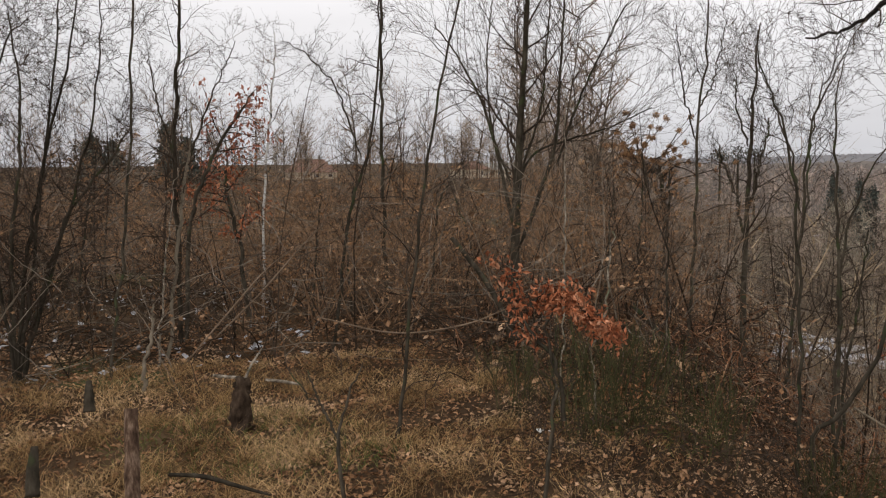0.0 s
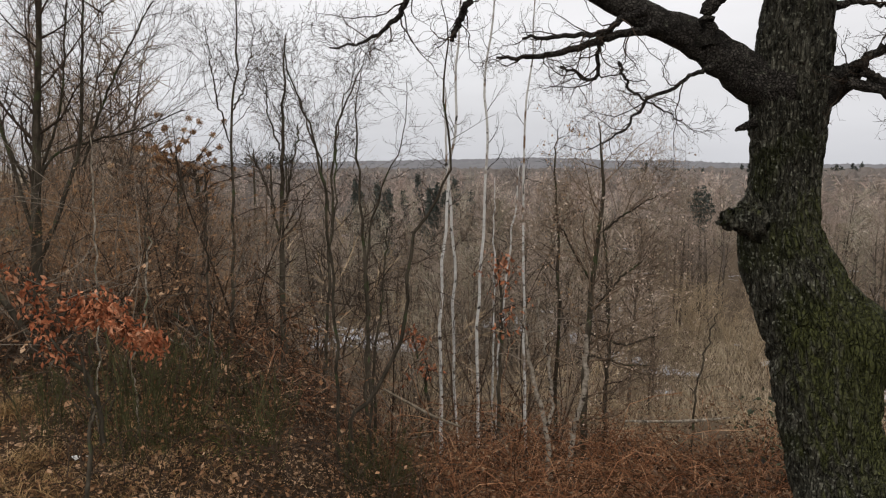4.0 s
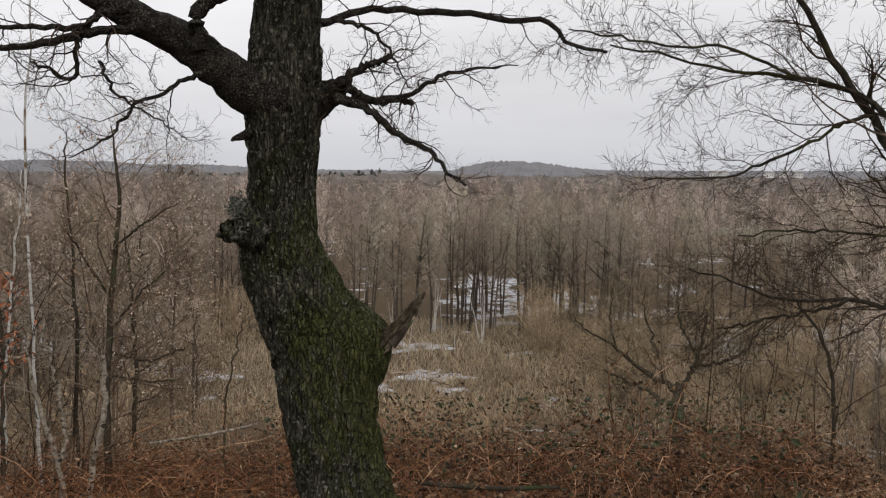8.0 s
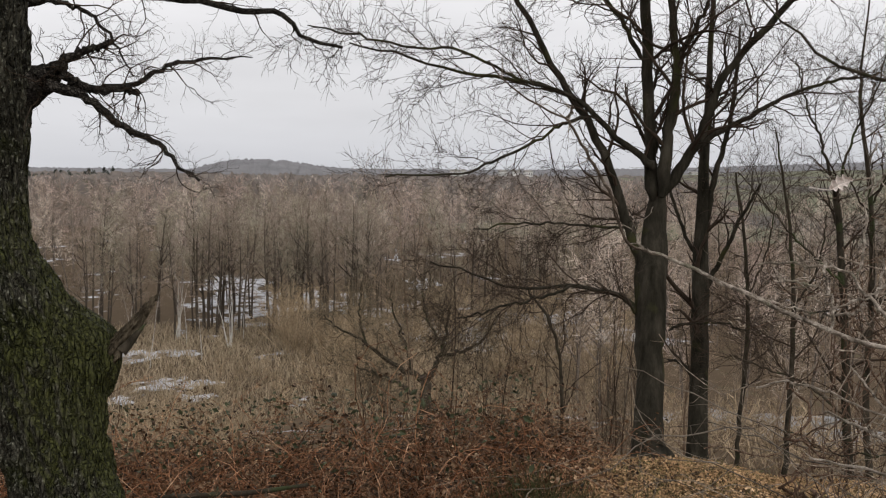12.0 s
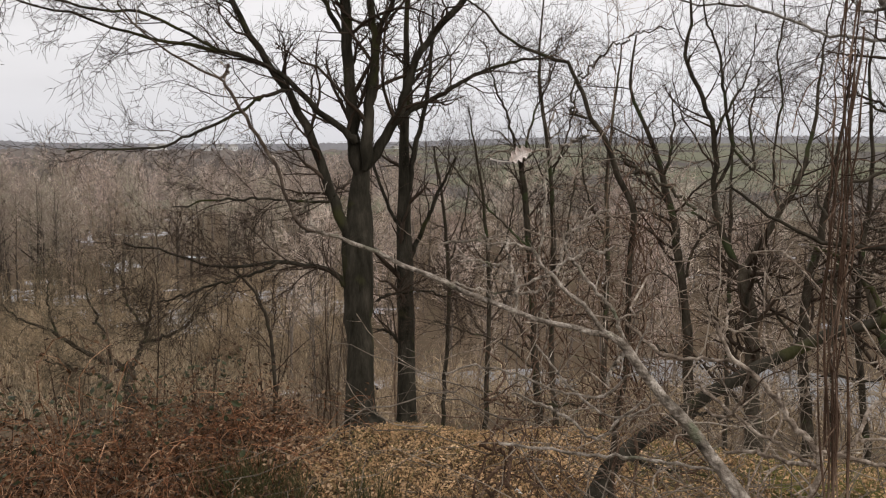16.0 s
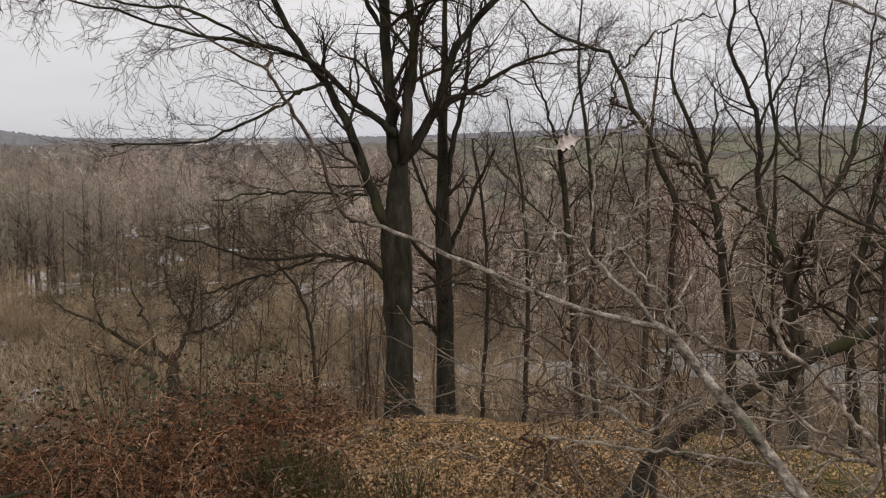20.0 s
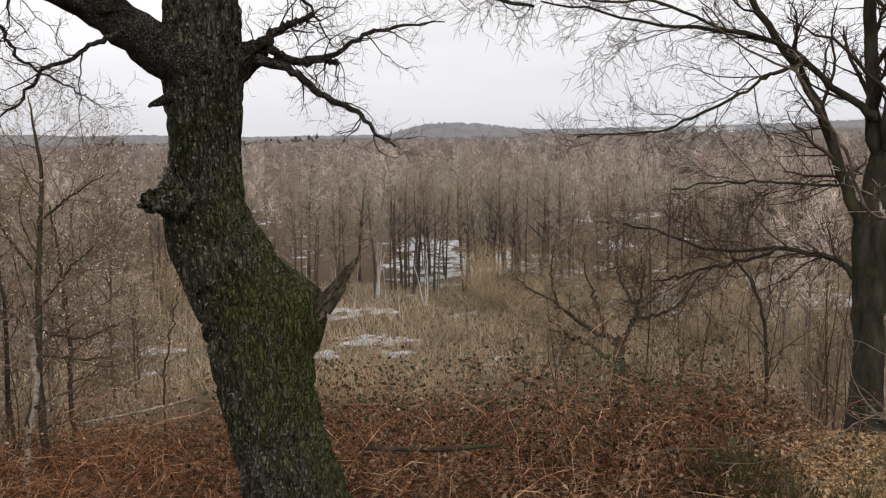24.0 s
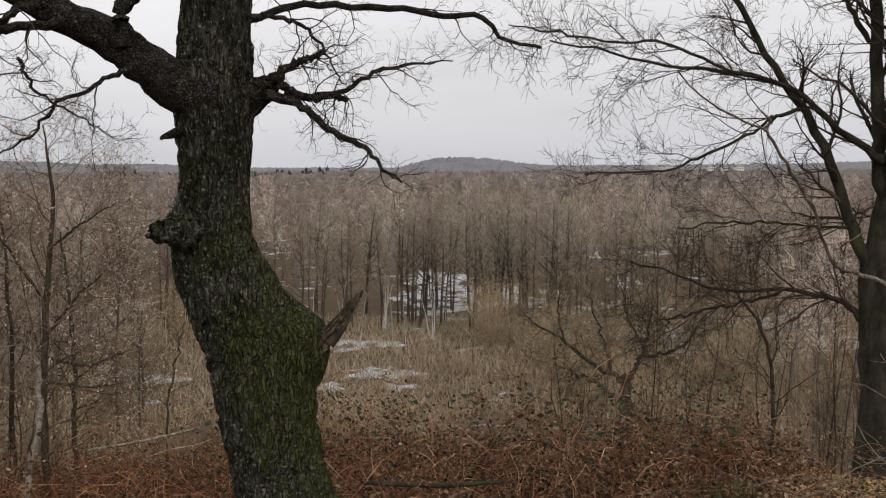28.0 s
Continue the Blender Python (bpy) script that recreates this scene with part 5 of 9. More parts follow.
def ball_tree(bearing, distance, up, wide=1.9, tall_=2.3, n=3000):
    """An evergreen with a round crown of dense clumps."""
    at = on_ground(bearing, distance)
    tree = thing("evergreen_tree", "dark round-crowned evergreen among bare trees", "tree", at)
    p = np.array([[[0, 0, -0.5], [0.1, 0, up * 0.5], [0, 0, up]]]) + np.array(at)
    v, f = tubes(p, np.array([[0.25, 0.2, 0.1]]), 7)
    part("trunk", v, f, dark_bark, tree)
    d = unit(rng.normal(size=(n, 3))) * (rng.random((n, 1)) ** 0.4)
    c = np.array(at) + np.array([0, 0, up]) + d * np.array([wide, wide, tall_]) * (1 + 0.25 * np.sin(d[:, :1] * 9) * np.cos(d[:, 2:] * 7))
    v, f = leaf_cloud(c, 0.3)
    part("crown", v, f, needle_haze, tree, smooth=False)


ball_tree(18.7, 112, 13.4, 1.5, 2.6, 1500)
single_trees("valley_tree", "tall bare dark-trunked tree in the snowy valley wood", "tree", "trees of the valley wood", slim[:2], scatter(9, 17.3, 20.2, 100, 111), 0.68 + 0.2 * rng.random(9), far_wood, umber_twig)
for b in np.linspace(-4.6, 3.2, 12):
    conifer(on_ground(b + rng.normal() * 0.25, 148 + 16 * rng.random()), 13.6 + 4.0 * rng.random(), 1.8, 12, 12, 0.40)
for b, w_, t_ in ((-11.0, 1.3, 1.0), (-9.9, 1.8, 1.4), (-8.9, 1.5, 0.9)):
    ball_tree(b, 120, 2.6 - float(on_ground(b, 120).z), w_, t_, 240)


def box(x0, x1, y0, y1, z0, z1):
    v = np.array([(x, y, z) for z in (z0, z1) for x, y in ((x0, y0), (x1, y0), (x1, y1), (x0, y1))], float)
    f = np.array([(0, 3, 2, 1), (4, 5, 6, 7), (0, 1, 5, 4), (1, 2, 6, 5), (2, 3, 7, 6), (3, 0, 4, 7)])
    return v, f


def house(label, bearing, distance, width, depth, wall_h, roof_h, wall_mat, roof_mat, windows=3, turn=0.0, hip=0.0):
    at = on_ground(bearing, distance)
    a = radians(-bearing + turn)
    m = np.array([[math.cos(a), -math.sin(a), 0], [math.sin(a), math.cos(a), 0], [0, 0, 1]])
    ob = thing("house", label, "house", at)

    def put(name, vf, mat, parent=ob):
        v, f = vf
        return part(name, v @ m.T + np.array(at), f, mat, parent, smooth=False)

    w, d = width / 2, depth / 2
    put("wall", box(-w, w, -d, d, -1, wall_h), wall_mat)
    o, h = 0.5, hip * w
    v = np.array([(-w - o, -d - o, wall_h), (w + o, -d - o, wall_h), (w + o, d + o, wall_h), (-w - o, d + o, wall_h), (-w - o + h, 0, wall_h + roof_h), (w + o - h, 0, wall_h + roof_h)], float)
    put("roof", (v, np.array([(0, 1, 5, 4), (2, 3, 4, 5), (1, 2, 5, 5), (3, 0, 4, 4), (0, 3, 2, 1)])), roof_mat)
    put("chimney", box(w * 0.3, w * 0.3 + 0.6, -0.3, 0.3, wall_h + roof_h * 0.5, wall_h + roof_h + 0.9), concrete)
    for i in range(windows):
        x = -w + (i + 0.5) * width / windows
        win = put("window", box(x - 0.55, x + 0.55, -d - 0.06, -d + 0.02, wall_h * 0.3, wall_h * 0.8), white_paint)
        put("pane", box(x - 0.45, x + 0.45, -d - 0.09, -d - 0.065, wall_h * 0.34, wall_h * 0.76), dark_glass, win)
    return ob


house("long low house with a weathered red tiled roof", -38.0, 205, 12, 9, 1.7, 3.2, plaster, roof_tile, 4, 0, 0.6)
house("cream-walled house with a red tiled roof", -27.3, 185, 5.0, 7, 1.9, 1.9, plaster, roof_tile, 2, 65)
house("low grey house with a dark roof", -25.4, 195, 6, 7, 1.8, 1.6, plaster, concrete, 3, 10)
for b, d in ((50.2, 930), (50.8, 955), (53.5, 930), (54.4, 950), (55.2, 925), (66.0, 900)):
    h_ = house("small white house at the edge of the far fields", b, d, 8, 7, 3.6, 2.4, white_paint, concrete, 3, float(rng.random() * 40))
    h_.location.z += 15.5


# ---------------------------------------------------------------- saplings and trees of the hilltop wood
def sapling(label, limbs, bark=None, twig=None, name="sapling", **more):
    opts = dict(levels=((16, 0.75, 8), (7, 0.33, 5), (3, 0.13, 3)), angle=44, rise=0.05, wiggle=0.25, trunk_sides=9, trunk_span=(0.22, 1.0), low=0.0022, wobble=0.012)
    opts.update(more)
    limbs = [[(x, y, z, r * 0.6) for x, y, z, r in l] for l in limbs]
    return bare_tree(name, label, limbs, bark or dark_bark, twig or twig_bark, **opts)


for l in (
    [(-7.12, 4.48, 0.08, 0.0343), (-7.17, 4.61, 0.78, 0.0314), (-7.15, 4.73, 1.39, 0.0257), (-7.04, 4.89, 2.15, 0.0200), (-6.86, 5.02, 2.91, 0.0143), (-6.72, 5.01, 3.59, 0.0086)],
    [(-6.98, 4.33, 0.13, 0.0307), (-7.08, 4.40, 0.91, 0.0279), (-7.08, 4.50, 1.65, 0.0223), (-7.02, 4.54, 2.38, 0.0167), (-6.98, 4.46, 3.14, 0.0112)],
    [(-7.24, 4.64, 0.03, 0.0351), (-7.21, 4.91, 0.84, 0.0292), (-7.12, 5.12, 1.42, 0.0234), (-6.89, 5.41, 1.89, 0.0175), (-6.74, 5.57, 2.22, 0.0088)],
    [(-7.11, 4.50, 0.08, 0.0286), (-7.14, 4.70, 1.03, 0.0257), (-7.10, 4.82, 2.05, 0.0200), (-6.97, 4.87, 2.90, 0.0143), (-6.83, 4.87, 3.57, 0.0086)],
    [(-6.91, 4.26, 0.15, 0.0276), (-7.07, 4.27, 1.07, 0.0248), (-7.11, 4.26, 2.04, 0.0193), (-6.93, 4.41, 2.89, 0.0138), (-6.77, 4.57, 3.13, 0.0083)],
    [(-7.17, 4.57, 0.06, 0.0289), (-7.09, 4.95, 1.11, 0.0231), (-6.93, 5.20, 2.05, 0.0173), (-6.79, 5.26, 2.93, 0.0116), (-6.73, 5.19, 3.52, 0.0058)],
):
    sapling("dark bare stem of a many-stemmed hazel clump", [l], name="hazel_tree", group="stems of the hazel clump", levels=((26, 0.8, 8), (9, 0.36, 5), (4, 0.14, 3)), angle=50, wiggle=0.30, low=0.0027)
bare_tree("sapling", "small dark forked sapling standing in the grass", [
    [(-2.617, 3.203, 0.045, 0.0127), (-2.637, 3.207, 0.157, 0.0113), (-2.658, 3.211, 0.283, 0.0099), (-2.666, 3.222, 0.410, 0.0099), (-2.660, 3.237, 0.522, 0.0071), (-2.633, 3.260, 0.620, 0.0056), (-2.623, 3.272, 0.690, 0.0056), (-2.590, 3.294, 0.747, 0.0042), (-2.564, 3.312, 0.808, 0.0028)],
    [(-2.664, 3.219, 0.382, 0.0071), (-2.712, 3.208, 0.480, 0.0071), (-2.754, 3.198, 0.564, 0.0071), (-2.791, 3.189, 0.634, 0.0056), (-2.825, 3.183, 0.719, 0.0042), (-2.841, 3.184, 0.789, 0.0028)],
    [(-2.790, 3.188, 0.620, 0.0056), (-2.848, 3.165, 0.648, 0.0042), (-2.862, 3.162, 0.685, 0.0042), (-2.943, 3.137, 0.789, 0.0028), (-2.958, 3.135, 0.831, 0.0028)],
], dark_bark, twig_bark, levels=((3, 0.14, 4), (1, 0.06, 3)), angle=40, wobble=0.004)
bare_tree("sapling", "thin red-brown sapling with a forked top", [
    [(-1.756, 3.715, 0.060, 0.0116), (-1.748, 3.738, 0.290, 0.0101), (-1.743, 3.756, 0.434, 0.0087), (-1.736, 3.775, 0.578, 0.0072), (-1.703, 3.800, 0.664, 0.0058)],
    [(-1.708, 3.796, 0.649, 0.0043), (-1.744, 3.792, 0.764, 0.0029)], [(-1.708, 3.796, 0.649, 0.0043), (-1.665, 3.821, 0.693, 0.0029), (-1.642, 3.841, 0.779, 0.0029)],
], dark_bark, twig_bark, levels=((4, 0.12, 4), (1, 0.05, 3)), angle=40, wobble=0.004)
sapling("thin straight dark sapling in rough grass", [[(-6.23, 4.69, -0.24, 0.0215), (-6.29, 4.82, 0.30, 0.0215), (-6.31, 4.97, 1.04, 0.0215), (-6.26, 5.07, 2.04, 0.0188), (-6.11, 5.05, 3.24, 0.0161), (-5.95, 4.99, 3.95, 0.0081)]])
sapling("young birch with a pale orange stem", [[(-6.69, 5.80, -0.09, 0.0333), (-6.72, 5.92, 0.52, 0.0302), (-6.72, 6.02, 1.09, 0.0302), (-6.68, 6.09, 1.61, 0.0272), (-6.63, 6.15, 2.06, 0.0181), (-6.57, 6.18, 2.46, 0.0091)]], dead_wood)
sapling("tall dark bare tree behind a pale birch", [[(-7.31, 6.57, -0.29, 0.0504), (-7.45, 6.67, 0.82, 0.0470), (-7.47, 6.72, 1.78, 0.0403), (-7.40, 6.74, 2.72, 0.0336), (-7.29, 6.72, 3.44, 0.0269), (-7.10, 6.65, 4.30, 0.0134)], [(-7.47, 6.72, 1.65, 0.0269), (-7.30, 6.89, 2.22, 0.0202), (-7.07, 7.04, 2.85, 0.0134), (-6.87, 7.16, 3.28, 0.0067)], [(-7.46, 6.73, 1.90, 0.0235), (-7.56, 6.60, 2.40, 0.0168), (-7.56, 6.52, 2.95, 0.0101)]])
sapling("thin pale birch with peeling bark", [[(-7.97, 8.68, -0.59, 0.0323), (-8.04, 8.83, 0.42, 0.0323), (-8.05, 8.92, 1.52, 0.0282), (-7.96, 8.98, 2.53, 0.0242), (-7.86, 8.98, 3.21, 0.0161), (-7.81, 8.97, 3.59, 0.0081)]], birch_bark)
sapling("broken pale stem standing in the grass", [[(-5.72, 4.63, 0.08, 0.0302), (-5.74, 4.68, 0.28, 0.0252), (-5.76, 4.74, 0.56, 0.0202), (-5.76, 4.76, 0.70, 0.0126)]], dead_wood, levels=((2, 0.1, 3), (1, 0.05, 3)))
sapling("thin pale leaning stem in the thicket", [[(-6.40, 5.44, 0.17, 0.0171), (-6.42, 5.54, 0.70, 0.0143), (-6.41, 5.64, 1.35, 0.0114), (-6.37, 5.70, 1.78, 0.0057)]], pale_bark)
sapling("dark crooked sapling with rising twigs", [[(-5.46, 6.86, -0.25, 0.0302), (-5.46, 7.05, 0.57, 0.0272), (-5.43, 7.16, 1.28, 0.0272), (-5.30, 7.28, 1.85, 0.0242), (-5.20, 7.31, 2.46, 0.0212), (-5.10, 7.29, 3.15, 0.0151), (-4.98, 7.19, 3.91, 0.0091)], [(-5.30, 7.28, 1.85, 0.0181), (-5.46, 7.13, 2.47, 0.0151), (-5.58, 7.01, 2.75, 0.0121), (-5.87, 6.74, 3.03, 0.0060)]])
sapling("tall straight dark stem of a bare tree", [[(-6.03, 8.91, -0.45, 0.0444), (-6.14, 9.04, 0.64, 0.0407), (-6.20, 9.08, 1.74, 0.0370), (-6.17, 9.04, 2.82, 0.0333), (-6.10, 8.91, 3.85, 0.0296), (-5.98, 8.72, 4.82, 0.0185)]])
sapling("slender leaning sapling in the grass", [[(-3.24, 4.54, -0.39, 0.0282), (-3.25, 4.66, -0.10, 0.0262), (-3.27, 4.81, 0.38, 0.0222), (-3.27, 4.97, 1.17, 0.0181), (-3.23, 5.04, 1.77, 0.0161), (-3.14, 5.06, 2.36, 0.0141), (-3.00, 5.04, 2.92, 0.0101), (-2.90, 5.01, 3.28, 0.0060)]])
bare_tree("alder_tree", "many-stemmed bare dark tree with fanning crown", [
    [(-4.23, 8.74, -1.17, 0.0754), (-4.32, 8.95, -0.30, 0.0651), (-4.34, 9.11, 0.71, 0.0548), (-4.34, 9.18, 1.73, 0.0480), (-4.30, 9.18, 2.40, 0.0377), (-4.24, 9.14, 3.05, 0.0308), (-4.18, 9.06, 3.68, 0.0274), (-4.09, 8.87, 4.57, 0.0137)],
    [(-4.34, 9.14, 0.91, 0.0254), (-4.56, 9.08, 1.87, 0.0192), (-4.73, 8.97, 2.54, 0.0147), (-4.97, 8.78, 3.10, 0.0106), (-5.15, 8.63, 3.45, 0.0069)],
    [(-4.23, 8.96, 0.80, 0.0292), (-3.99, 9.11, 1.53, 0.0229), (-3.84, 9.17, 2.12, 0.0188), (-3.78, 9.13, 2.89, 0.0144), (-3.71, 9.04, 3.63, 0.0104), (-3.64, 8.90, 4.33, 0.0067)],
    [(-3.84, 9.17, 1.79, 0.0168), (-3.68, 9.22, 2.31, 0.0144), (-3.49, 9.25, 2.76, 0.0124), (-3.24, 9.28, 3.25, 0.0084), (-3.05, 9.28, 3.60, 0.0067)],
    [(-4.37, 9.39, 1.73, 0.0175), (-4.17, 9.45, 2.41, 0.0129), (-4.08, 9.41, 3.20, 0.0108), (-3.97, 9.31, 3.96, 0.0070)],
    [(-4.32, 9.07, 1.33, 0.0170), (-4.18, 9.14, 1.86, 0.0146), (-3.78, 9.30, 2.06, 0.0126), (-3.29, 9.47, 2.21, 0.0085), (-2.86, 9.58, 2.43, 0.0068)],
    [(-4.45, 9.24, 1.52, 0.0149), (-4.66, 9.13, 2.21, 0.0128), (-4.69, 9.04, 3.08, 0.0087), (-4.58, 8.98, 3.71, 0.0069)],
    [(-3.89, 8.21, -1.17, 0.0387), (-3.97, 8.32, -0.72, 0.0323), (-4.04, 8.43, -0.17, 0.0258)],
], dark_bark, twig_bark, levels=((15, 1.3, 7), (8, 0.6, 4), (4, 0.25, 3)), angle=34, rise=0.06, wiggle=0.15, trunk_span=(0.35, 1.0))
sapling("pale twisting dead stem in the thicket", [[(-2.12, 5.47, 0.01, 0.0125), (-2.13, 5.52, 0.19, 0.0125), (-2.17, 5.58, 0.44, 0.0125), (-2.13, 5.66, 0.78, 0.0125), (-2.12, 5.71, 1.10, 0.0104), (-2.12, 5.74, 1.39, 0.0083)]], pale_bark, levels=((3, 0.12, 3), (1, 0.06, 3)))
sapling("thin pale climbing stem in the thicket", [[(-2.37, 5.47, 0.33, 0.0104), (-2.40, 5.55, 0.69, 0.0104), (-2.41, 5.62, 1.22, 0.0104), (-2.41, 5.65, 1.76, 0.0083), (-2.40, 5.64, 2.24, 0.0042)]], pale_bark, levels=((4, 0.2, 4), (2, 0.1, 3)))
sapling("thin dark young stem in the grass", [[(-2.13, 4.72, -0.21, 0.0169), (-2.15, 4.82, 0.09, 0.0151), (-2.17, 4.92, 0.44, 0.0113), (-2.18, 5.00, 0.80, 0.0056)]], levels=((6, 0.4, 5), (3, 0.15, 3)))
sapling("thin dark young stem in the grass", [[(-2.35, 6.00, -0.78, 0.0165), (-2.43, 6.14, -0.33, 0.0141), (-2.59, 6.18, -0.03, 0.0094)]], levels=((6, 0.4, 5), (3, 0.15, 3)))
sapling("slim dark sapling with upright forks", [[(-2.19, 8.36, -1.40, 0.0375), (-2.19, 8.51, -0.97, 0.0344), (-2.20, 8.75, -0.06, 0.0313), (-2.20, 8.92, 1.12, 0.0281), (-2.19, 8.93, 2.31, 0.0219), (-2.12, 8.87, 3.11, 0.0156), (-2.08, 8.73, 3.86, 0.0094)], [(-2.19, 8.94, 2.02, 0.0156), (-2.37, 8.87, 2.61, 0.0125), (-2.45, 8.79, 3.12, 0.0063)], [(-2.17, 8.93, 2.31, 0.0156), (-1.99, 8.94, 2.76, 0.0125), (-1.88, 8.90, 3.20, 0.0063)]])
sapling("dark bare tree with rising limbs", [[(-1.68, 9.01, -0.67, 0.0581), (-1.70, 9.15, -0.09, 0.0548), (-1.73, 9.28, 0.81, 0.0484), (-1.73, 9.33, 1.53, 0.0387), (-1.72, 9.33, 2.19, 0.0290), (-1.71, 9.30, 2.72, 0.0194), (-1.68, 9.24, 3.23, 0.0097)], [(-1.73, 9.30, 0.99, 0.0258), (-1.91, 9.30, 1.53, 0.0194), (-2.06, 9.28, 1.96, 0.0129)], [(-1.73, 9.32, 1.23, 0.0258), (-1.61, 9.36, 1.71, 0.0194), (-1.54, 9.36, 2.19, 0.0129)], [(-1.73, 9.34, 1.95, 0.0194), (-1.87, 9.29, 2.43, 0.0129), (-1.93, 9.25, 2.79, 0.0065)]])
sapling("slender grey sapling with spreading top", [[(-0.82, 6.20, -0.57, 0.0251), (-0.83, 6.34, -0.15, 0.0229), (-0.85, 6.50, 0.49, 0.0206), (-0.91, 6.59, 1.15, 0.0183), (-0.99, 6.61, 1.82, 0.0160), (-1.11, 6.59, 2.24, 0.0114), (-1.21, 6.55, 2.53, 0.0091), (-1.23, 6.51, 2.78, 0.0046)], [(-0.91, 6.59, 1.15, 0.0137), (-0.88, 6.63, 1.74, 0.0114), (-0.84, 6.62, 2.19, 0.0091), (-0.74, 6.61, 2.47, 0.0069), (-0.70, 6.58, 2.70, 0.0046)]])
sapling("thin dark sapling at the wood's edge", [[(-0.69, 7.79, -0.24, 0.0276), (-0.69, 7.93, 0.44, 0.0248), (-0.71, 8.01, 1.08, 0.0220), (-0.76, 8.04, 1.77, 0.0193), (-0.79, 8.02, 2.31, 0.0110), (-0.72, 7.99, 2.74, 0.0055)]])
sapling("slim sapling curving up from the slope", [[(-0.74, 6.24, -0.22, 0.0311), (-0.60, 6.31, -0.02, 0.0288), (-0.40, 6.41, 0.29, 0.0266), (-0.29, 6.49, 0.67, 0.0244), (-0.25, 6.56, 1.15, 0.0222), (-0.03, 6.59, 1.53, 0.0177), (0.05, 6.60, 1.84, 0.0155), (-0.01, 6.58, 2.36, 0.0133), (0.02, 6.53, 2.75, 0.0089), (-0.02, 6.45, 3.20, 0.0044)]], levels=((8, 0.5, 5), (4, 0.25, 4)))
sapling("thin dark stem among the brambles", [[(-0.67, 7.60, -0.35, 0.0242), (-0.71, 7.77, 0.37, 0.0215), (-0.70, 7.86, 1.01, 0.0188), (-0.59, 7.90, 1.60, 0.0134), (-0.38, 7.91, 2.07, 0.0081), (-0.36, 7.87, 2.59, 0.0054)]])
sapling("thin dark stem among the brambles", [[(-1.18, 8.56, -0.51, 0.0272), (-1.16, 8.74, 0.31, 0.0272), (-1.14, 8.84, 1.15, 0.0242), (-1.09, 8.87, 2.05, 0.0181), (-0.87, 8.85, 2.64, 0.0121), (-0.70, 8.82, 2.98, 0.0060)], [(-1.13, 8.85, 1.27, 0.0181), (-1.29, 8.85, 1.99, 0.0151), (-1.47, 8.80, 2.46, 0.0091), (-1.61, 8.74, 2.87, 0.0060)]])
sapling("thin dark sapling at the wood's edge", [[(-2.08, 7.24, -0.82, 0.0242), (-2.08, 7.47, -0.08, 0.0215), (-2.12, 7.61, 0.70, 0.0161), (-2.15, 7.65, 1.12, 0.0081)]])
for l in ([(-5.02, 8.31, -0.51, 0.0269), (-5.15, 8.45, 0.54, 0.0235), (-5.14, 8.54, 1.34, 0.0168), (-4.89, 8.69, 1.81, 0.0101)], [(-6.83, 8.35, -0.42, 0.0259), (-6.89, 8.52, 0.66, 0.0222), (-6.87, 8.60, 1.53, 0.0148)], [(-3.11, 10.13, -0.84, 0.0296), (-3.21, 10.33, 0.28, 0.0259), (-3.20, 10.42, 1.14, 0.0185), (-3.16, 10.45, 1.71, 0.0111)], [(-5.36, 10.37, -0.82, 0.0323), (-5.59, 10.47, 0.28, 0.0282), (-5.71, 10.46, 0.76, 0.0202), (-5.98, 10.37, 1.49, 0.0121)],
          [(-3.31, 9.19, 0.02, 0.0269), (-3.26, 9.32, 0.74, 0.0202), (-3.22, 9.39, 1.52, 0.0134)], [(-3.42, 12.24, -0.49, 0.0349), (-3.35, 12.42, 0.68, 0.0262), (-3.34, 12.47, 1.69, 0.0175)], [(-0.65, 8.62, -0.22, 0.0242), (-0.54, 8.76, 0.53, 0.0181), (-0.50, 8.83, 1.18, 0.0121)], [(-6.48, 8.67, -0.15, 0.0259), (-6.57, 8.77, 0.80, 0.0222), (-6.49, 8.88, 1.53, 0.0148)], [(-9.63, 7.02, -0.13, 0.0323), (-9.65, 7.19, 0.90, 0.0242), (-9.57, 7.35, 1.78, 0.0161)]):
    sapling("thin bare sapling in the thicket", [l], group="saplings in the thicket")

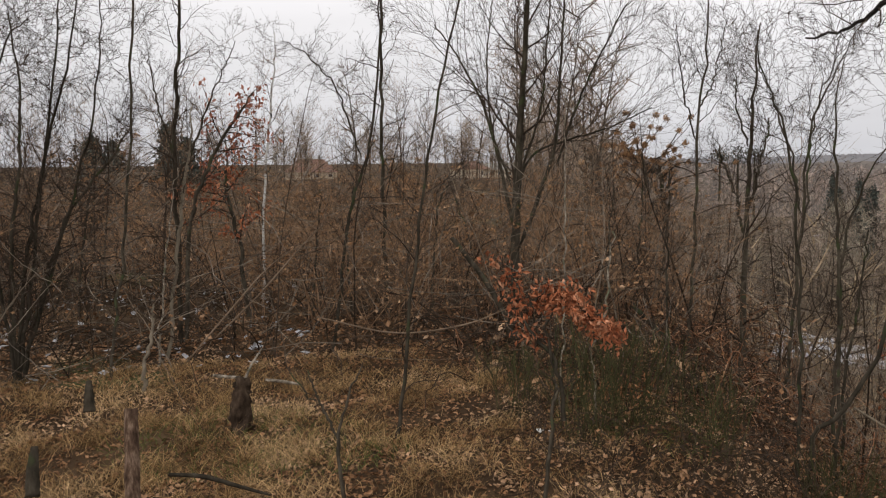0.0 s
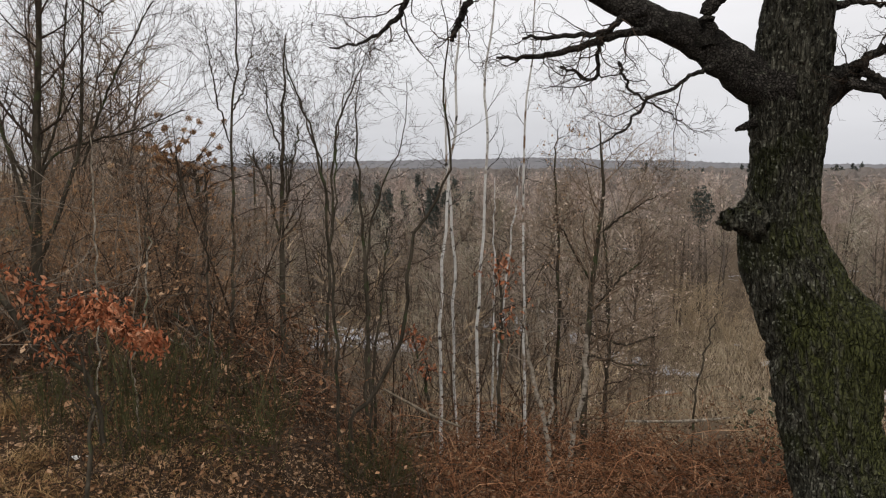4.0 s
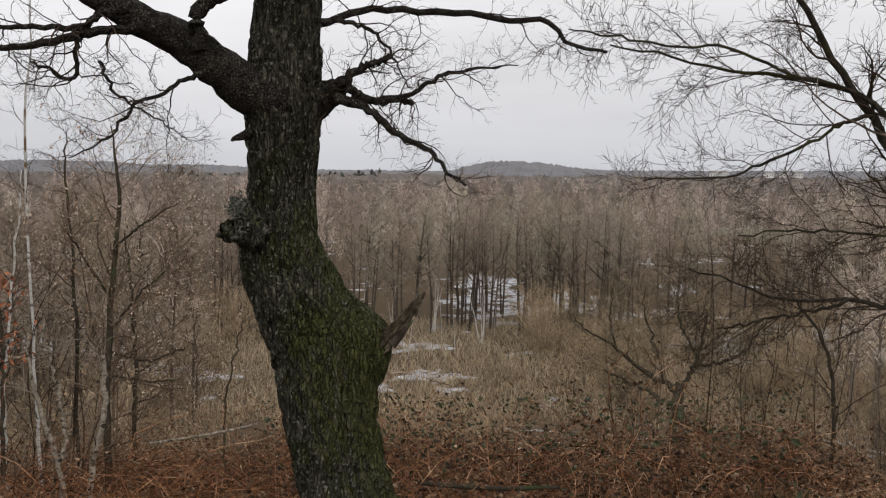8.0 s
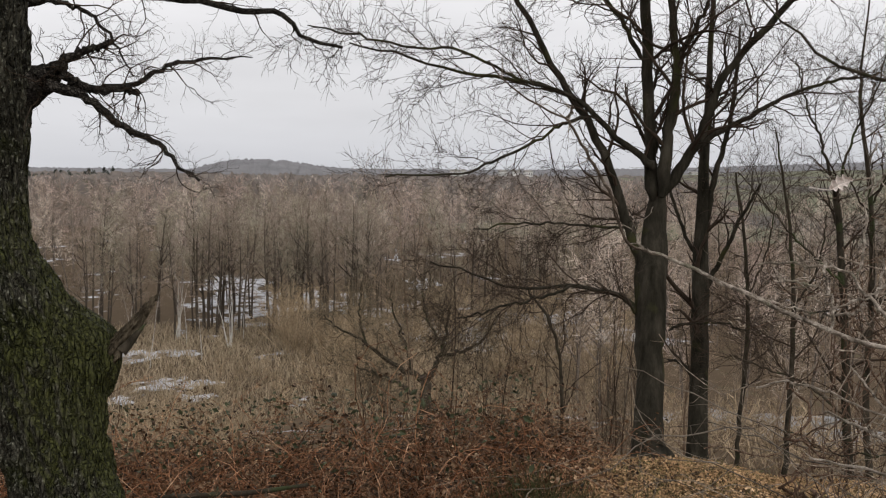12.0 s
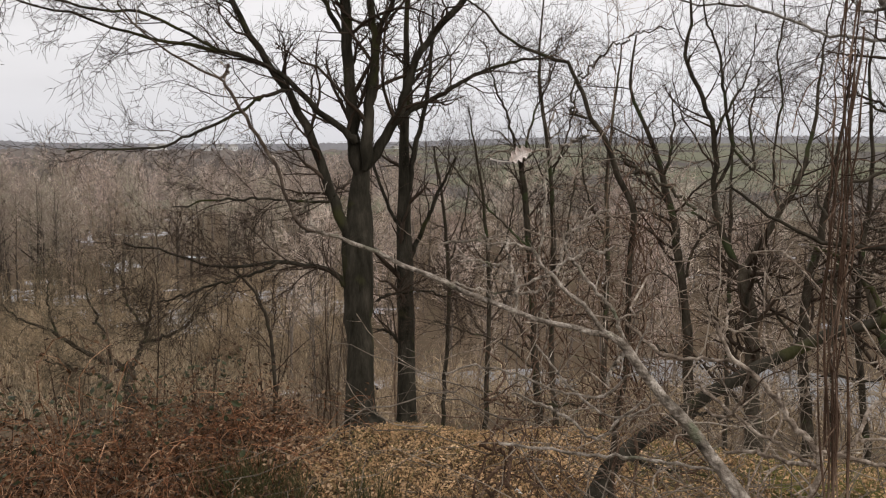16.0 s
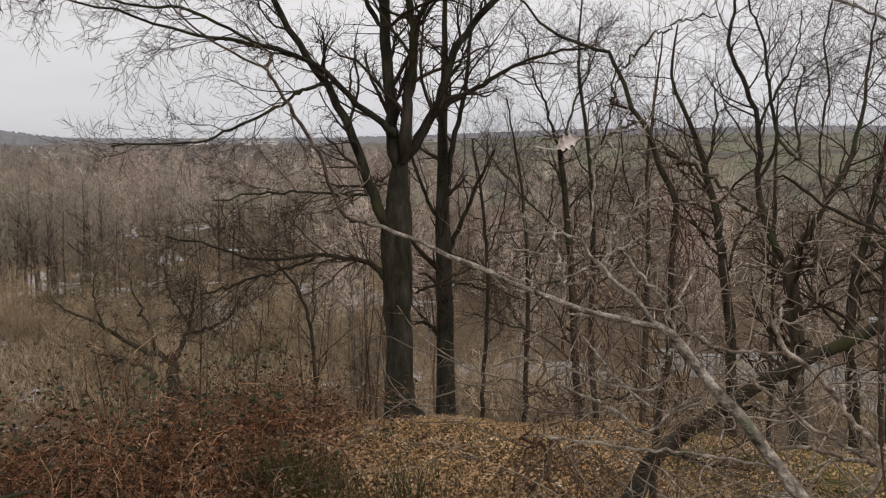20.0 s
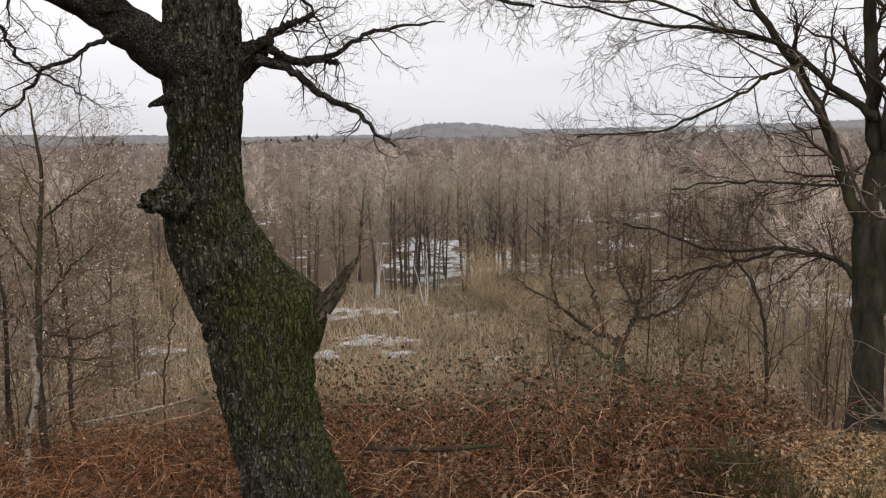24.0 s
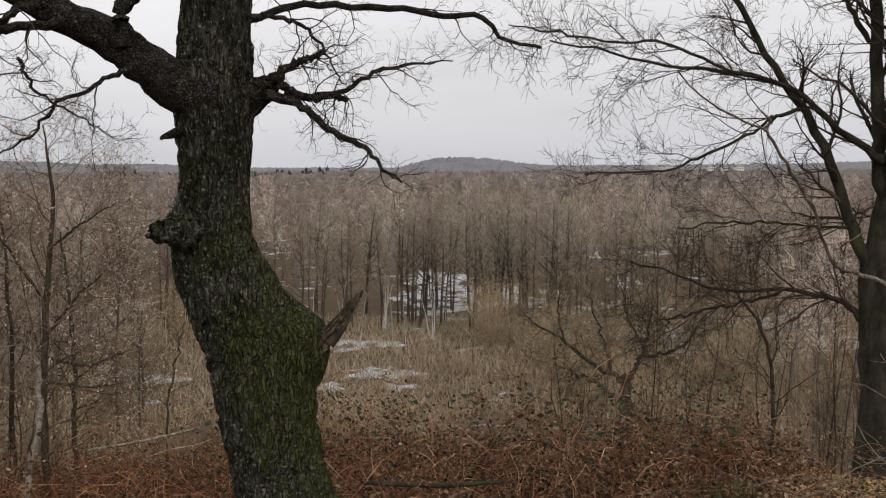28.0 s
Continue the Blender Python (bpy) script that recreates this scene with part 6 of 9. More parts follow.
# birches on the upper slope
for l in (
    [(0.05, 9.43, -1.51, 0.0370), (0.04, 9.59, -1.02, 0.0343), (0.02, 9.82, -0.07, 0.0313), (0.08, 9.98, 1.17, 0.0286), (0.18, 9.99, 2.10, 0.0255), (0.20, 9.92, 3.01, 0.0229), (0.25, 9.78, 3.88, 0.0171), (0.23, 9.41, 5.18, 0.0084)],
    [(0.26, 9.81, -1.64, 0.0297), (0.24, 10.08, -0.73, 0.0297), (0.26, 10.31, 0.48, 0.0297), (0.20, 10.39, 1.46, 0.0266), (0.16, 10.39, 2.17, 0.0210), (0.13, 10.36, 2.74, 0.0119)],
    [(0.50, 9.51, -1.56, 0.0346), (0.49, 9.76, -0.74, 0.0316), (0.50, 9.90, -0.12, 0.0316), (0.57, 10.06, 1.15, 0.0288), (0.63, 10.07, 2.11, 0.0258), (0.60, 10.02, 2.92, 0.0231), (0.70, 9.91, 3.64, 0.0173), (0.69, 9.64, 4.75, 0.0085)],
    [(0.79, 10.46, -1.51, 0.0251), (0.81, 10.69, -0.65, 0.0251), (0.93, 10.87, 0.38, 0.0222), (1.04, 10.93, 1.22, 0.0189), (1.08, 10.95, 1.79, 0.0092)],
    [(1.06, 9.49, -1.77, 0.0350), (1.07, 9.69, -1.18, 0.0319), (1.08, 9.95, -0.17, 0.0260), (1.10, 10.13, 1.46, 0.0233), (1.14, 10.12, 2.44, 0.0206), (1.22, 10.00, 3.38, 0.0144), (1.19, 9.75, 4.55, 0.0058)],
    [(0.84, 11.54, -1.38, 0.0242), (0.87, 11.80, -0.20, 0.0206), (0.86, 11.93, 0.87, 0.0169), (0.85, 11.97, 1.63, 0.0101)],
):
    sapling("slender white-barked birch on the brambly slope", [l], birch_bark, twig_bark, name="birch_tree", group="birches on the slope", levels=((10, 0.6, 6), (4, 0.3, 4), (3, 0.15, 3)), angle=30)
sapling("forked grey young birch among brambles", [[(0.92, 6.94, -0.88, 0.0381), (0.90, 7.08, -0.48, 0.0350), (0.85, 7.20, -0.12, 0.0322), (0.79, 7.27, 0.16, 0.0234), (0.77, 7.35, 0.54, 0.0117)], [(0.91, 7.07, -0.53, 0.0292), (0.95, 7.18, -0.12, 0.0263), (0.90, 7.28, 0.25, 0.0204), (0.82, 7.36, 0.64, 0.0117)]], young_birch, twig_bark, levels=((4, 0.3, 4), (2, 0.15, 3)))
sapling("broken pale young birch trunk", [[(1.18, 7.39, -1.03, 0.0436), (1.26, 7.53, -0.56, 0.0405), (1.33, 7.65, -0.12, 0.0405), (1.38, 7.72, 0.23, 0.0343)]], young_birch, twig_bark, levels=((3, 0.2, 3), (1, 0.1, 3)))
bare_tree("oak_sapling", "young oak with tiers of fine twigs and a few brown leaves", [
    [(1.60, 8.84, -0.61, 0.0350), (1.67, 8.96, -0.03, 0.0325), (1.75, 9.06, 0.69, 0.0275), (1.84, 9.11, 1.49, 0.0200), (1.82, 9.12, 1.97, 0.0125), (1.79, 9.11, 2.27, 0.0050)],
    [(1.70, 9.00, 0.21, 0.0175), (2.01, 8.99, 0.56, 0.0125), (2.26, 8.96, 0.74, 0.0075)], [(1.67, 8.96, -0.03, 0.0175), (2.04, 8.86, -0.16, 0.0125), (2.40, 8.79, -0.05, 0.0075)], [(1.80, 9.09, 1.06, 0.0150), (2.10, 9.04, 1.30, 0.0100), (2.40, 8.98, 1.48, 0.0050)],
    [(1.73, 9.04, 0.45, 0.0150), (1.50, 9.13, 0.88, 0.0125), (1.33, 9.18, 1.19, 0.0075)], [(1.64, 8.91, -0.27, 0.0150), (1.97, 8.83, -0.34, 0.0100), (2.32, 8.74, -0.35, 0.0050)],
], dark_bark, brown_twig, levels=((20, 1.0, 7), (9, 0.48, 4), (4, 0.22, 3)), angle=50, trunk_span=(0.08, 1.0), leaves=(pale_leaf, 2600, 0.026))
sapling("thin dark bare sapling with few leaves", [[(1.58, 10.52, -0.97, 0.0370), (1.65, 10.76, 0.21, 0.0333), (1.66, 10.85, 1.07, 0.0259), (1.63, 10.88, 1.93, 0.0185), (1.67, 10.86, 2.28, 0.0074)]], leaves=(beech_leaf, 160, 0.034))
sapling("dark thin trunk on the slope", [[(2.26, 10.82, -1.34, 0.0464), (2.34, 11.02, -0.47, 0.0425), (2.35, 11.15, 0.27, 0.0309), (2.34, 11.23, 1.03, 0.0155)]])
sapling("thin bare stem above the brambles", [[(2.62, 8.25, -0.63, 0.0181), (2.77, 8.34, -0.12, 0.0151), (2.88, 8.38, 0.23, 0.0091)]], levels=((6, 0.4, 4), (3, 0.2, 3)))

def canes_free(at, length, n=10, wiggle=0.2):
    d = unit(rng.normal(size=(len(at), 3)) * np.array([1, 1, 0.6]))
    out = np.empty((len(at), n, 3))
    out[:, 0] = at
    size = length * (0.4 + rng.random((len(at), 1)))
    for j in range(1, n):
        out[:, j] = out[:, j - 1] + d * size / (n - 1)
        d = unit(d + rng.normal(size=d.shape) * wiggle)
    return out


shoot_bark = material("shoot_bark", [(0.06, 0.046, 0.034), (0.17, 0.14, 0.108), (0.25, 0.215, 0.17)], 10, shine=0.15, bump=0, island=0.5)


# the many thin stems of the thicket
def stems(name, label, places, tall_, mat, thick):
    m = len(places)
    d = rng.normal(size=(m, 3)) * 0.26
    d[:, 2] = 1
    d = unit(d)
    n = 9
    size = tall_ * (0.45 + 0.75 * rng.random(m))
    out = np.empty((m, n, 3))
    out[:, 0] = places - np.array([0, 0, 0.05])
    for j in range(1, n):
        out[:, j] = out[:, j - 1] + d * (size / (n - 1))[:, None]
        d = unit(d + rng.normal(size=d.shape) * 0.10)
    r = thick * (0.4 + 0.9 * rng.random((m, 1))) * np.linspace(1, 0.25, n)
    ob = stuff(name, label, "thicket", *tubes(out, r, 5), mat, smooth=True)
    a = spawn(out, r, 8, (0.3, 1.0), 38, tall_ * 0.2, 5, 0.2, 0.06, 0.5, rmin=0.0016)
    b = spawn(*a, 3, (0.2, 1.0), 42, tall_ * 0.08, 3, 0.2, 0.04, 0.6, rmin=0.0014)
    part("crown", *join([tubes(*a, 3), ribbons(*b)]), mat, ob, kind="stuff")


stems("dark_stems", "crowd of thin dark stems in the thicket", np.vstack([scatter(80, -64, -8, 8.2, 15), scatter(100, -9, 9, 9, 16)]), 2.9, thicket_dark, 0.011)
stems("pale_stems", "scattered thin pale stems in the thicket", np.vstack([scatter(55, -64, -8, 7.8, 16), scatter(30, -9, 11, 9, 15)]), 2.5, thicket_pale, 0.008)

tangle = np.vstack([scatter(1150, -64, -6, 7.6, 15), scatter(420, -9, 11, 8.0, 15)])
tangle[:, 2] += 0.1 + 1.9 * rng.random(len(tangle)) ** 1.4
c = canes_free(tangle, 1.5, 7, 0.16)
cr = 0.0042 * (0.4 + 1.1 * rng.random((len(c), 1))) * np.linspace(1, 0.35, 7)
ob = stuff("brush_tangle", "criss-cross tangle of bare brushwood twigs", "thicket", *tubes(c, cr, 3), shoot_bark)
part("side_shoot", *ribbons(*spawn(c, cr, 4, (0.1, 1.0), 45, 0.35, 4, 0.2, 0.02, 0.6)), shoot_bark, ob, kind="stuff")

# rust-leaved oak shoots
def leafy(label, line, leaf, n, size, spread, name="oak_shoot"):
    p, r = curve(line, 24, 0.01)
    ob = thing(name, label, "shrub", Vector(line[0][:3]))
    part("stem", *tubes(p[None], r[None], 7), dark_bark, ob)
    a = spawn(p[None], r[None], 16, (0.35, 1.0), 55, spread, 5, 0.2, -0.02, 0.5)
    part("crown", *tubes(*a, 3), twig_bark, ob, kind="stuff")
    ends = a[0][:, 1:].reshape(-1, 3)
    part("foliage", *leaf_cloud(ends[rng.integers(0, len(ends), n)] + rng.normal(size=(n, 3)) * 0.035, size, 1.2, 0.0, 0.24), leaf, ob, smooth=False, kind="stuff")
    return ob


leafy("oak shoot with hanging rust-orange leaves", [(-1.89, 4.33, 0.32, 0.0134), (-1.96, 4.38, 0.62, 0.0118), (-2.11, 4.37, 0.81, 0.0084), (-2.21, 4.37, 1.01, 0.0067), (-2.31, 4.35, 1.20, 0.0050)], rust_leaf, 240, 0.038, 0.09)
leafy("oak branch with hanging rust-orange leaves", [(-1.96, 4.38, 0.59, 0.0084), (-2.04, 4.41, 0.88, 0.0084), (-1.94, 4.47, 0.96, 0.0067), (-1.81, 4.49, 0.85, 0.0050), (-1.68, 4.52, 0.77, 0.0034)], rust_leaf, 620, 0.038, 0.11)
leafy("oak branch with hanging rust-orange leaves", [(-2.07, 4.39, 0.81, 0.0067), (-2.13, 4.40, 0.97, 0.0067), (-2.07, 4.43, 1.04, 0.0050), (-1.91, 4.49, 1.01, 0.0034)], rust_leaf, 240, 0.038, 0.09)
leafy("low spray of yellow-brown leaves", [(-2.24, 5.27, 0.19, 0.0081), (-2.11, 5.35, 0.31, 0.0081), (-1.92, 5.39, 0.24, 0.0060), (-1.74, 5.44, 0.23, 0.0040)], brown_leaf, 110, 0.036, 0.14)
leafy("young red oak with dull purple-red leaves", [(-6.94, 6.29, -0.04, 0.0255), (-7.00, 6.46, 1.17, 0.0223), (-6.85, 6.64, 1.83, 0.0192), (-6.66, 6.80, 2.26, 0.0160), (-6.49, 6.94, 2.59, 0.0096)], purple_leaf, 420, 0.055, 0.7, "red_oak")
leafy("young oak holding rust-brown leaves", [(-6.49, 6.78, 0.16, 0.0255), (-6.61, 6.81, 0.90, 0.0223), (-6.69, 6.78, 1.40, 0.0192), (-6.73, 6.76, 1.77, 0.0128)], rust_leaf, 520, 0.052, 0.75, "red_oak")
leafy("young oak with a few rust leaves", [(-0.05, 9.35, -1.48, 0.0235), (-0.09, 9.55, -0.87, 0.0202), (-0.19, 9.64, -0.50, 0.0134), (-0.26, 9.70, -0.24, 0.0101)], rust_leaf, 110, 0.07, 0.4)
leafy("young oak with a few rust leaves", [(0.63, 8.52, -1.01, 0.0212), (0.68, 8.74, -0.20, 0.0181), (0.69, 8.86, 0.41, 0.0121), (0.66, 8.92, 0.82, 0.0091)], rust_leaf, 130, 0.06, 0.55)
leafy("bush of dull orange beech leaves", [(-6.48, 22.90, -1.18, 0.0806), (-6.49, 23.02, 0.08, 0.0726), (-6.63, 23.04, 1.51, 0.0565), (-6.77, 23.01, 2.14, 0.0323)], cling_leaf, 6500, 0.055, 2.6)
leafy("bush of dull orange beech leaves", [(-6.51, 24.98, -0.45, 0.0874), (-6.63, 25.03, 0.73, 0.0786), (-6.81, 25.01, 1.74, 0.0437)], cling_leaf, 4500, 0.055, 2.6)
leafy("bush of dull brown leaves", [(-10.60, 16.79, -0.46, 0.0672), (-10.51, 16.93, 0.34, 0.0605), (-10.41, 17.05, 1.28, 0.0336)], cling_leaf, 1400, 0.06, 2.4)
leafy("bush of dull brown leaves", [(-14.30, 10.89, -0.01, 0.0605), (-14.29, 10.99, 0.66, 0.0544), (-14.26, 11.08, 1.43, 0.0302)], cling_leaf, 1400, 0.06, 2.4)

# stump, post, fallen stems
def log(name, label, category, line, mat, sides=14, rough_=0.05, n=18):
    p, r = curve(line, n)
    v, f = tubes(p[None], r[None], sides)
    v = v + rng.normal(size=v.shape) * np.repeat(r, sides)[:, None] * rough_
    cap0, cap1 = v[:sides].mean(0), v[-sides:].mean(0)
    k = len(v)
    v = np.vstack([v, cap0, cap1])
    last = k - sides
    caps = np.array([(k, (i + 1) % sides, i, i) for i in range(sides)] + [(k + 1, last + i, last + (i + 1) % sides, last + (i + 1) % sides) for i in range(sides)])
    ob = new(name, mesh_of(name, v, np.vstack([f, caps]), mat))
    return tagged(ob, label, category)


stump_wood = material("stump_wood", [(0.018, 0.012, 0.008), (0.05, 0.034, 0.023), (0.11, 0.078, 0.052)], 18, stretch_by=(1, 1, 0.3), bump=0.9)
log("stump", "dark brown broken stump in the grass", "stump", [(-4.25, 4.21, -0.16, 0.100), (-4.27, 4.22, -0.07, 0.082), (-4.30, 4.25, 0.06, 0.070), (-4.31, 4.28, 0.20, 0.064), (-4.31, 4.30, 0.30, 0.050)], stump_wood, rough_=0.16)
log("stump_splinter", "pale splinter still standing on a broken stump", "splinter", [(-4.31, 4.28, 0.22, 0.0130), (-4.29, 4.34, 0.35, 0.0105), (-4.26, 4.39, 0.44, 0.0080), (-4.23, 4.44, 0.52, 0.0030)], pale_bark, 7)
log("stump", "short grey rotten stump among leaves", "stump", [(5.35, 0.10, -0.51, 0.0690), (5.39, 0.10, -0.41, 0.0613), (5.42, 0.11, -0.34, 0.0498), (5.43, 0.12, -0.32, 0.0268)], pale_bark, rough_=0.12)
log("fence_post", "weathered wooden post cut off flat", "post", [(-3.39, 2.53, 0.10, 0.0393), (-3.43, 2.56, 0.22, 0.0378), (-3.48, 2.61, 0.42, 0.0348), (-3.52, 2.65, 0.62, 0.0333)], vine_bark, rough_=0.03)
log("stump", "small dark stump in the grass", "stump", [(-4.25, 2.59, 0.05, 0.0384), (-4.29, 2.63, 0.19, 0.0315), (-4.31, 2.66, 0.30, 0.0175)], dark_bark)
log("stump", "low dark stump in the grass", "stump", [(-4.94, 3.50, 0.18, 0.0375), (-4.96, 3.52, 0.29, 0.0313), (-4.98, 3.54, 0.38, 0.0167)], dark_bark)
log("fallen_branch", "pale fallen branch in the grass", "branch", [(-4.42, 4.66, 0.19, 0.0111), (-4.32, 4.74, 0.17, 0.0133), (-4.22, 4.82, 0.14, 0.0089)], pale_bark, 7)
log("fallen_branch", "pale fallen branch in the grass", "branch", [(-4.85, 4.55, 0.20, 0.0114), (-4.78, 4.62, 0.18, 0.0137), (-4.70, 4.69, 0.17, 0.0091)], pale_bark, 7)
log("fallen_branch", "dark fallen branch in the grass", "branch", [(-3.48, 2.83, 0.23, 0.0095), (-3.35, 2.95, 0.20, 0.0126), (-3.22, 3.05, 0.14, 0.0111), (-3.08, 3.15, 0.08, 0.0063)], dark_bark, 7)
log("fallen_birch", "fallen pale birch stem lying in the brambles", "branch", [(-0.53, 7.31, -0.20, 0.0102), (-0.33, 7.29, -0.31, 0.0128), (-0.08, 7.26, -0.44, 0.0128), (0.18, 7.23, -0.54, 0.0102)], dead_wood, 8)
log("fallen_birch", "thin pale stem lying in red bracken", "branch", [(1.57, 6.99, -0.42, 0.0101), (1.92, 6.90, -0.40, 0.0126), (2.21, 6.83, -0.37, 0.0126), (2.42, 6.77, -0.33, 0.0076)], pale_bark, 7)
log("fallen_branch", "dark dead branch in the brambles", "branch", [(2.39, 4.05, 0.04, 0.0101), (2.64, 3.89, 0.02, 0.0151), (2.82, 3.75, 0.02, 0.0151), (3.05, 3.58, 0.04, 0.0101)], dark_bark, 8)
log("fallen_tree", "dark fallen stem in the brushwood", "branch", [(-2.68, 8.38, 0.32, 0.0242), (-2.21, 8.42, -0.12, 0.0272), (-1.65, 8.44, -0.47, 0.0272), (-1.02, 8.44, -0.78, 0.0212)], dark_bark, 8)
log("fallen_tree", "dark leaning stem in the brushwood", "branch", [(-4.47, 7.74, 1.02, 0.0242), (-4.12, 7.86, 0.54, 0.0302), (-3.87, 7.89, 0.07, 0.0302), (-3.71, 7.81, -0.51, 0.0272)], dark_bark, 8)
for l in ([(-2.55, 7.96, 0.30, 0.0143), (-1.99, 8.00, -0.15, 0.0171), (-1.43, 8.01, -0.48, 0.0171), (-0.98, 8.00, -0.70, 0.0114)], [(-2.19, 7.43, -0.13, 0.0134), (-1.67, 7.50, -0.29, 0.0161), (-1.15, 7.53, -0.45, 0.0134)], [(-1.83, 7.78, 0.13, 0.0138), (-1.50, 7.76, -0.19, 0.0165), (-1.16, 7.66, -0.71, 0.0110)], [(-4.72, 5.69, 0.48, 0.0101), (-4.14, 6.06, 0.32, 0.0126), (-3.62, 6.38, 0.38, 0.0126), (-3.27, 6.58, 0.53, 0.0076)], [(-5.70, 5.45, 0.24, 0.0108), (-5.44, 5.78, 0.62, 0.0134), (-5.15, 6.10, 1.08, 0.0108), (-4.90, 6.32, 1.39, 0.0054)], [(-5.14, 4.57, 0.27, 0.0094), (-4.97, 4.84, 0.61, 0.0118), (-4.73, 5.13, 1.00, 0.0094), (-4.46, 5.38, 1.22, 0.0047)]):
    log("leaning_branch", "thin bare branch leaning through the brushwood", "branch", [(x, y, z, r * 0.65) for x, y, z, r in l], brown_twig, 6)


# ---------------------------------------------------------------- the thicket beside the path
whip_bark = material("whip_bark", [(0.028, 0.02, 0.015), (0.085, 0.063, 0.046), (0.19, 0.155, 0.12)], 90, shine=0.15, bump=0.5, bump_scale=240)
elder_bark = material("elder_bark", [(0.085, 0.067, 0.05), (0.27, 0.23, 0.184), (0.62, 0.55, 0.465)], 110, shine=0.15, bump=0.6, bump_scale=260, spots=[((0.06, 0.05, 0.038), 60, 0.15), ((0.15, 0.15, 0.10), 35, 0.1)])
shoot_wood = material("shoot_wood", [(0.07, 0.052, 0.038), (0.22, 0.172, 0.13), (0.55, 0.475, 0.385)], 90, shine=0.15, bump=0.5, bump_scale=240)
lichen_bark = material("lichen_bark", [(0.10, 0.087, 0.07), (0.21, 0.188, 0.158), (0.38, 0.355, 0.31)], 70, shine=0.1, bump=0.7, bump_scale=180, spots=[((0.42, 0.42, 0.36), 45, 0.08), ((0.06, 0.048, 0.036), 30, 0.12)])
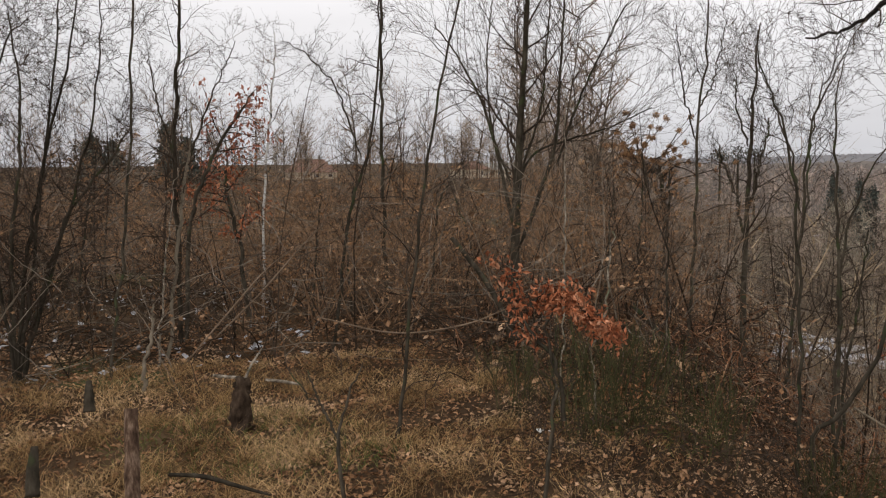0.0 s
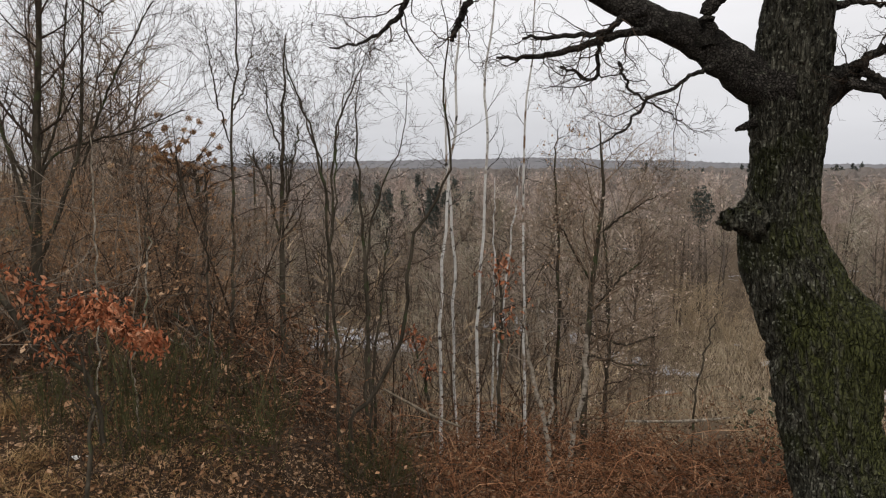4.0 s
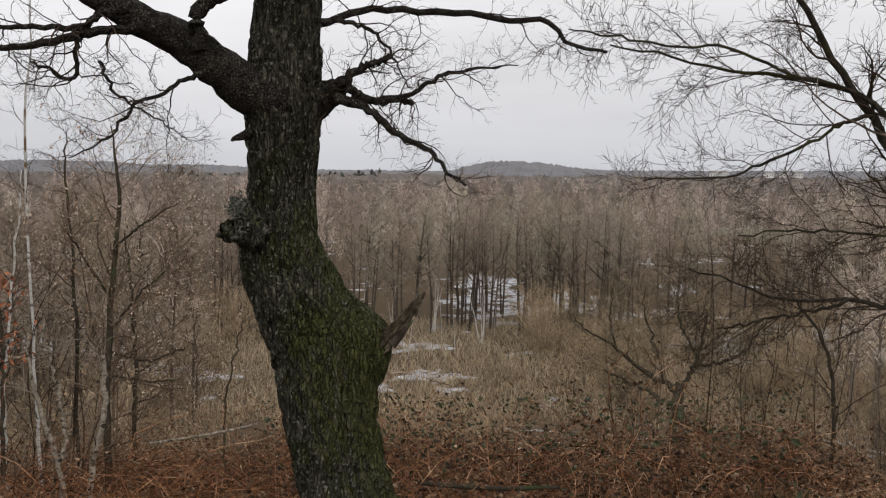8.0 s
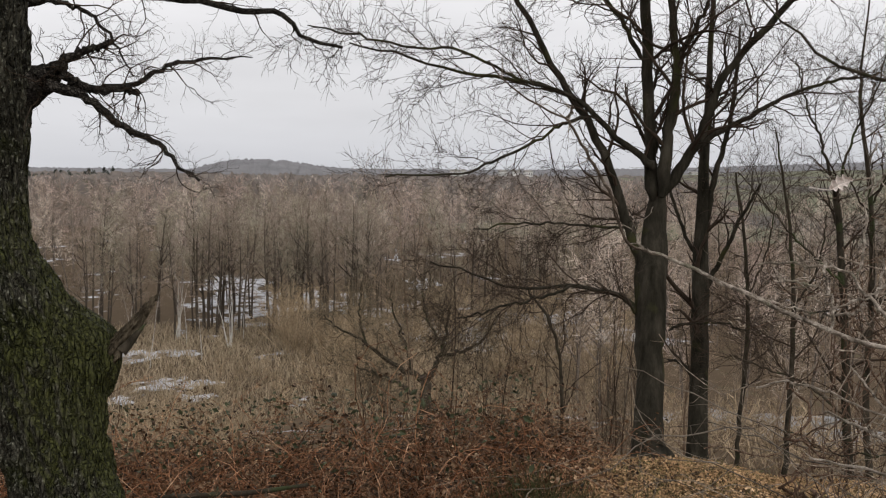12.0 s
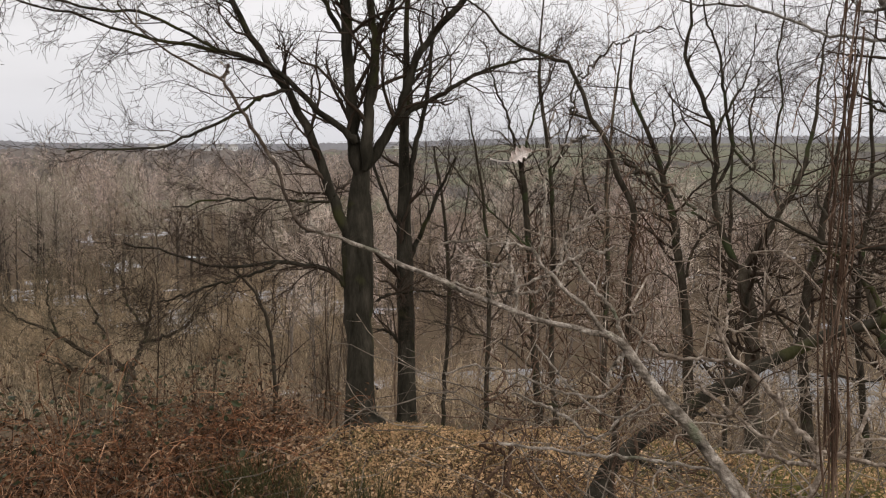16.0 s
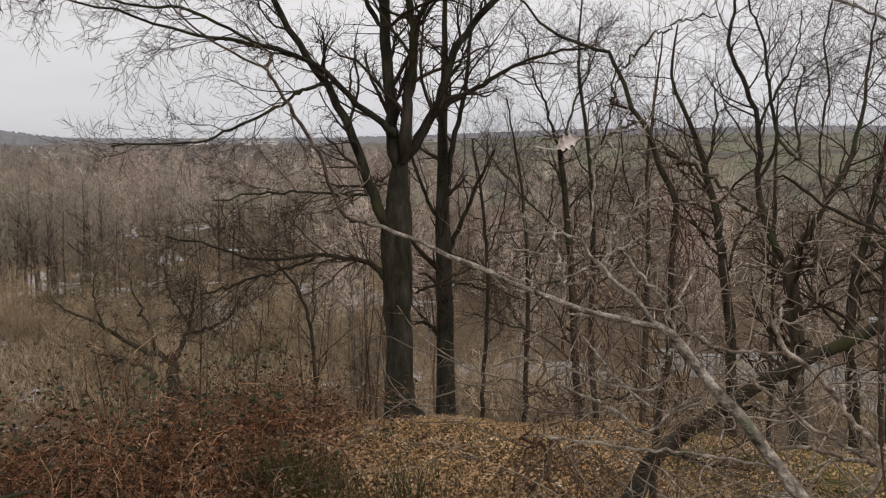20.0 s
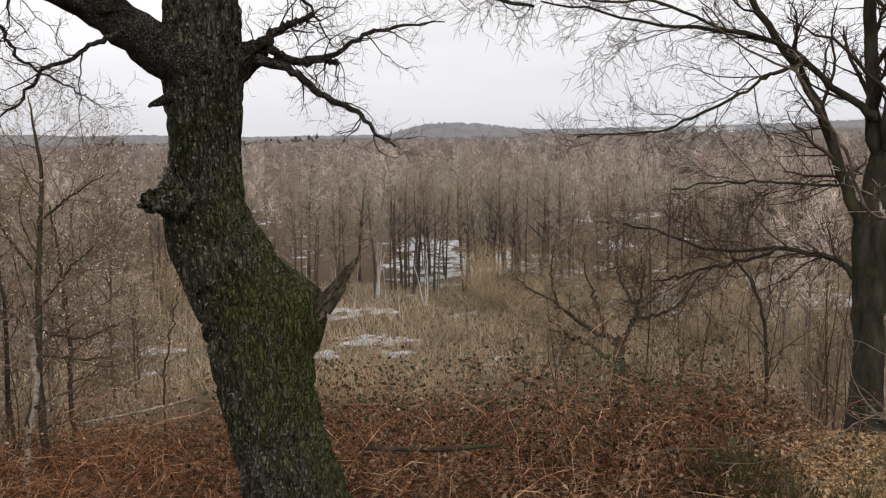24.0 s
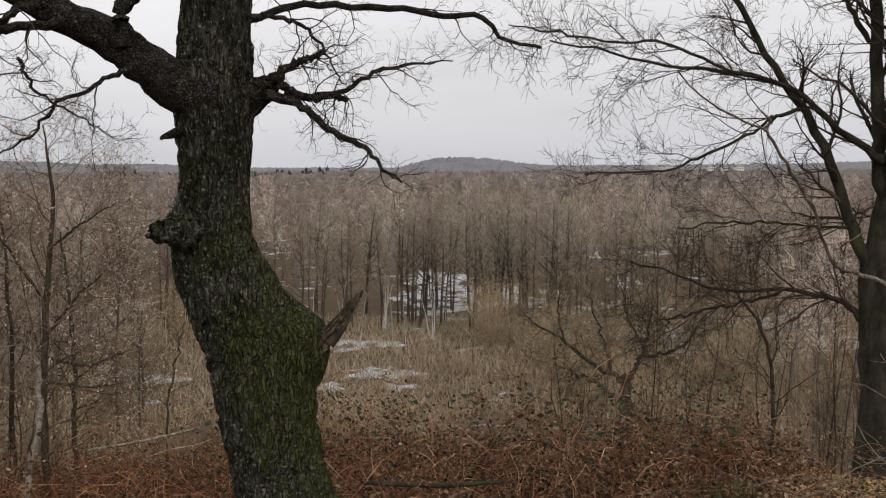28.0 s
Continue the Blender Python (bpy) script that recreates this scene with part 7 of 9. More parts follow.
bare_tree("elder_bush", "pale-barked elder with one long bowed branch and knobbly shoots", [
    [(0.860, -0.300, -0.060, 0.0076), (0.788, -0.129, 0.756, 0.0062), (0.680, 0.046, 1.560, 0.0048)],
    [(0.677, 0.042, 1.572, 0.0048), (0.682, 0.053, 1.584, 0.0045), (0.688, 0.073, 1.603, 0.0041), (0.693, 0.094, 1.623, 0.0038), (0.696, 0.114, 1.643, 0.0033), (0.698, 0.129, 1.660, 0.0033), (0.699, 0.141, 1.672, 0.0026), (0.696, 0.162, 1.676, 0.0020), (0.691, 0.185, 1.683, 0.0018), (0.686, 0.208, 1.690, 0.0018), (0.675, 0.246, 1.705, 0.0018), (0.662, 0.282, 1.721, 0.0016), (0.649, 0.313, 1.737, 0.0014), (0.642, 0.326, 1.742, 0.0014), (0.635, 0.338, 1.745, 0.0013)],
    [(0.633, 0.331, 1.744, 0.0013), (0.629, 0.338, 1.747, 0.0013), (0.626, 0.343, 1.755, 0.0011), (0.624, 0.350, 1.768, 0.0011), (0.623, 0.351, 1.779, 0.0011), (0.620, 0.357, 1.792, 0.0012), (0.615, 0.364, 1.805, 0.0012), (0.611, 0.369, 1.817, 0.0012), (0.607, 0.374, 1.827, 0.0011), (0.603, 0.379, 1.838, 0.0011), (0.600, 0.381, 1.843, 0.0010), (0.595, 0.387, 1.847, 0.0008), (0.585, 0.399, 1.855, 0.0008), (0.570, 0.414, 1.870, 0.0006), (0.556, 0.425, 1.888, 0.0004)],
    [(0.700, 0.133, 1.667, 0.0024), (0.700, 0.147, 1.680, 0.0018), (0.700, 0.158, 1.694, 0.0016), (0.699, 0.170, 1.703, 0.0014), (0.699, 0.178, 1.712, 0.0013), (0.698, 0.183, 1.716, 0.0012), (0.698, 0.191, 1.728, 0.0012), (0.696, 0.199, 1.732, 0.0011), (0.693, 0.209, 1.734, 0.0010), (0.689, 0.220, 1.733, 0.0010), (0.685, 0.233, 1.735, 0.0010), (0.677, 0.252, 1.733, 0.0008)],
    [(0.699, 0.179, 1.714, 0.0012), (0.702, 0.177, 1.729, 0.0010), (0.704, 0.173, 1.743, 0.0010), (0.708, 0.161, 1.755, 0.0010), (0.711, 0.147, 1.760, 0.0010)],
    [(0.698, 0.182, 1.717, 0.0011), (0.705, 0.164, 1.730, 0.0010), (0.708, 0.151, 1.732, 0.0010), (0.710, 0.140, 1.734, 0.0008)],
    [(0.701, 0.132, 1.672, 0.0013), (0.703, 0.139, 1.689, 0.0012), (0.704, 0.148, 1.700, 0.0012), (0.703, 0.157, 1.709, 0.0012), (0.703, 0.169, 1.725, 0.0011), (0.703, 0.176, 1.740, 0.0008)],
    [(0.687, 0.204, 1.689, 0.0012), (0.689, 0.206, 1.705, 0.0011), (0.691, 0.210, 1.719, 0.0011), (0.692, 0.213, 1.736, 0.0008)],
    [(0.697, 0.183, 1.711, 0.0010), (0.694, 0.191, 1.702, 0.0008), (0.688, 0.206, 1.699, 0.0008)],
    [(0.698, 0.182, 1.715, 0.0010), (0.689, 0.207, 1.705, 0.0008), (0.682, 0.228, 1.706, 0.0006), (0.675, 0.250, 1.711, 0.0006)],
    [(0.691, 0.209, 1.718, 0.0008), (0.686, 0.225, 1.723, 0.0008), (0.682, 0.238, 1.727, 0.0006)],
    [(0.698, 0.191, 1.728, 0.0010), (0.700, 0.189, 1.747, 0.0008), (0.702, 0.188, 1.774, 0.0008), (0.702, 0.190, 1.789, 0.0008), (0.704, 0.186, 1.800, 0.0008), (0.703, 0.189, 1.810, 0.0006), (0.703, 0.185, 1.825, 0.0006)],
    [(0.703, 0.188, 1.787, 0.0008), (0.705, 0.182, 1.802, 0.0010), (0.707, 0.172, 1.809, 0.0011), (0.709, 0.165, 1.813, 0.0008)],
    [(0.704, 0.186, 1.800, 0.0006), (0.700, 0.200, 1.800, 0.0004), (0.696, 0.213, 1.799, 0.0004), (0.691, 0.226, 1.799, 0.0006)],
    [(0.604, 0.384, 1.844, 0.0010), (0.605, 0.382, 1.850, 0.0010), (0.608, 0.378, 1.856, 0.0010)],
    [(0.638, 0.332, 1.743, 0.0010), (0.636, 0.338, 1.755, 0.0008), (0.634, 0.343, 1.766, 0.0006)],
    [(0.699, 0.131, 1.663, 0.0016), (0.696, 0.136, 1.656, 0.0012), (0.692, 0.141, 1.643, 0.0011)],
    [(0.687, 0.225, 1.730, 0.0006), (0.686, 0.229, 1.738, 0.0008), (0.685, 0.234, 1.740, 0.0008)],
    [(0.704, 0.064, 1.588, 0.0010), (0.714, 0.090, 1.585, 0.0011), (0.722, 0.121, 1.583, 0.0012), (0.728, 0.153, 1.580, 0.0012), (0.732, 0.193, 1.579, 0.0011), (0.733, 0.230, 1.578, 0.0009)],
    [(0.713, 0.117, 1.630, 0.0011), (0.712, 0.150, 1.596, 0.0010), (0.726, 0.175, 1.605, 0.0012), (0.738, 0.195, 1.608, 0.0012), (0.747, 0.224, 1.613, 0.0009)],
    [(0.716, 0.126, 1.646, 0.0010), (0.719, 0.150, 1.625, 0.0010), (0.724, 0.180, 1.624, 0.0008), (0.730, 0.213, 1.630, 0.0009), (0.733, 0.245, 1.631, 0.0009), (0.734, 0.269, 1.622, 0.0007)],
    [(0.713, 0.109, 1.626, 0.0010), (0.720, 0.137, 1.613, 0.0008), (0.733, 0.165, 1.619, 0.0009), (0.748, 0.191, 1.639, 0.0009), (0.763, 0.209, 1.652, 0.0007)],
], elder_bark, elder_bark, category="bush", trunk_sides=14, limb_mats={2: whip_bark, 13: shoot_wood, 14: whip_bark}, levels=((4, 0.03, 4), (1, 0.012, 3)), angle=55, wobble=0.0009, wiggle=0.25, low=0.0006, span=(0.2, 1.0))
bare_tree("hazel_bush", "thin pale branching shoots rising from one stool", [
    [(1.020, -0.160, -0.060, 0.0080), (0.924, -0.075, 0.734, 0.0054), (0.790, 0.007, 1.535, 0.0028)],
    [(0.788, 0.009, 1.529, 0.0028), (0.802, -0.003, 1.564, 0.0028), (0.808, 0.004, 1.581, 0.0026), (0.812, 0.017, 1.592, 0.0024), (0.816, 0.027, 1.606, 0.0021), (0.821, 0.044, 1.624, 0.0021), (0.824, 0.061, 1.637, 0.0019), (0.827, 0.069, 1.652, 0.0016), (0.830, 0.079, 1.667, 0.0012)],
    [(0.827, 0.068, 1.649, 0.0014), (0.848, 0.076, 1.657, 0.0012), (0.868, 0.064, 1.651, 0.0012), (0.889, 0.054, 1.651, 0.0010)],
    [(0.824, 0.059, 1.635, 0.0014), (0.837, 0.082, 1.632, 0.0014), (0.849, 0.111, 1.629, 0.0015), (0.863, 0.131, 1.633, 0.0015), (0.878, 0.156, 1.647, 0.0013)],
    [(0.806, -0.000, 1.575, 0.0019), (0.818, -0.025, 1.570, 0.0017), (0.828, -0.052, 1.562, 0.0015), (0.839, -0.075, 1.557, 0.0015), (0.848, -0.095, 1.546, 0.0010)],
    [(0.804, -0.010, 1.572, 0.0014), (0.819, -0.025, 1.581, 0.0014), (0.838, -0.040, 1.607, 0.0015), (0.851, -0.060, 1.617, 0.0012), (0.863, -0.073, 1.624, 0.0013), (0.872, -0.095, 1.626, 0.0010)],
    [(0.807, -0.022, 1.583, 0.0012), (0.827, -0.032, 1.582, 0.0012), (0.845, -0.061, 1.583, 0.0012), (0.863, -0.079, 1.581, 0.0010)],
    [(0.802, -0.003, 1.564, 0.0014), (0.821, 0.028, 1.570, 0.0014), (0.839, 0.056, 1.579, 0.0015), (0.858, 0.087, 1.595, 0.0015), (0.875, 0.101, 1.606, 0.0010)],
    [(0.802, -0.003, 1.565, 0.0019), (0.821, 0.008, 1.558, 0.0017), (0.841, 0.041, 1.553, 0.0017), (0.858, 0.069, 1.543, 0.0013)],
    [(0.822, 0.052, 1.629, 0.0012), (0.835, 0.056, 1.601, 0.0012), (0.849, 0.069, 1.579, 0.0012), (0.869, 0.087, 1.578, 0.0010)],
    [(0.827, 0.071, 1.654, 0.0009), (0.850, 0.072, 1.663, 0.0010), (0.871, 0.072, 1.669, 0.0010), (0.891, 0.077, 1.670, 0.0008)],
], shoot_wood, shoot_wood, category="bush", trunk_sides=10, levels=((5, 0.04, 4), (1, 0.02, 3)), angle=50, wobble=0.001, wiggle=0.25, low=0.0006, span=(0.2, 1.0))
bare_tree("leaning_tree", "dark leaning trunk arching low over the ground", [
    [(4.590, 0.890, -0.310, 0.0628), (4.670, 0.850, -0.170, 0.0571), (4.770, 0.760, 0.027, 0.0485), (4.890, 0.490, 0.246, 0.0414), (4.990, 0.190, 0.480, 0.0372), (5.040, -0.140, 0.690, 0.0328), (5.050, -0.540, 0.910, 0.0286), (5.030, -0.760, 1.000, 0.0256), (4.990, -0.990, 1.040, 0.0286), (4.900, -1.320, 0.960, 0.0199), (4.800, -1.550, 0.820, 0.0113)],
    [(5.040, -0.550, 0.910, 0.0199), (5.070, -0.530, 1.060, 0.0143), (5.100, -0.380, 1.180, 0.0113), (5.120, -0.200, 1.290, 0.0071)], [(5.030, -0.800, 1.020, 0.0199), (5.050, -0.800, 1.200, 0.0157), (5.060, -0.810, 1.390, 0.0129), (5.090, -0.720, 1.680, 0.0100), (5.100, -0.590, 1.980, 0.0086), (5.110, -0.470, 2.070, 0.0042)],
    [(5.040, -0.540, 0.880, 0.0113), (5.010, -0.710, 0.830, 0.0113), (4.980, -0.870, 0.820, 0.0113), (4.920, -1.080, 0.760, 0.0071)], [(4.920, 0.400, 0.312, 0.0113), (4.950, 0.280, 0.355, 0.0086), (4.950, 0.090, 0.320, 0.0057)], [(4.800, 0.700, 0.077, 0.0129), (4.820, 0.510, 0.029, 0.0086), (4.840, 0.290, 0.016, 0.0057)],
], grey_bark, twig_bark, levels=((5, 0.4, 5), (3, 0.2, 4)), angle=50, wiggle=0.25, wobble=0.01)
bare_tree("thorn_bush", "dark bare shrub with limbs crossing before the valley", [
    [(0.600, -1.100, -0.060, 0.0090), (0.780, -0.720, 0.850, 0.0070), (0.925, -0.420, 1.640, 0.0045), (0.996, -0.162, 1.700, 0.0033)],
    [(0.997, -0.160, 1.704, 0.0033), (1.000, -0.145, 1.705, 0.0031), (1.008, -0.104, 1.705, 0.0031), (1.014, -0.065, 1.709, 0.0029), (1.017, -0.036, 1.711, 0.0024), (1.018, -0.018, 1.712, 0.0020), (1.020, 0.009, 1.721, 0.0018), (1.022, 0.042, 1.737, 0.0016), (1.022, 0.068, 1.759, 0.0014), (1.022, 0.085, 1.767, 0.0009)],
    [(1.017, -0.036, 1.711, 0.0014), (1.044, -0.013, 1.735, 0.0014), (1.069, -0.004, 1.756, 0.0012), (1.093, -0.013, 1.776, 0.0010)],
    [(1.012, -0.075, 1.708, 0.0014), (1.050, -0.068, 1.722, 0.0011), (1.087, -0.055, 1.727, 0.0010)],
    [(1.021, -0.027, 1.770, 0.0016), (1.037, -0.059, 1.784, 0.0016), (1.051, -0.087, 1.792, 0.0016), (1.063, -0.123, 1.793, 0.0016), (1.075, -0.155, 1.785, 0.0016)],
    [(0.987, -0.158, 1.637, 0.0023), (1.019, -0.120, 1.640, 0.0020), (1.048, -0.088, 1.640, 0.0019), (1.075, -0.067, 1.642, 0.0012)],
], dark_bark, twig_bark, category="bush", trunk_sides=10, levels=((6, 0.07, 5), (3, 0.035, 4)), angle=50, wobble=0.0012, wiggle=0.25, low=0.0006)
bare_tree("ash_tree", "pale lichen-spotted stem leaning over the thicket", [
    [(0.700, -1.400, -0.080, 0.0138), (0.900, -0.980, 0.750, 0.0125), (1.100, -0.470, 1.540, 0.0105), (1.168, -0.193, 1.760, 0.0087)],
    [(1.168, -0.193, 1.757, 0.0087), (1.173, -0.174, 1.790, 0.0083), (1.176, -0.156, 1.824, 0.0079), (1.179, -0.130, 1.867, 0.0070), (1.180, -0.109, 1.895, 0.0060), (1.180, -0.093, 1.914, 0.0053), (1.178, -0.079, 1.942, 0.0045), (1.176, -0.062, 1.970, 0.0039), (1.172, -0.049, 1.997, 0.0032), (1.165, -0.031, 2.035, 0.0022)],
    [(1.180, -0.098, 1.905, 0.0026), (1.189, -0.070, 1.919, 0.0021), (1.197, -0.034, 1.926, 0.0019), (1.204, 0.004, 1.934, 0.0017), (1.209, 0.030, 1.949, 0.0017), (1.212, 0.063, 1.965, 0.0016), (1.216, 0.096, 1.973, 0.0014), (1.219, 0.134, 1.977, 0.0012), (1.219, 0.172, 1.989, 0.0010)],
    [(1.179, -0.124, 1.877, 0.0022), (1.191, -0.141, 1.908, 0.0017), (1.201, -0.155, 1.946, 0.0014), (1.211, -0.162, 1.985, 0.0012)],
    [(1.177, -0.069, 1.957, 0.0019), (1.206, -0.039, 1.950, 0.0013), (1.227, -0.020, 1.986, 0.0012)],
], lichen_bark, twig_bark, levels=((6, 0.14, 6), (4, 0.07, 4)), angle=45, wobble=0.0015, low=0.0007)
bare_tree("vine_tree", "crooked small tree draped in climbing stems", [
    [(3.91, 0.63, 0.03, 0.0169), (3.99, 0.64, 0.22, 0.0158), (4.12, 0.65, 0.60, 0.0148), (4.22, 0.63, 0.98, 0.0138), (4.27, 0.63, 1.31, 0.0138), (4.29, 0.64, 1.53, 0.0148), (4.29, 0.72, 1.75, 0.0138), (4.27, 0.82, 1.93, 0.0116), (4.23, 0.93, 2.16, 0.0096), (4.20, 1.02, 2.25, 0.0085), (4.15, 1.20, 2.31, 0.0073), (4.07, 1.37, 2.44, 0.0054), (3.99, 1.52, 2.59, 0.0031)],
    [(4.29, 0.71, 1.77, 0.0096), (4.31, 0.59, 1.70, 0.0096), (4.32, 0.45, 1.63, 0.0085), (4.33, 0.32, 1.54, 0.0064), (4.33, 0.18, 1.49, 0.0042)], [(4.27, 0.82, 1.93, 0.0073), (4.25, 0.93, 1.95, 0.0064), (4.24, 0.96, 2.02, 0.0054), (4.23, 0.93, 2.16, 0.0042)], [(4.24, 0.92, 2.16, 0.0064), (4.25, 0.80, 2.24, 0.0054), (4.26, 0.69, 2.35, 0.0042), (4.28, 0.48, 2.40, 0.0031)],
    [(4.20, 0.58, 0.87, 0.0064), (4.21, 0.41, 0.81, 0.0054), (4.22, 0.30, 0.81, 0.0042), (4.23, 0.17, 0.83, 0.0031)], [(4.14, 0.63, 0.65, 0.0064), (4.09, 0.83, 0.59, 0.0054), (4.02, 1.04, 0.55, 0.0042), (3.99, 1.20, 0.58, 0.0031), (3.93, 1.42, 0.63, 0.0021)],
], dark_bark, vine_bark, levels=((8, 0.4, 5), (4, 0.2, 4)), angle=50, wiggle=0.3, wobble=0.012, trunk_span=(0.1, 1.0))


def vines(label, line, count, spread, radius, loops=0, reach=0.055, root=None):
    """A bundle of climbing stems twisting about one line."""
    ob = thing("climbing_vine", label, "vine", Vector(line[0][:3]))
    c, _ = curve([(*q[:3], radius) for q in line], 40)
    lens = np.linspace(0, 1, 40)
    for i in range(count):
        ph, tw, out = rng.random() * 6.28, rng.normal() * 11, spread * (0.3 + 0.9 * rng.random())
        s0, s1 = sorted((rng.random() * 0.35, 0.6 + rng.random() * 0.4))
        k = (lens >= s0) & (lens <= s1) if i > 2 else lens >= 0
        p = c[k] + np.stack([np.cos(ph + tw * lens[k]), np.sin(ph + tw * lens[k]), 0 * lens[k]], 1) * out
        sway = np.sin(lens[k][:, None] * (9 + 16 * rng.random(3)) + 6.28 * rng.random(3)) * np.array([1, 1, 0.3])
        p = p + np.cumsum(rng.normal(size=p.shape), 0) * spread * 0.22 + sway * spread * (0.3 + 0.7 * rng.random())
        r = radius * (0.45 + 0.8 * rng.random()) * (1 + 0.25 * np.sin(lens[k] * 40 + ph)) * np.linspace(1.15, 0.7, len(p))
        part("stem", *tubes(p[None], r[None], 6), vine_bark, ob)
    if root is not None:
        p, r = curve([(*root, radius * 1.5), (*(0.5 * (np.array(root) + c[0]) + 0.01), radius * 1.2), (*c[0], radius)], 16)
        part("stem", *tubes(p[None], r[None], 6), vine_bark, ob)
    if loops:
        at = c[rng.integers(3, 37, loops)]
        d = unit(rng.normal(size=(loops, 3)))
        out = np.empty((loops, 12, 3))
        out[:, 0] = at
        for j in range(1, 12):
            out[:, j] = out[:, j - 1] + d * reach
            d = unit(d + rng.normal(size=d.shape) * 0.3 + np.array([0, 0, -0.10]))
        part("tendril", *tubes(out, np.full((loops, 12), radius * 0.55), 4), vine_bark, ob, kind="stuff")
    return ob


vines("bundle of stringy brown climbing stems hanging straight down", [(0.705, -0.012, 1.28), (0.712, -0.010, 1.36), (0.718, -0.009, 1.44), (0.724, -0.008, 1.53), (0.741, -0.006, 1.602), (0.757, -0.004, 1.662), (0.766, -0.003, 1.72), (0.772, -0.002, 1.78), (0.772, -0.003, 1.836), (0.766, -0.005, 1.89), (0.755, -0.007, 1.96), (0.735, -0.009, 2.03), (0.715, -0.010, 2.10)], 10, 0.0036, 0.00080, 40, 0.008, (0.76, -0.02, -0.05))
vines("tangle of brown climbing stems round a small tree", [(3.90, 0.61, 0.12), (4.06, 0.63, 0.56), (4.17, 0.61, 0.99), (4.23, 0.61, 1.34), (4.24, 0.63, 1.56), (4.24, 0.72, 1.78)], 9, 0.06, 0.0032, 80)
vines("loose climbing stems reaching up", [(3.45, 0.32, 0.40), (3.53, 0.43, 0.65), (3.57, 0.66, 0.90), (3.59, 0.79, 1.09), (3.61, 0.87, 1.27)], 8, 0.09, 0.003, 50)
vines("thin climbing stems over the dark stem", [(4.01, 0.99, -0.07), (4.14, 1.04, 0.26), (4.27, 1.08, 0.67), (4.35, 1.12, 1.10), (4.38, 1.14, 1.33)], 7, 0.05, 0.0034, 40)
vines("brown climbing stems beside the litter", [(3.00, -0.75, 0.60), (3.08, -0.76, 0.82), (3.16, -0.78, 1.09), (3.21, -0.78, 1.37), (3.23, -0.80, 1.65)], 8, 0.035, 0.0045, 12)
vines("leaning red-brown climbing stems", [(3.10, 0.97, 0.41), (3.18, 0.94, 0.57), (3.24, 0.94, 0.73), (3.31, 0.90, 0.90)], 5, 0.05, 0.005, 8)

wild = np.vstack([scatter(150, 68, 104, 2.8, 4.8), scatter(40, 74, 98, 2.2, 3.2)])
wild[:, 2] += 0.2 + 0.9 * rng.random(len(wild))
c = canes_free(wild, 1.1)
cr = 0.0026 * (0.4 + 1.1 * rng.random((len(c), 1))) * np.linspace(1, 0.35, c.shape[1])
c2 = spawn(c, cr, 4, (0.2, 1.0), 50, 0.3, 5, 0.25, 0.0, 0.6)
ob = stuff("thicket_shoots", "criss-crossing thin bare shoots of the thicket", "thicket", *tubes(c, cr, 5), shoot_bark, smooth=True)
part("side_shoot", *tubes(*c2, 4), shoot_bark, ob, kind="stuff")

close = np.radians(72 + 30 * rng.random(105))
reach_ = 0.85 + 0.8 * rng.random(105)
near_at = np.stack([0.14 + reach_ * np.sin(close), 0.03 + reach_ * np.cos(close), 1.80 - reach_ * np.tan(np.radians(3 + 20 * rng.random(105)))], 1)
c = canes_free(near_at, 0.24, 9, 0.3)
cr = 0.0010 * (0.5 + 0.9 * rng.random((105, 1))) * np.linspace(1, 0.5, 9)
ob = stuff("hazel_twigs", "criss-crossing thin pale twigs between the shoots", "thicket", *tubes(c, cr, 5), shoot_wood, smooth=True)
part("side_shoot", *tubes(*spawn(c, cr, 3, (0.2, 1.0), 50, 0.06, 4, 0.3, 0.02, 0.7, rmin=0.0005), 4), shoot_wood, ob, kind="stuff")

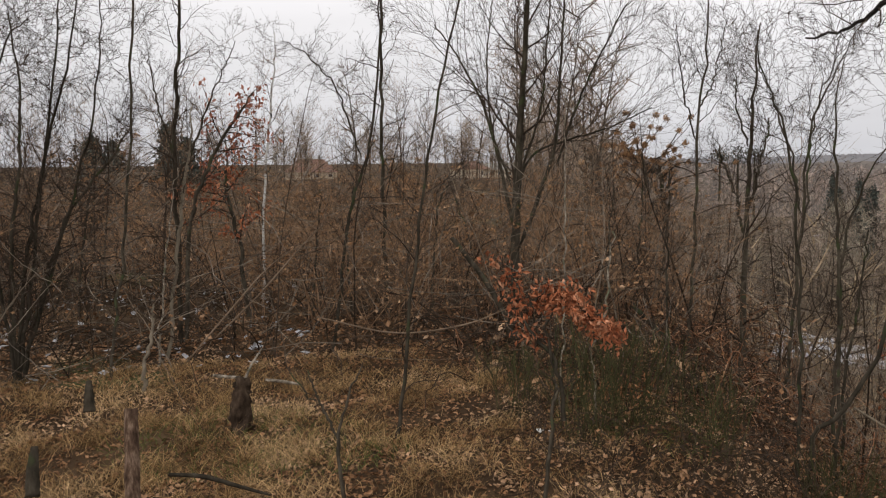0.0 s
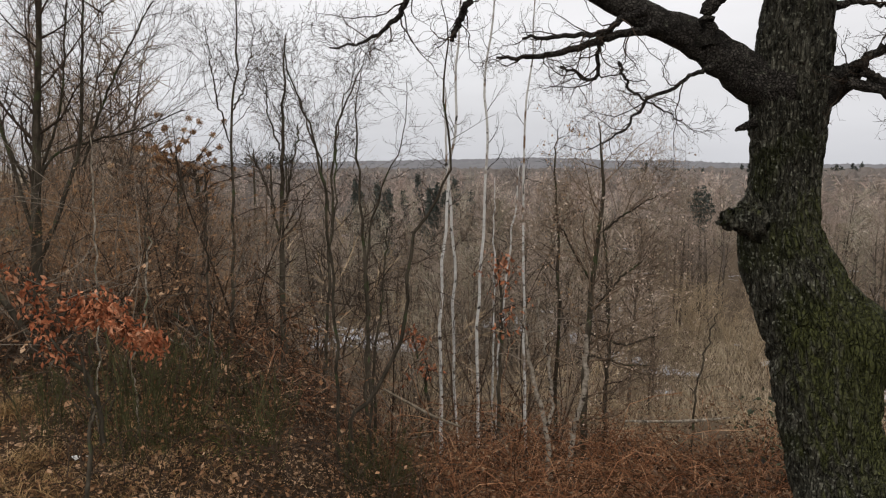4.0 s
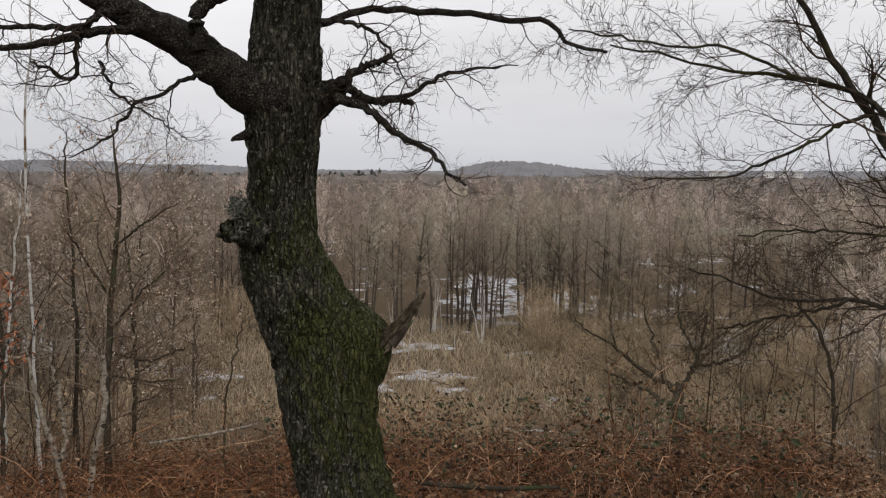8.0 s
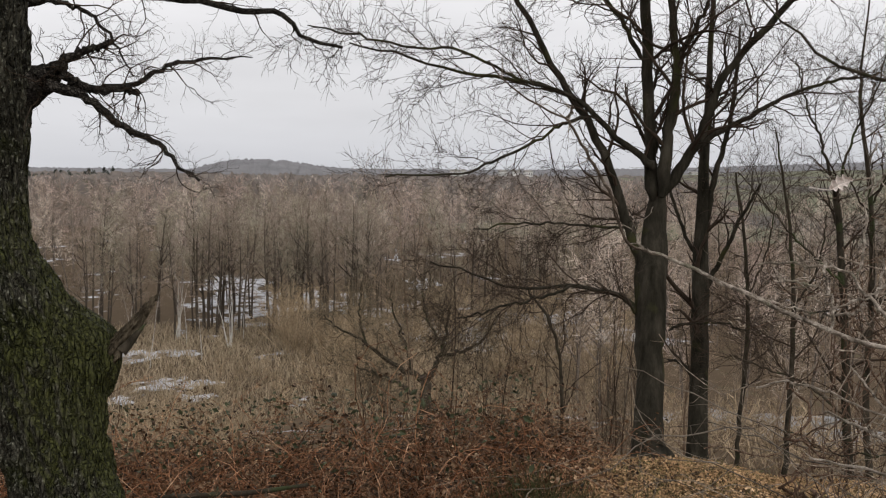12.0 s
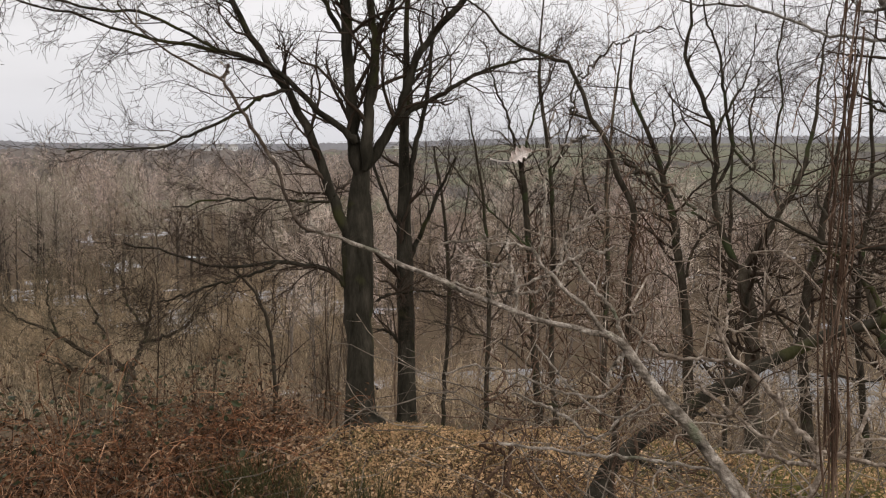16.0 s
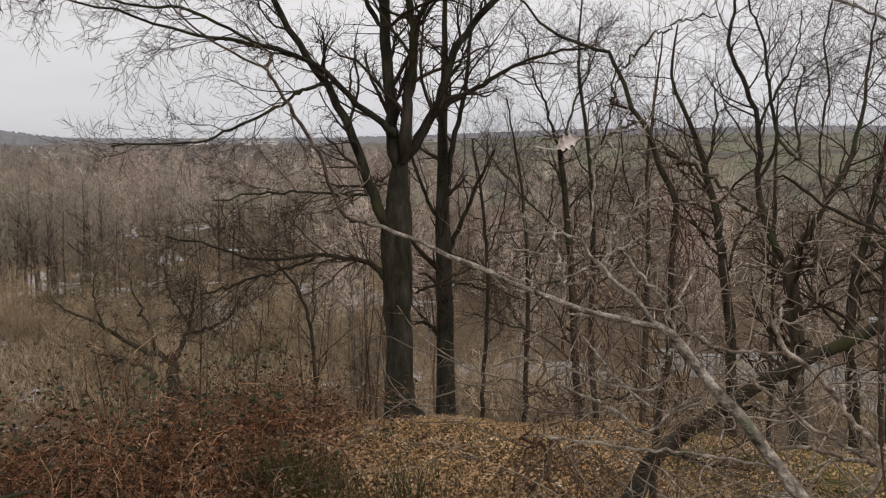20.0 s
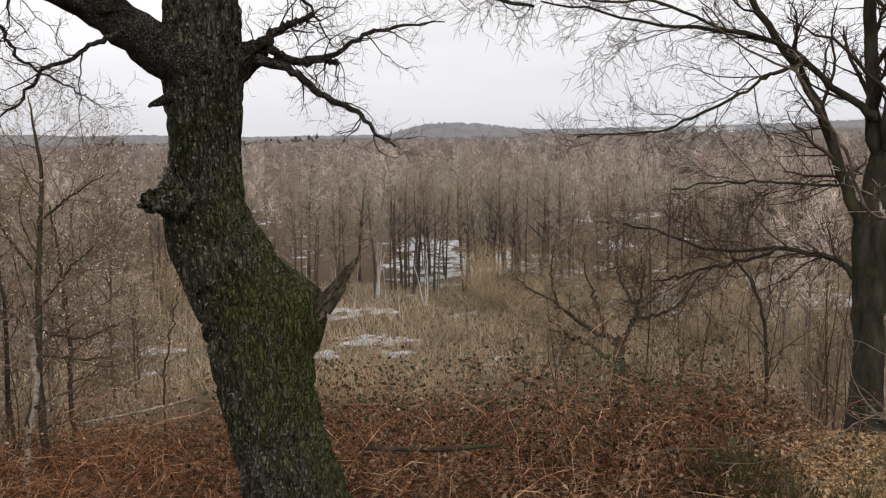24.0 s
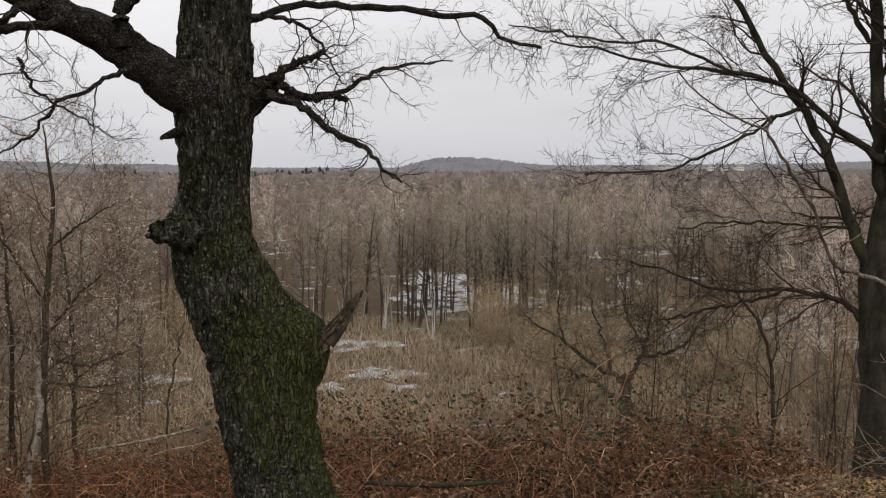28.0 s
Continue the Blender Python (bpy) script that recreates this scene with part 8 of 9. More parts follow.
# trees along the brink
EDGE = [
    ("slim dark forked tree on the brink", 9.0, [[(8.37, 2.08, -1.22, 0.0605), (8.51, 2.16, -0.75, 0.0544), (8.64, 2.22, -0.23, 0.0514), (8.76, 2.29, 0.48, 0.0484), (8.82, 2.41, 1.38, 0.0423), (8.81, 2.46, 1.74, 0.0363)], [(8.81, 2.46, 1.68, 0.0272), (8.76, 2.61, 2.15, 0.0212), (8.69, 2.75, 2.55, 0.0151), (8.62, 2.83, 2.95, 0.0091)], [(8.81, 2.44, 1.68, 0.0242), (8.84, 2.34, 2.15, 0.0181), (8.85, 2.21, 2.45, 0.0151), (8.83, 2.07, 2.96, 0.0091)], [(8.68, 2.24, 0.00, 0.0212), (8.83, 2.01, 0.54, 0.0181), (8.92, 1.92, 1.21, 0.0151), (8.96, 1.85, 1.81, 0.0091)], [(8.79, 2.30, 0.72, 0.0212), (8.72, 2.68, 1.07, 0.0181), (8.62, 3.03, 1.49, 0.0151), (8.52, 3.32, 1.84, 0.0091)], [(8.57, 2.19, -0.52, 0.0242), (8.53, 2.60, -0.24, 0.0181), (8.42, 3.00, -0.13, 0.0151), (8.34, 3.29, -0.01, 0.0091)]]),
    ("slim dark forked tree on the brink", 10.0, [[(9.36, 2.15, -1.46, 0.0470), (9.62, 2.30, -0.45, 0.0437), (9.81, 2.36, 0.73, 0.0403), (9.86, 2.41, 1.53, 0.0336), (9.82, 2.52, 2.32, 0.0269), (9.75, 2.55, 2.96, 0.0168), (9.65, 2.47, 3.70, 0.0101)], [(9.85, 2.40, 1.40, 0.0202), (9.90, 2.22, 2.00, 0.0168), (9.90, 2.10, 2.59, 0.0101)]]),
    ("dark crooked tree with limbs twisting up", 9.5, [[(9.17, 0.68, -1.10, 0.0830), (9.32, 0.72, -0.57, 0.0766), (9.45, 0.77, 0.03, 0.0702), (9.54, 0.86, 0.64, 0.0638), (9.57, 0.95, 1.08, 0.0543), (9.58, 1.08, 1.51, 0.0447), (9.56, 1.25, 2.00, 0.0319), (9.51, 1.45, 2.49, 0.0223), (9.46, 1.40, 3.03, 0.0128)], [(9.57, 0.91, 0.95, 0.0319), (9.58, 1.05, 1.39, 0.0255), (9.60, 0.95, 1.95, 0.0192), (9.57, 1.02, 2.44, 0.0128)], [(9.50, 0.81, 0.33, 0.0287), (9.58, 0.65, 0.84, 0.0223), (9.61, 0.42, 1.03, 0.0160)], [(9.57, 0.97, 1.14, 0.0255), (9.56, 1.30, 1.57, 0.0192), (9.51, 1.62, 1.81, 0.0128)]]),
    ("dark forked tree opening in a wide vee", 8.6, [[(8.29, 0.02, -0.95, 0.1156), (8.41, 0.06, -0.57, 0.0983), (8.55, 0.11, -0.04, 0.0896), (8.64, 0.18, 0.50, 0.0838), (8.67, 0.20, 0.70, 0.0809)], [(8.66, 0.21, 0.64, 0.0578), (8.69, 0.38, 0.94, 0.0549), (8.72, 0.50, 1.33, 0.0462), (8.73, 0.53, 1.88, 0.0405), (8.70, 0.68, 2.32, 0.0347), (8.66, 0.83, 2.70, 0.0289), (8.62, 0.78, 3.07, 0.0202), (8.52, 0.91, 3.53, 0.0116)], [(8.66, 0.19, 0.64, 0.0578), (8.70, 0.04, 0.93, 0.0491), (8.73, -0.14, 1.29, 0.0405), (8.74, -0.32, 1.68, 0.0347), (8.73, -0.41, 2.16, 0.0260), (8.69, -0.42, 2.69, 0.0173), (8.62, -0.49, 3.19, 0.0087)], [(8.72, 0.50, 1.38, 0.0289), (8.74, 0.33, 1.78, 0.0289), (8.73, 0.44, 2.21, 0.0260), (8.69, 0.51, 2.65, 0.0202), (8.64, 0.65, 3.02, 0.0144), (8.56, 0.75, 3.43, 0.0087)], [(8.74, 0.36, 1.83, 0.0231), (8.74, 0.14, 1.61, 0.0231), (8.74, 0.20, 2.05, 0.0173), (8.72, 0.15, 2.48, 0.0116)], [(8.73, 0.53, 1.88, 0.0231), (8.72, 0.38, 2.27, 0.0202), (8.71, 0.24, 2.59, 0.0116), (8.66, 0.21, 3.01, 0.0087)], [(8.72, -0.10, 1.18, 0.0202), (8.74, -0.02, 1.73, 0.0173), (8.73, -0.05, 2.32, 0.0173), (8.69, -0.01, 2.75, 0.0144), (8.64, -0.05, 3.11, 0.0116), (8.55, 0.01, 3.60, 0.0058)]]),
    ("dark crooked trunk with many low limbs", 9.2, [[(8.87, -0.46, -1.06, 0.0804), (9.01, -0.41, -0.63, 0.0742), (9.13, -0.35, -0.13, 0.0680), (9.23, -0.39, 0.45, 0.0587), (9.30, -0.50, 1.04, 0.0464), (9.32, -0.58, 1.62, 0.0309), (9.31, -0.63, 2.19, 0.0185), (9.26, -0.72, 2.80, 0.0093)], [(9.22, -0.38, 0.33, 0.0278), (9.24, -0.68, 0.64, 0.0216), (9.23, -1.00, 0.78, 0.0155), (9.23, -1.24, 1.08, 0.0093)], [(9.13, -0.37, -0.13, 0.0278), (9.22, -0.03, 0.31, 0.0216), (9.29, 0.16, 0.77, 0.0124)]]),
    ("dark gnarled oak leaning from the brink", 8.8, [[(8.40, -1.37, -0.90, 0.1301), (8.48, -1.33, -0.66, 0.1124), (8.55, -1.31, -0.41, 0.0946), (8.63, -1.18, -0.20, 0.0739), (8.69, -1.05, 0.02, 0.0591), (8.77, -0.93, 0.33, 0.0444), (8.84, -0.81, 0.70, 0.0325), (8.87, -0.84, 1.09, 0.0207), (8.88, -1.02, 1.48, 0.0118)], [(8.55, -1.31, -0.41, 0.0473), (8.59, -1.48, -0.14, 0.0355), (8.61, -1.66, 0.09, 0.0266), (8.60, -1.92, 0.33, 0.0177)], [(8.62, -1.20, -0.22, 0.0296), (8.63, -0.95, -0.30, 0.0237), (8.67, -0.65, -0.28, 0.0177), (8.67, -0.39, -0.34, 0.0089)], [(8.69, -1.06, 0.02, 0.0266), (8.71, -1.23, 0.25, 0.0207), (8.77, -1.31, 0.69, 0.0177), (8.82, -1.26, 1.11, 0.0118)]]),
    ("dark upright trunk on the brink", 9.4, [[(8.96, -1.56, -1.05, 0.0884), (9.09, -1.54, -0.60, 0.0821), (9.22, -1.55, -0.05, 0.0727), (9.32, -1.55, 0.51, 0.0632), (9.39, -1.54, 1.19, 0.0505), (9.43, -1.43, 1.86, 0.0379), (9.44, -1.12, 2.59, 0.0253), (9.39, -0.97, 3.14, 0.0158)], [(9.33, -1.55, 0.62, 0.0316), (9.34, -1.77, 1.09, 0.0253), (9.32, -1.98, 1.65, 0.0158)], [(9.42, -1.48, 1.47, 0.0284), (9.39, -1.67, 1.98, 0.0221), (9.32, -1.87, 2.52, 0.0126)], [(9.44, -1.31, 2.09, 0.0221), (9.48, -0.93, 2.31, 0.0190), (9.50, -0.59, 2.49, 0.0095)]]),
    ("thin dark tree on the brink", 10.0, [[(9.60, -1.10, -1.26, 0.0538), (9.76, -1.05, -0.71, 0.0470), (9.93, -0.98, 0.00, 0.0437), (10.05, -0.99, 0.87, 0.0370), (10.09, -1.04, 1.61, 0.0302), (10.07, -0.95, 2.53, 0.0202), (9.98, -0.98, 3.29, 0.0101)], [(9.97, -0.99, 0.25, 0.0235), (10.05, -0.80, 0.73, 0.0168), (10.10, -0.66, 1.10, 0.0101)]]),
    ("thick dark trunk on the brink", 8.8, [[(8.23, -2.15, -0.90, 0.1538), (8.31, -2.17, -0.61, 0.1360), (8.49, -2.17, 0.09, 0.1301), (8.62, -2.15, 0.86, 0.1183), (8.67, -2.13, 1.65, 0.1065), (8.66, -2.10, 2.41, 0.0887), (8.58, -2.09, 3.15, 0.0710), (8.40, -2.01, 4.07, 0.0355)], [(8.64, -2.14, 1.02, 0.0473), (8.73, -1.84, 1.32, 0.0355), (8.79, -1.55, 1.41, 0.0266), (8.84, -1.25, 1.45, 0.0148)], [(8.67, -2.12, 1.49, 0.0473), (8.73, -1.88, 2.06, 0.0355), (8.76, -1.56, 2.57, 0.0266), (8.78, -1.24, 2.89, 0.0148)], [(8.59, -2.16, 0.71, 0.0414), (8.64, -1.88, 0.58, 0.0296), (8.72, -1.59, 0.66, 0.0237), (8.74, -1.35, 0.53, 0.0118)], [(8.67, -2.12, 1.90, 0.0414), (8.70, -1.89, 2.57, 0.0325), (8.68, -1.70, 3.07, 0.0237), (8.62, -1.51, 3.57, 0.0118)]]),
    ("thin pale tree among darker ones", 12.0, [[(11.62, 0.37, -1.68, 0.0403), (11.92, 0.42, -0.48, 0.0363), (12.07, 0.45, 0.52, 0.0323), (12.13, 0.48, 1.53, 0.0242), (12.12, 0.48, 2.45, 0.0121)]]),
    ("slim dark tree on the slope", 12.0, [[(10.98, 3.53, -1.98, 0.0484), (11.23, 3.60, -1.07, 0.0444), (11.42, 3.65, -0.13, 0.0403), (11.51, 3.75, 0.82, 0.0323), (11.51, 3.88, 1.62, 0.0242), (11.45, 4.00, 2.41, 0.0121)], [(11.45, 3.65, 0.03, 0.0242), (11.61, 3.39, 0.67, 0.0202), (11.67, 3.34, 1.31, 0.0121)]]),
    ("slim dark tree on the slope", 13.0, [[(12.32, 2.13, -2.25, 0.0612), (12.63, 2.18, -1.10, 0.0568), (12.86, 2.22, 0.18, 0.0481), (12.94, 2.28, 1.21, 0.0393), (12.95, 2.21, 2.33, 0.0262), (12.89, 2.11, 3.32, 0.0131)], [(12.88, 2.22, 0.35, 0.0262), (12.88, 2.56, 1.21, 0.0218), (12.87, 2.67, 2.15, 0.0131)]]),
    ("slim dark tree on the slope", 12.0, [[(11.54, -0.93, -1.82, 0.0484), (11.82, -0.90, -0.82, 0.0444), (12.00, -0.91, 0.22, 0.0363), (12.09, -0.96, 1.27, 0.0282), (12.09, -0.94, 2.31, 0.0161)]]),
    ("slim dark tree on the slope", 11.0, [[(8.90, 5.62, -1.73, 0.0296), (9.12, 5.78, -0.77, 0.0296), (9.15, 5.96, -0.20, 0.0259), (9.02, 6.30, 0.31, 0.0185)]]),
    ("slim dark tree on the slope", 13.0, [[(11.72, 4.45, -2.14, 0.0437), (11.99, 4.51, -1.15, 0.0437), (12.18, 4.56, -0.13, 0.0393), (12.25, 4.68, 0.91, 0.0306), (12.22, 4.85, 1.85, 0.0175)], [(12.19, 4.57, -0.04, 0.0218), (12.36, 4.35, 0.74, 0.0175), (12.42, 4.28, 1.43, 0.0131)]]),
]
for n, (label, d, limbs) in enumerate(EDGE):
    limbs = [[(x, y, z, r * (0.74 if n_ == 0 else 0.62)) for x, y, z, r in l] for n_, l in enumerate(limbs)]
    bare_tree("brink_tree", label, limbs, dark_bark, twig_bark, group="trees along the brink", levels=((13, 1.1, 7), (8, 0.5, 4), (3, 0.24, 3)), angle=46, rise=0.04, wiggle=0.2, wobble=0.009, trunk_span=(0.35, 1.0), low=0.002)
bare_tree("apple_tree", "low gnarled dark tree with a rounded crown on the slope", [
    [(21.47, 19.13, -7.37, 0.2430), (21.70, 19.35, -6.25, 0.2107), (21.86, 19.46, -5.48, 0.1784), (21.90, 19.44, -5.39, 0.1456)], [(21.84, 19.44, -5.58, 0.1133), (21.57, 19.84, -5.30, 0.0893), (21.19, 20.31, -5.11, 0.0736), (20.60, 21.14, -4.33, 0.0570), (19.94, 21.90, -3.74, 0.0322), (19.56, 22.37, -3.15, 0.0166)], [(21.87, 19.41, -5.58, 0.1133), (22.11, 19.31, -5.09, 0.0893), (22.34, 19.20, -4.60, 0.0736), (22.62, 19.14, -3.72, 0.0487), (22.83, 19.12, -2.73, 0.0247)],
    [(22.33, 19.19, -4.70, 0.0646), (23.00, 18.46, -4.45, 0.0570), (23.57, 17.90, -3.88, 0.0404), (23.90, 17.67, -3.09, 0.0247)], [(21.44, 19.71, -6.06, 0.0810), (21.23, 20.07, -5.68, 0.0646), (20.72, 20.69, -5.40, 0.0487), (20.20, 21.29, -5.11, 0.0247)], [(21.57, 19.84, -5.30, 0.0570), (21.58, 20.13, -4.33, 0.0487), (21.49, 20.48, -3.34, 0.0322), (21.52, 20.66, -2.35, 0.0166)], [(20.60, 21.14, -4.33, 0.0404), (20.57, 21.40, -3.35, 0.0322), (20.74, 21.44, -2.36, 0.0166)], [(22.38, 19.24, -4.31, 0.0487), (22.24, 19.67, -3.33, 0.0404), (22.21, 19.92, -2.34, 0.0247)],
], dark_bark, apple_twig, levels=((16, 1.6, 7), (9, 0.8, 4), (5, 0.4, 3)), angle=52, rise=0.09, wiggle=0.30, low=0.0085, wobble=0.035)

# pale dry leaf caught on a shoot
dry_leaf = material("dry_leaf", [(0.62, 0.54, 0.49), (0.78, 0.71, 0.66)], 40, bump=0.2)
def lobed_leaf(at, along, across, long_, wide, curl):
    """A curled leaf with wavy lobes and a stalk: vertices and quads."""
    along, across = unit(np.array([along], float))[0], unit(np.array([across], float))[0]
    up = np.cross(along, across)
    rows = []
    for s in np.linspace(0, 1, 15):
        w = wide * math.sin(math.pi * min(1, s * 1.02)) ** 0.6 * (0.72 + 0.28 * math.cos(s * 26))
        rows += [np.array(at) + along * long_ * s + across * w * u + up * (curl * (u * u) + curl * 0.8 * math.sin(s * 3)) for u in (-1, -0.5, 0, 0.5, 1)]
    f = [(i * 5 + j, i * 5 + j + 1, i * 5 + j + 6, i * 5 + j + 5) for i in range(14) for j in range(4)]
    return np.array(rows), np.array(f)


v, f = lobed_leaf((0.694, 0.212, 1.792), (0.1, -0.80, 0.40), (0.25, 0.4, 0.85), 0.017, 0.0066, 0.0035)
v2, f2 = tubes(np.array([[(0.694, 0.212, 1.792), (0.692, 0.219, 1.7925), (0.690, 0.226, 1.794)]]), np.full((1, 3), 0.0004), 5)
v, f = join([(v, f), (v2, f2)])
tagged(new("dry_leaf", mesh_of("dry_leaf", v, f, dry_leaf, False)), "pale curled dry leaf caught on a shoot", "leaf")

# ---------------------------------------------------------------- brambles, bracken, broom, grass, leaf litter
def canes(at, length, lift, sag, n=11, wiggle=0.27):
    m = len(at)
    d = rng.normal(size=(m, 3)) * 0.8
    d[:, 2] = lift
    d = unit(d)
    size = length * (0.5 + rng.random(m))
    out = np.empty((m, n, 3))
    out[:, 0] = at
    for j in range(1, n):
        out[:, j] = out[:, j - 1] + d * (size / (n - 1))[:, None]
        d = unit(d + rng.normal(size=d.shape) * wiggle - np.array([0, 0, sag]))
    floor = height(out[..., 0], out[..., 1]) + 0.02
    out[..., 2] = np.maximum(out[..., 2], floor)
    return out


def bramble_bed(name, label, places, mat, leaf_mat, per_leaf, size, leaf_size, lift=1.3, sag=0.32, thick=0.0035):
    c = canes(places, size, lift, sag)
    r = thick * (0.5 + rng.random((len(c), 1))) * np.linspace(1, 0.5, c.shape[1])
    ob = stuff(name, label, "bramble", *tubes(c, r, 3), mat)
    b = spawn(c, r, 2, (0.3, 1.0), 50, 0.3, 4, 0.3, -0.05, 0.7)
    part("shoots", *tubes(*b, 3), mat, ob, kind="stuff", smooth=False)
    pts = np.concatenate([c[:, 2:].reshape(-1, 3), b[0][:, 1:].reshape(-1, 3)])
    pick = pts[rng.integers(0, len(pts), per_leaf)] + rng.normal(size=(per_leaf, 3)) * 0.03
    part("foliage", *leaf_cloud(pick, leaf_size, 0.2, 0.3), leaf_mat, ob, kind="stuff", smooth=False)
    return ob


bramble_bed("bramble_thicket", "dense tangle of brown bramble canes with withered leaves", np.vstack([scatter(1700, 20, 52, 4.0, 7.5), scatter(800, 46, 58.5, 4.8, 8.3)]), cane, bramble_leaf, 36000, 1.05, 0.035, thick=0.0029)
bramble_bed("tall_bramble", "tall arching bramble canes along the brink of the slope", np.vstack([scatter(1300, 20, 55, 7.2, 10.2), scatter(200, 52, 57.5, 7.0, 9.0)]), cane, bramble_leaf, 26000, 1.05, 0.040, 1.5, 0.30, 0.0031)
bramble_bed("bracken_bed", "collapsed red-brown bracken and bramble", scatter(2600, -2, 32, 4.0, 10.5), red_cane, bramble_leaf, 15000, 1.15, 0.030, thick=0.0027)
bramble_bed("red_bramble", "red-brown bramble stems through paler canes", scatter(190, 24, 56, 4.5, 9.5), red_cane, bramble_leaf, 2500, 1.4, 0.034)
bramble_bed("slope_bramble", "straggling brambles among the birches", np.vstack([scatter(900, -16, 8, 6.5, 12), scatter(350, -30, -10, 8, 13), scatter(800, -5, 15, 8.5, 15)]), cane, bramble_leaf, 10000, 1.2, 0.034)
bramble_bed("verge_bramble", "low dark brambles and dead stalks along the wood's edge", scatter(1000, -26, 0, 4.2, 8.5), thicket_dark, old_leaf, 4000, 0.7, 0.03, 1.0, 0.25, 0.003)
bramble_bed("brush_heap", "dark heap of dead brushwood and canes", np.vstack([scatter(420, -30, -9, 7.0, 11.5), scatter(420, -62, -28, 8.0, 14)]), thicket_dark, old_leaf, 2500, 1.4, 0.06, 0.9, 0.2, 0.006)
v, f = leaf_cloud(scatter(1100, 20, 56, 4.6, 9.5) + np.stack([0 * np.arange(1100), 0 * np.arange(1100), 0.4 + 0.6 * rng.random(1100)], 1), 0.045, 0.1, 0.4)
stuff("bramble_green", "green bramble leaves left on the canes", "leaves", v, f, green_leaf)


def broom(at, h, n, label="dark green wiry broom bush"):
    ob = thing("broom_bush", label, "bush", at)
    c = np.array(at) + rng.normal(size=(n, 3)) * np.array([0.10, 0.10, 0.0])
    d = rng.normal(size=(n, 3)) * 0.22
    d[:, 2] = 1
    d = unit(d)
    out = np.empty((n, 6, 3))
    out[:, 0] = c
    for j in range(1, 6):
        out[:, j] = out[:, j - 1] + d * (h * (0.6 + 0.5 * rng.random((n, 1)))) / 5
        d = unit(d + rng.normal(size=d.shape) * 0.09)
    r = np.full((n, 6), 0.0022)
    part("stem", *tubes(out, r, 3), broom_green, ob, kind="stuff")
    b = spawn(out, r, 4, (0.3, 1.0), 22, 0.22, 4, 0.08, 0.05, 0.8)
    part("shoot", *tubes(*b, 3), broom_green, ob, kind="stuff")


for b, d, h in ((-20.0, 5.6, 0.95), (-21.5, 5.4, 0.8), (-17.5, 5.8, 0.75), (-13.0, 5.6, 0.65), (-5.5, 5.6, 0.6), (-3.0, 5.9, 0.55), (57.0, 5.0, 0.42), (58.5, 4.7, 0.4), (55.0, 5.0, 0.42), (64.0, 4.7, 0.35), (-26, 6.2, 0.6)):
    broom(on_ground(b, d), h, 38)

grass_places = scatter(24000, -62, -26, 3.3, 8.6)
keep = np.sin(grass_places[:, 0] * 2.3 + 1.1) * np.sin(grass_places[:, 1] * 2.9) + 0.6 * np.sin(grass_places[:, 0] * 5.1 - grass_places[:, 1] * 4.3) > 0.05
v, f = blades(grass_places[keep], 0.085, 0.85, 0.0018)
v2, f2 = blades(scatter(3800, -27, -15, 3.4, 7.0), 0.085, 0.85, 0.0018)
v3, f3 = blades(scatter(16000, -180, 180, 0.3, 5.5), 0.07, 0.85, 0.0018)
v, f = join([(v, f), (v2, f2), (v3, f3)])
stuff("dry_grass", "matted straw-coloured winter grass", "grass", v, f, mat_grass)
tuft = scatter(190, -60, -27, 3.4, 8.2)
tp = (tuft[:, None] + rng.normal(size=(190, 70, 3)) * np.array([0.07, 0.07, 0.0])).reshape(-1, 3)
v, f = blades(tp, 0.14, 0.8, 0.0016)
stuff("grass_tufts", "pale tussocks of dead grass", "grass", v, f, mat_grass)
green_places = scatter(8000, -60, -12, 3.3, 7.0)
keep = np.sin(green_places[:, 0] * 1.3 + 0.4) * np.sin(green_places[:, 1] * 1.7 + 1.0) > 0.25
v, f = blades(np.vstack([green_places[keep], scatter(5000, 82, 106, 4.6, 8.0), scatter(700, 60, 84, 6, 8)]), 0.10, 0.8, 0.0022)
stuff("green_grass", "sparse green winter grass", "grass", v, f, green_grass)
v, f = blades(scatter(46000, 56, 110, 3.4, 9.6), 0.065, 0.85, 0.0018)
stuff("brink_grass", "short dry grass on the brink", "grass", v, f, dry_grass)
lp = np.vstack([scatter(34000, -64, -2, 3.2, 11), scatter(16000, -180, 180, 0.3, 6.0)]) + np.array([0, 0, 0.015])
v, f = leaf_cloud(lp, 0.036, 0.0, 0.7)
stuff("old_litter", "dark mouldering leaves under the wood's edge", "leaves", v, f, old_leaf)
lp = np.vstack([scatter(52000, 52, 112, 3.3, 10.2)]) + np.array([0, 0, 0.015])
lp[:, 2] += 0.03 * rng.random(len(lp))
v, f = leaf_cloud(lp, 0.029, 0.0, 0.65)
stuff("leaf_litter", "fallen brown oak leaves covering the ground", "leaves", v, f, litter_leaf)
sp = scatter(260, -62, -40, 8.0, 15, 0.04)
v, f = leaf_cloud(sp, 0.09, 0.0, 0.9)
stuff("snow_crumbs", "crumbs of old snow on dead leaves", "snow", v, f, snow)


# ---------------------------------------------------------------- litter
def loose(name, label, category, at):
    return thing(name, label, category, at)


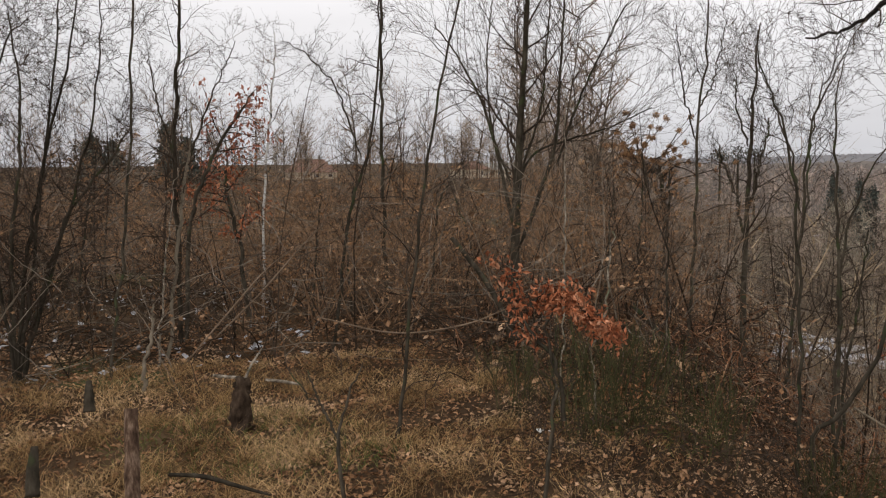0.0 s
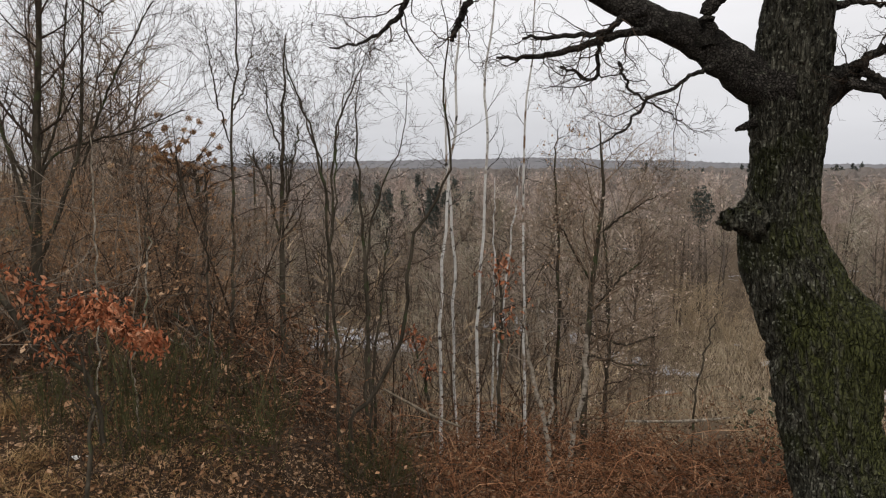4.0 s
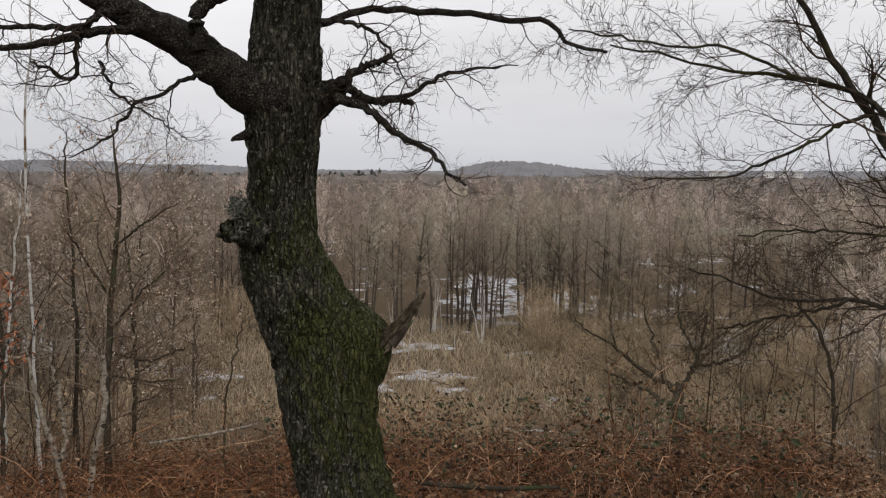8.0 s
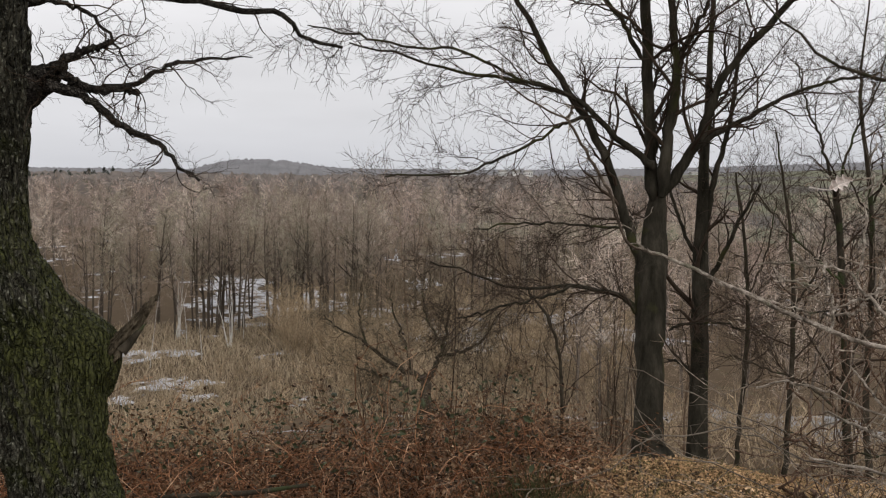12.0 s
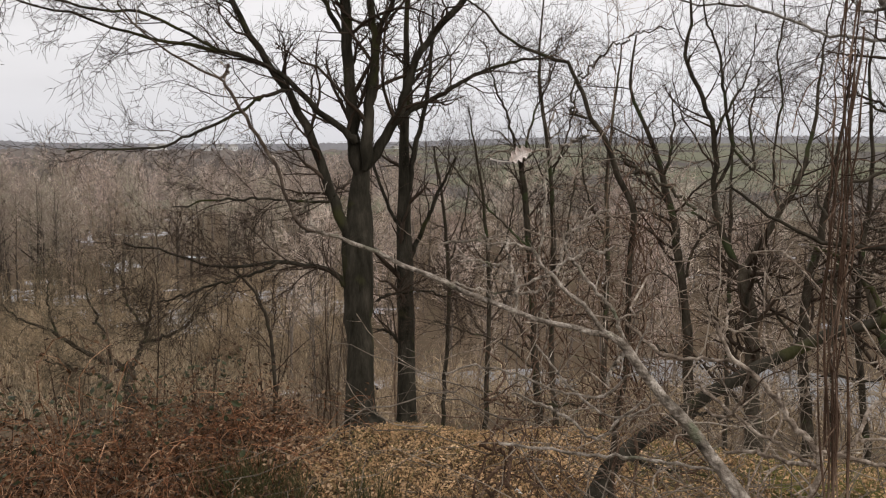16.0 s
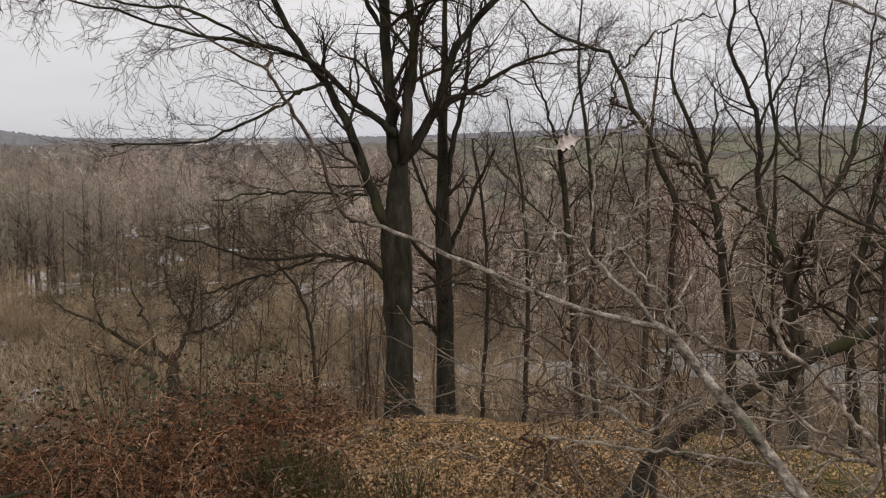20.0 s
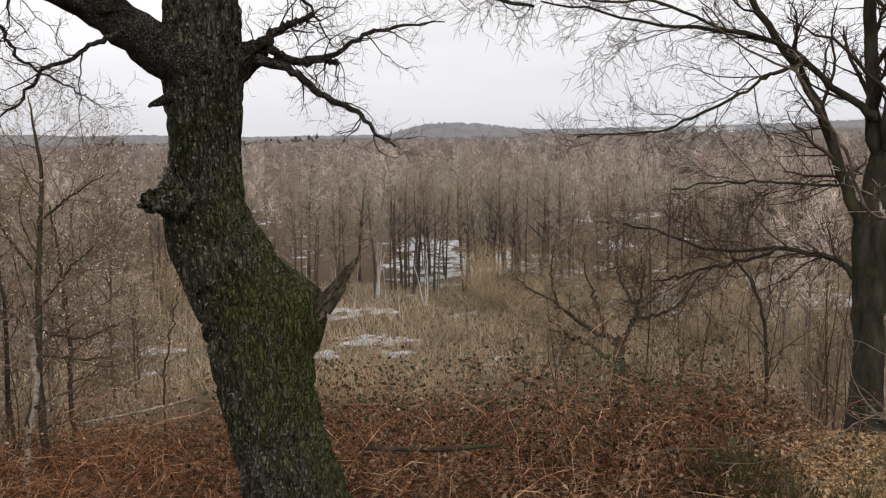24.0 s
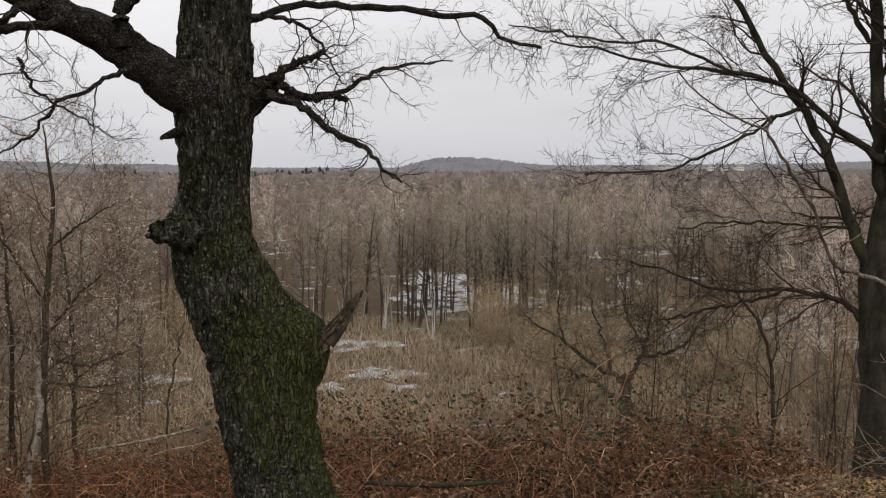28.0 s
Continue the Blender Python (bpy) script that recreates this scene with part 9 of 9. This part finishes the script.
def litter():
    c = Vector((5.60, -1.22, 0.0))
    c.z = float(height(c.x, c.y))
    ob = loose("cardboard_box", "crushed white carton printed with black shapes", "box", c)
    a = radians(-100)
    m = np.array([[math.cos(a), -math.sin(a), 0], [math.sin(a), math.cos(a), 0], [0, 0, 1]])

    def put(name, vf, mat, label=""):
        return part(name, vf[0] @ m.T + np.array(c), vf[1], mat, ob, label, smooth=False)

    put("body", box(-0.17, 0.17, -0.13, 0.0, 0.0, 0.20), white_paint)
    put("flap", box(-0.18, 0.16, -0.145, -0.03, 0.203, 0.209), white_paint)
    for x0, x1, z0, z1 in ((-0.15, -0.10, 0.13, 0.17), (-0.075, -0.045, 0.02, 0.15), (-0.04, -0.01, 0.05, 0.17), (-0.002, 0.03, 0.03, 0.12), (0.0, 0.025, 0.135, 0.175), (0.04, 0.075, 0.02, 0.14), (0.05, 0.065, 0.15, 0.18), (0.085, 0.10, 0.10, 0.18), (0.085, 0.13, 0.02, 0.085), (0.11, 0.125, 0.10, 0.18), (0.14, 0.16, 0.05, 0.17)):
        put("print", box(x0, x1, -0.134, -0.131, z0, z1), dark_glass, "black printed shape")
    c2 = Vector((6.40, -1.47, 0.0))
    gz = float(height(c2.x, c2.y))
    ob = loose("rusty_pipe", "short dark rusty pipe lying on leaves", "pipe", (c2.x, c2.y, gz))
    p = np.array([[[c2.x - 0.02, c2.y + 0.17, gz + 0.05], [c2.x, c2.y, gz + 0.05], [c2.x + 0.02, c2.y - 0.2, gz + 0.05]]])
    part("tube", *tubes(p, np.full((1, 3), 0.05), 20), rust_pipe, ob)
    p2 = np.array([[[c2.x - 0.0213, c2.y + 0.18, gz + 0.05], [c2.x - 0.021, c2.y + 0.172, gz + 0.05]]])
    part("cap", *tubes(p2, np.array([[0.004, 0.028]]), 16), white_paint, ob, "pale plastic end cap")
    c3 = Vector((5.36, -0.93, 0.0))
    gz = float(height(c3.x, c3.y))
    ob = loose("clay_pot", "orange clay pot lying on its side", "pot", (c3.x, c3.y, gz))
    ang = np.linspace(0, 1, 7)
    p = np.array([[(c3.x + 0.1 - 0.22 * u, c3.y - 0.06 * u, gz + 0.095) for u in ang]])
    part("wall", *tubes(p, np.array([[0.06, 0.066, 0.072, 0.08, 0.086, 0.093, 0.098]]), 24), clay, ob)
    part("rim", *tubes(p[:, -2:], np.array([[0.106, 0.108]]), 24), clay, ob)
    for q, w in (([(4.89, 1.00, -0.10)][0], 0.07), ([(5.20, 1.43, -0.15)][0], 0.06), ([(5.56, 1.26, -0.30)][0], 0.05), ([(-2.34, 5.14, -0.06)][0], 0.05), ([(-1.81, 3.92, 0.07)][0], 0.06)):
        z = float(height(q[0], q[1])) + 0.03
        v, f = leaf_cloud(np.array([(q[0], q[1], z), (q[0] + 0.02, q[1], z + 0.01)]), w, 0.0, 0.5)
        tagged(new("paper_scrap", mesh_of("paper_scrap", v, f, white_paint, False)), "crumpled white scrap lying on the leaves", "litter")


rust_pipe = material("rust_pipe", [(0.03, 0.018, 0.014), (0.075, 0.04, 0.028)], 14, bump=0.5)
litter()
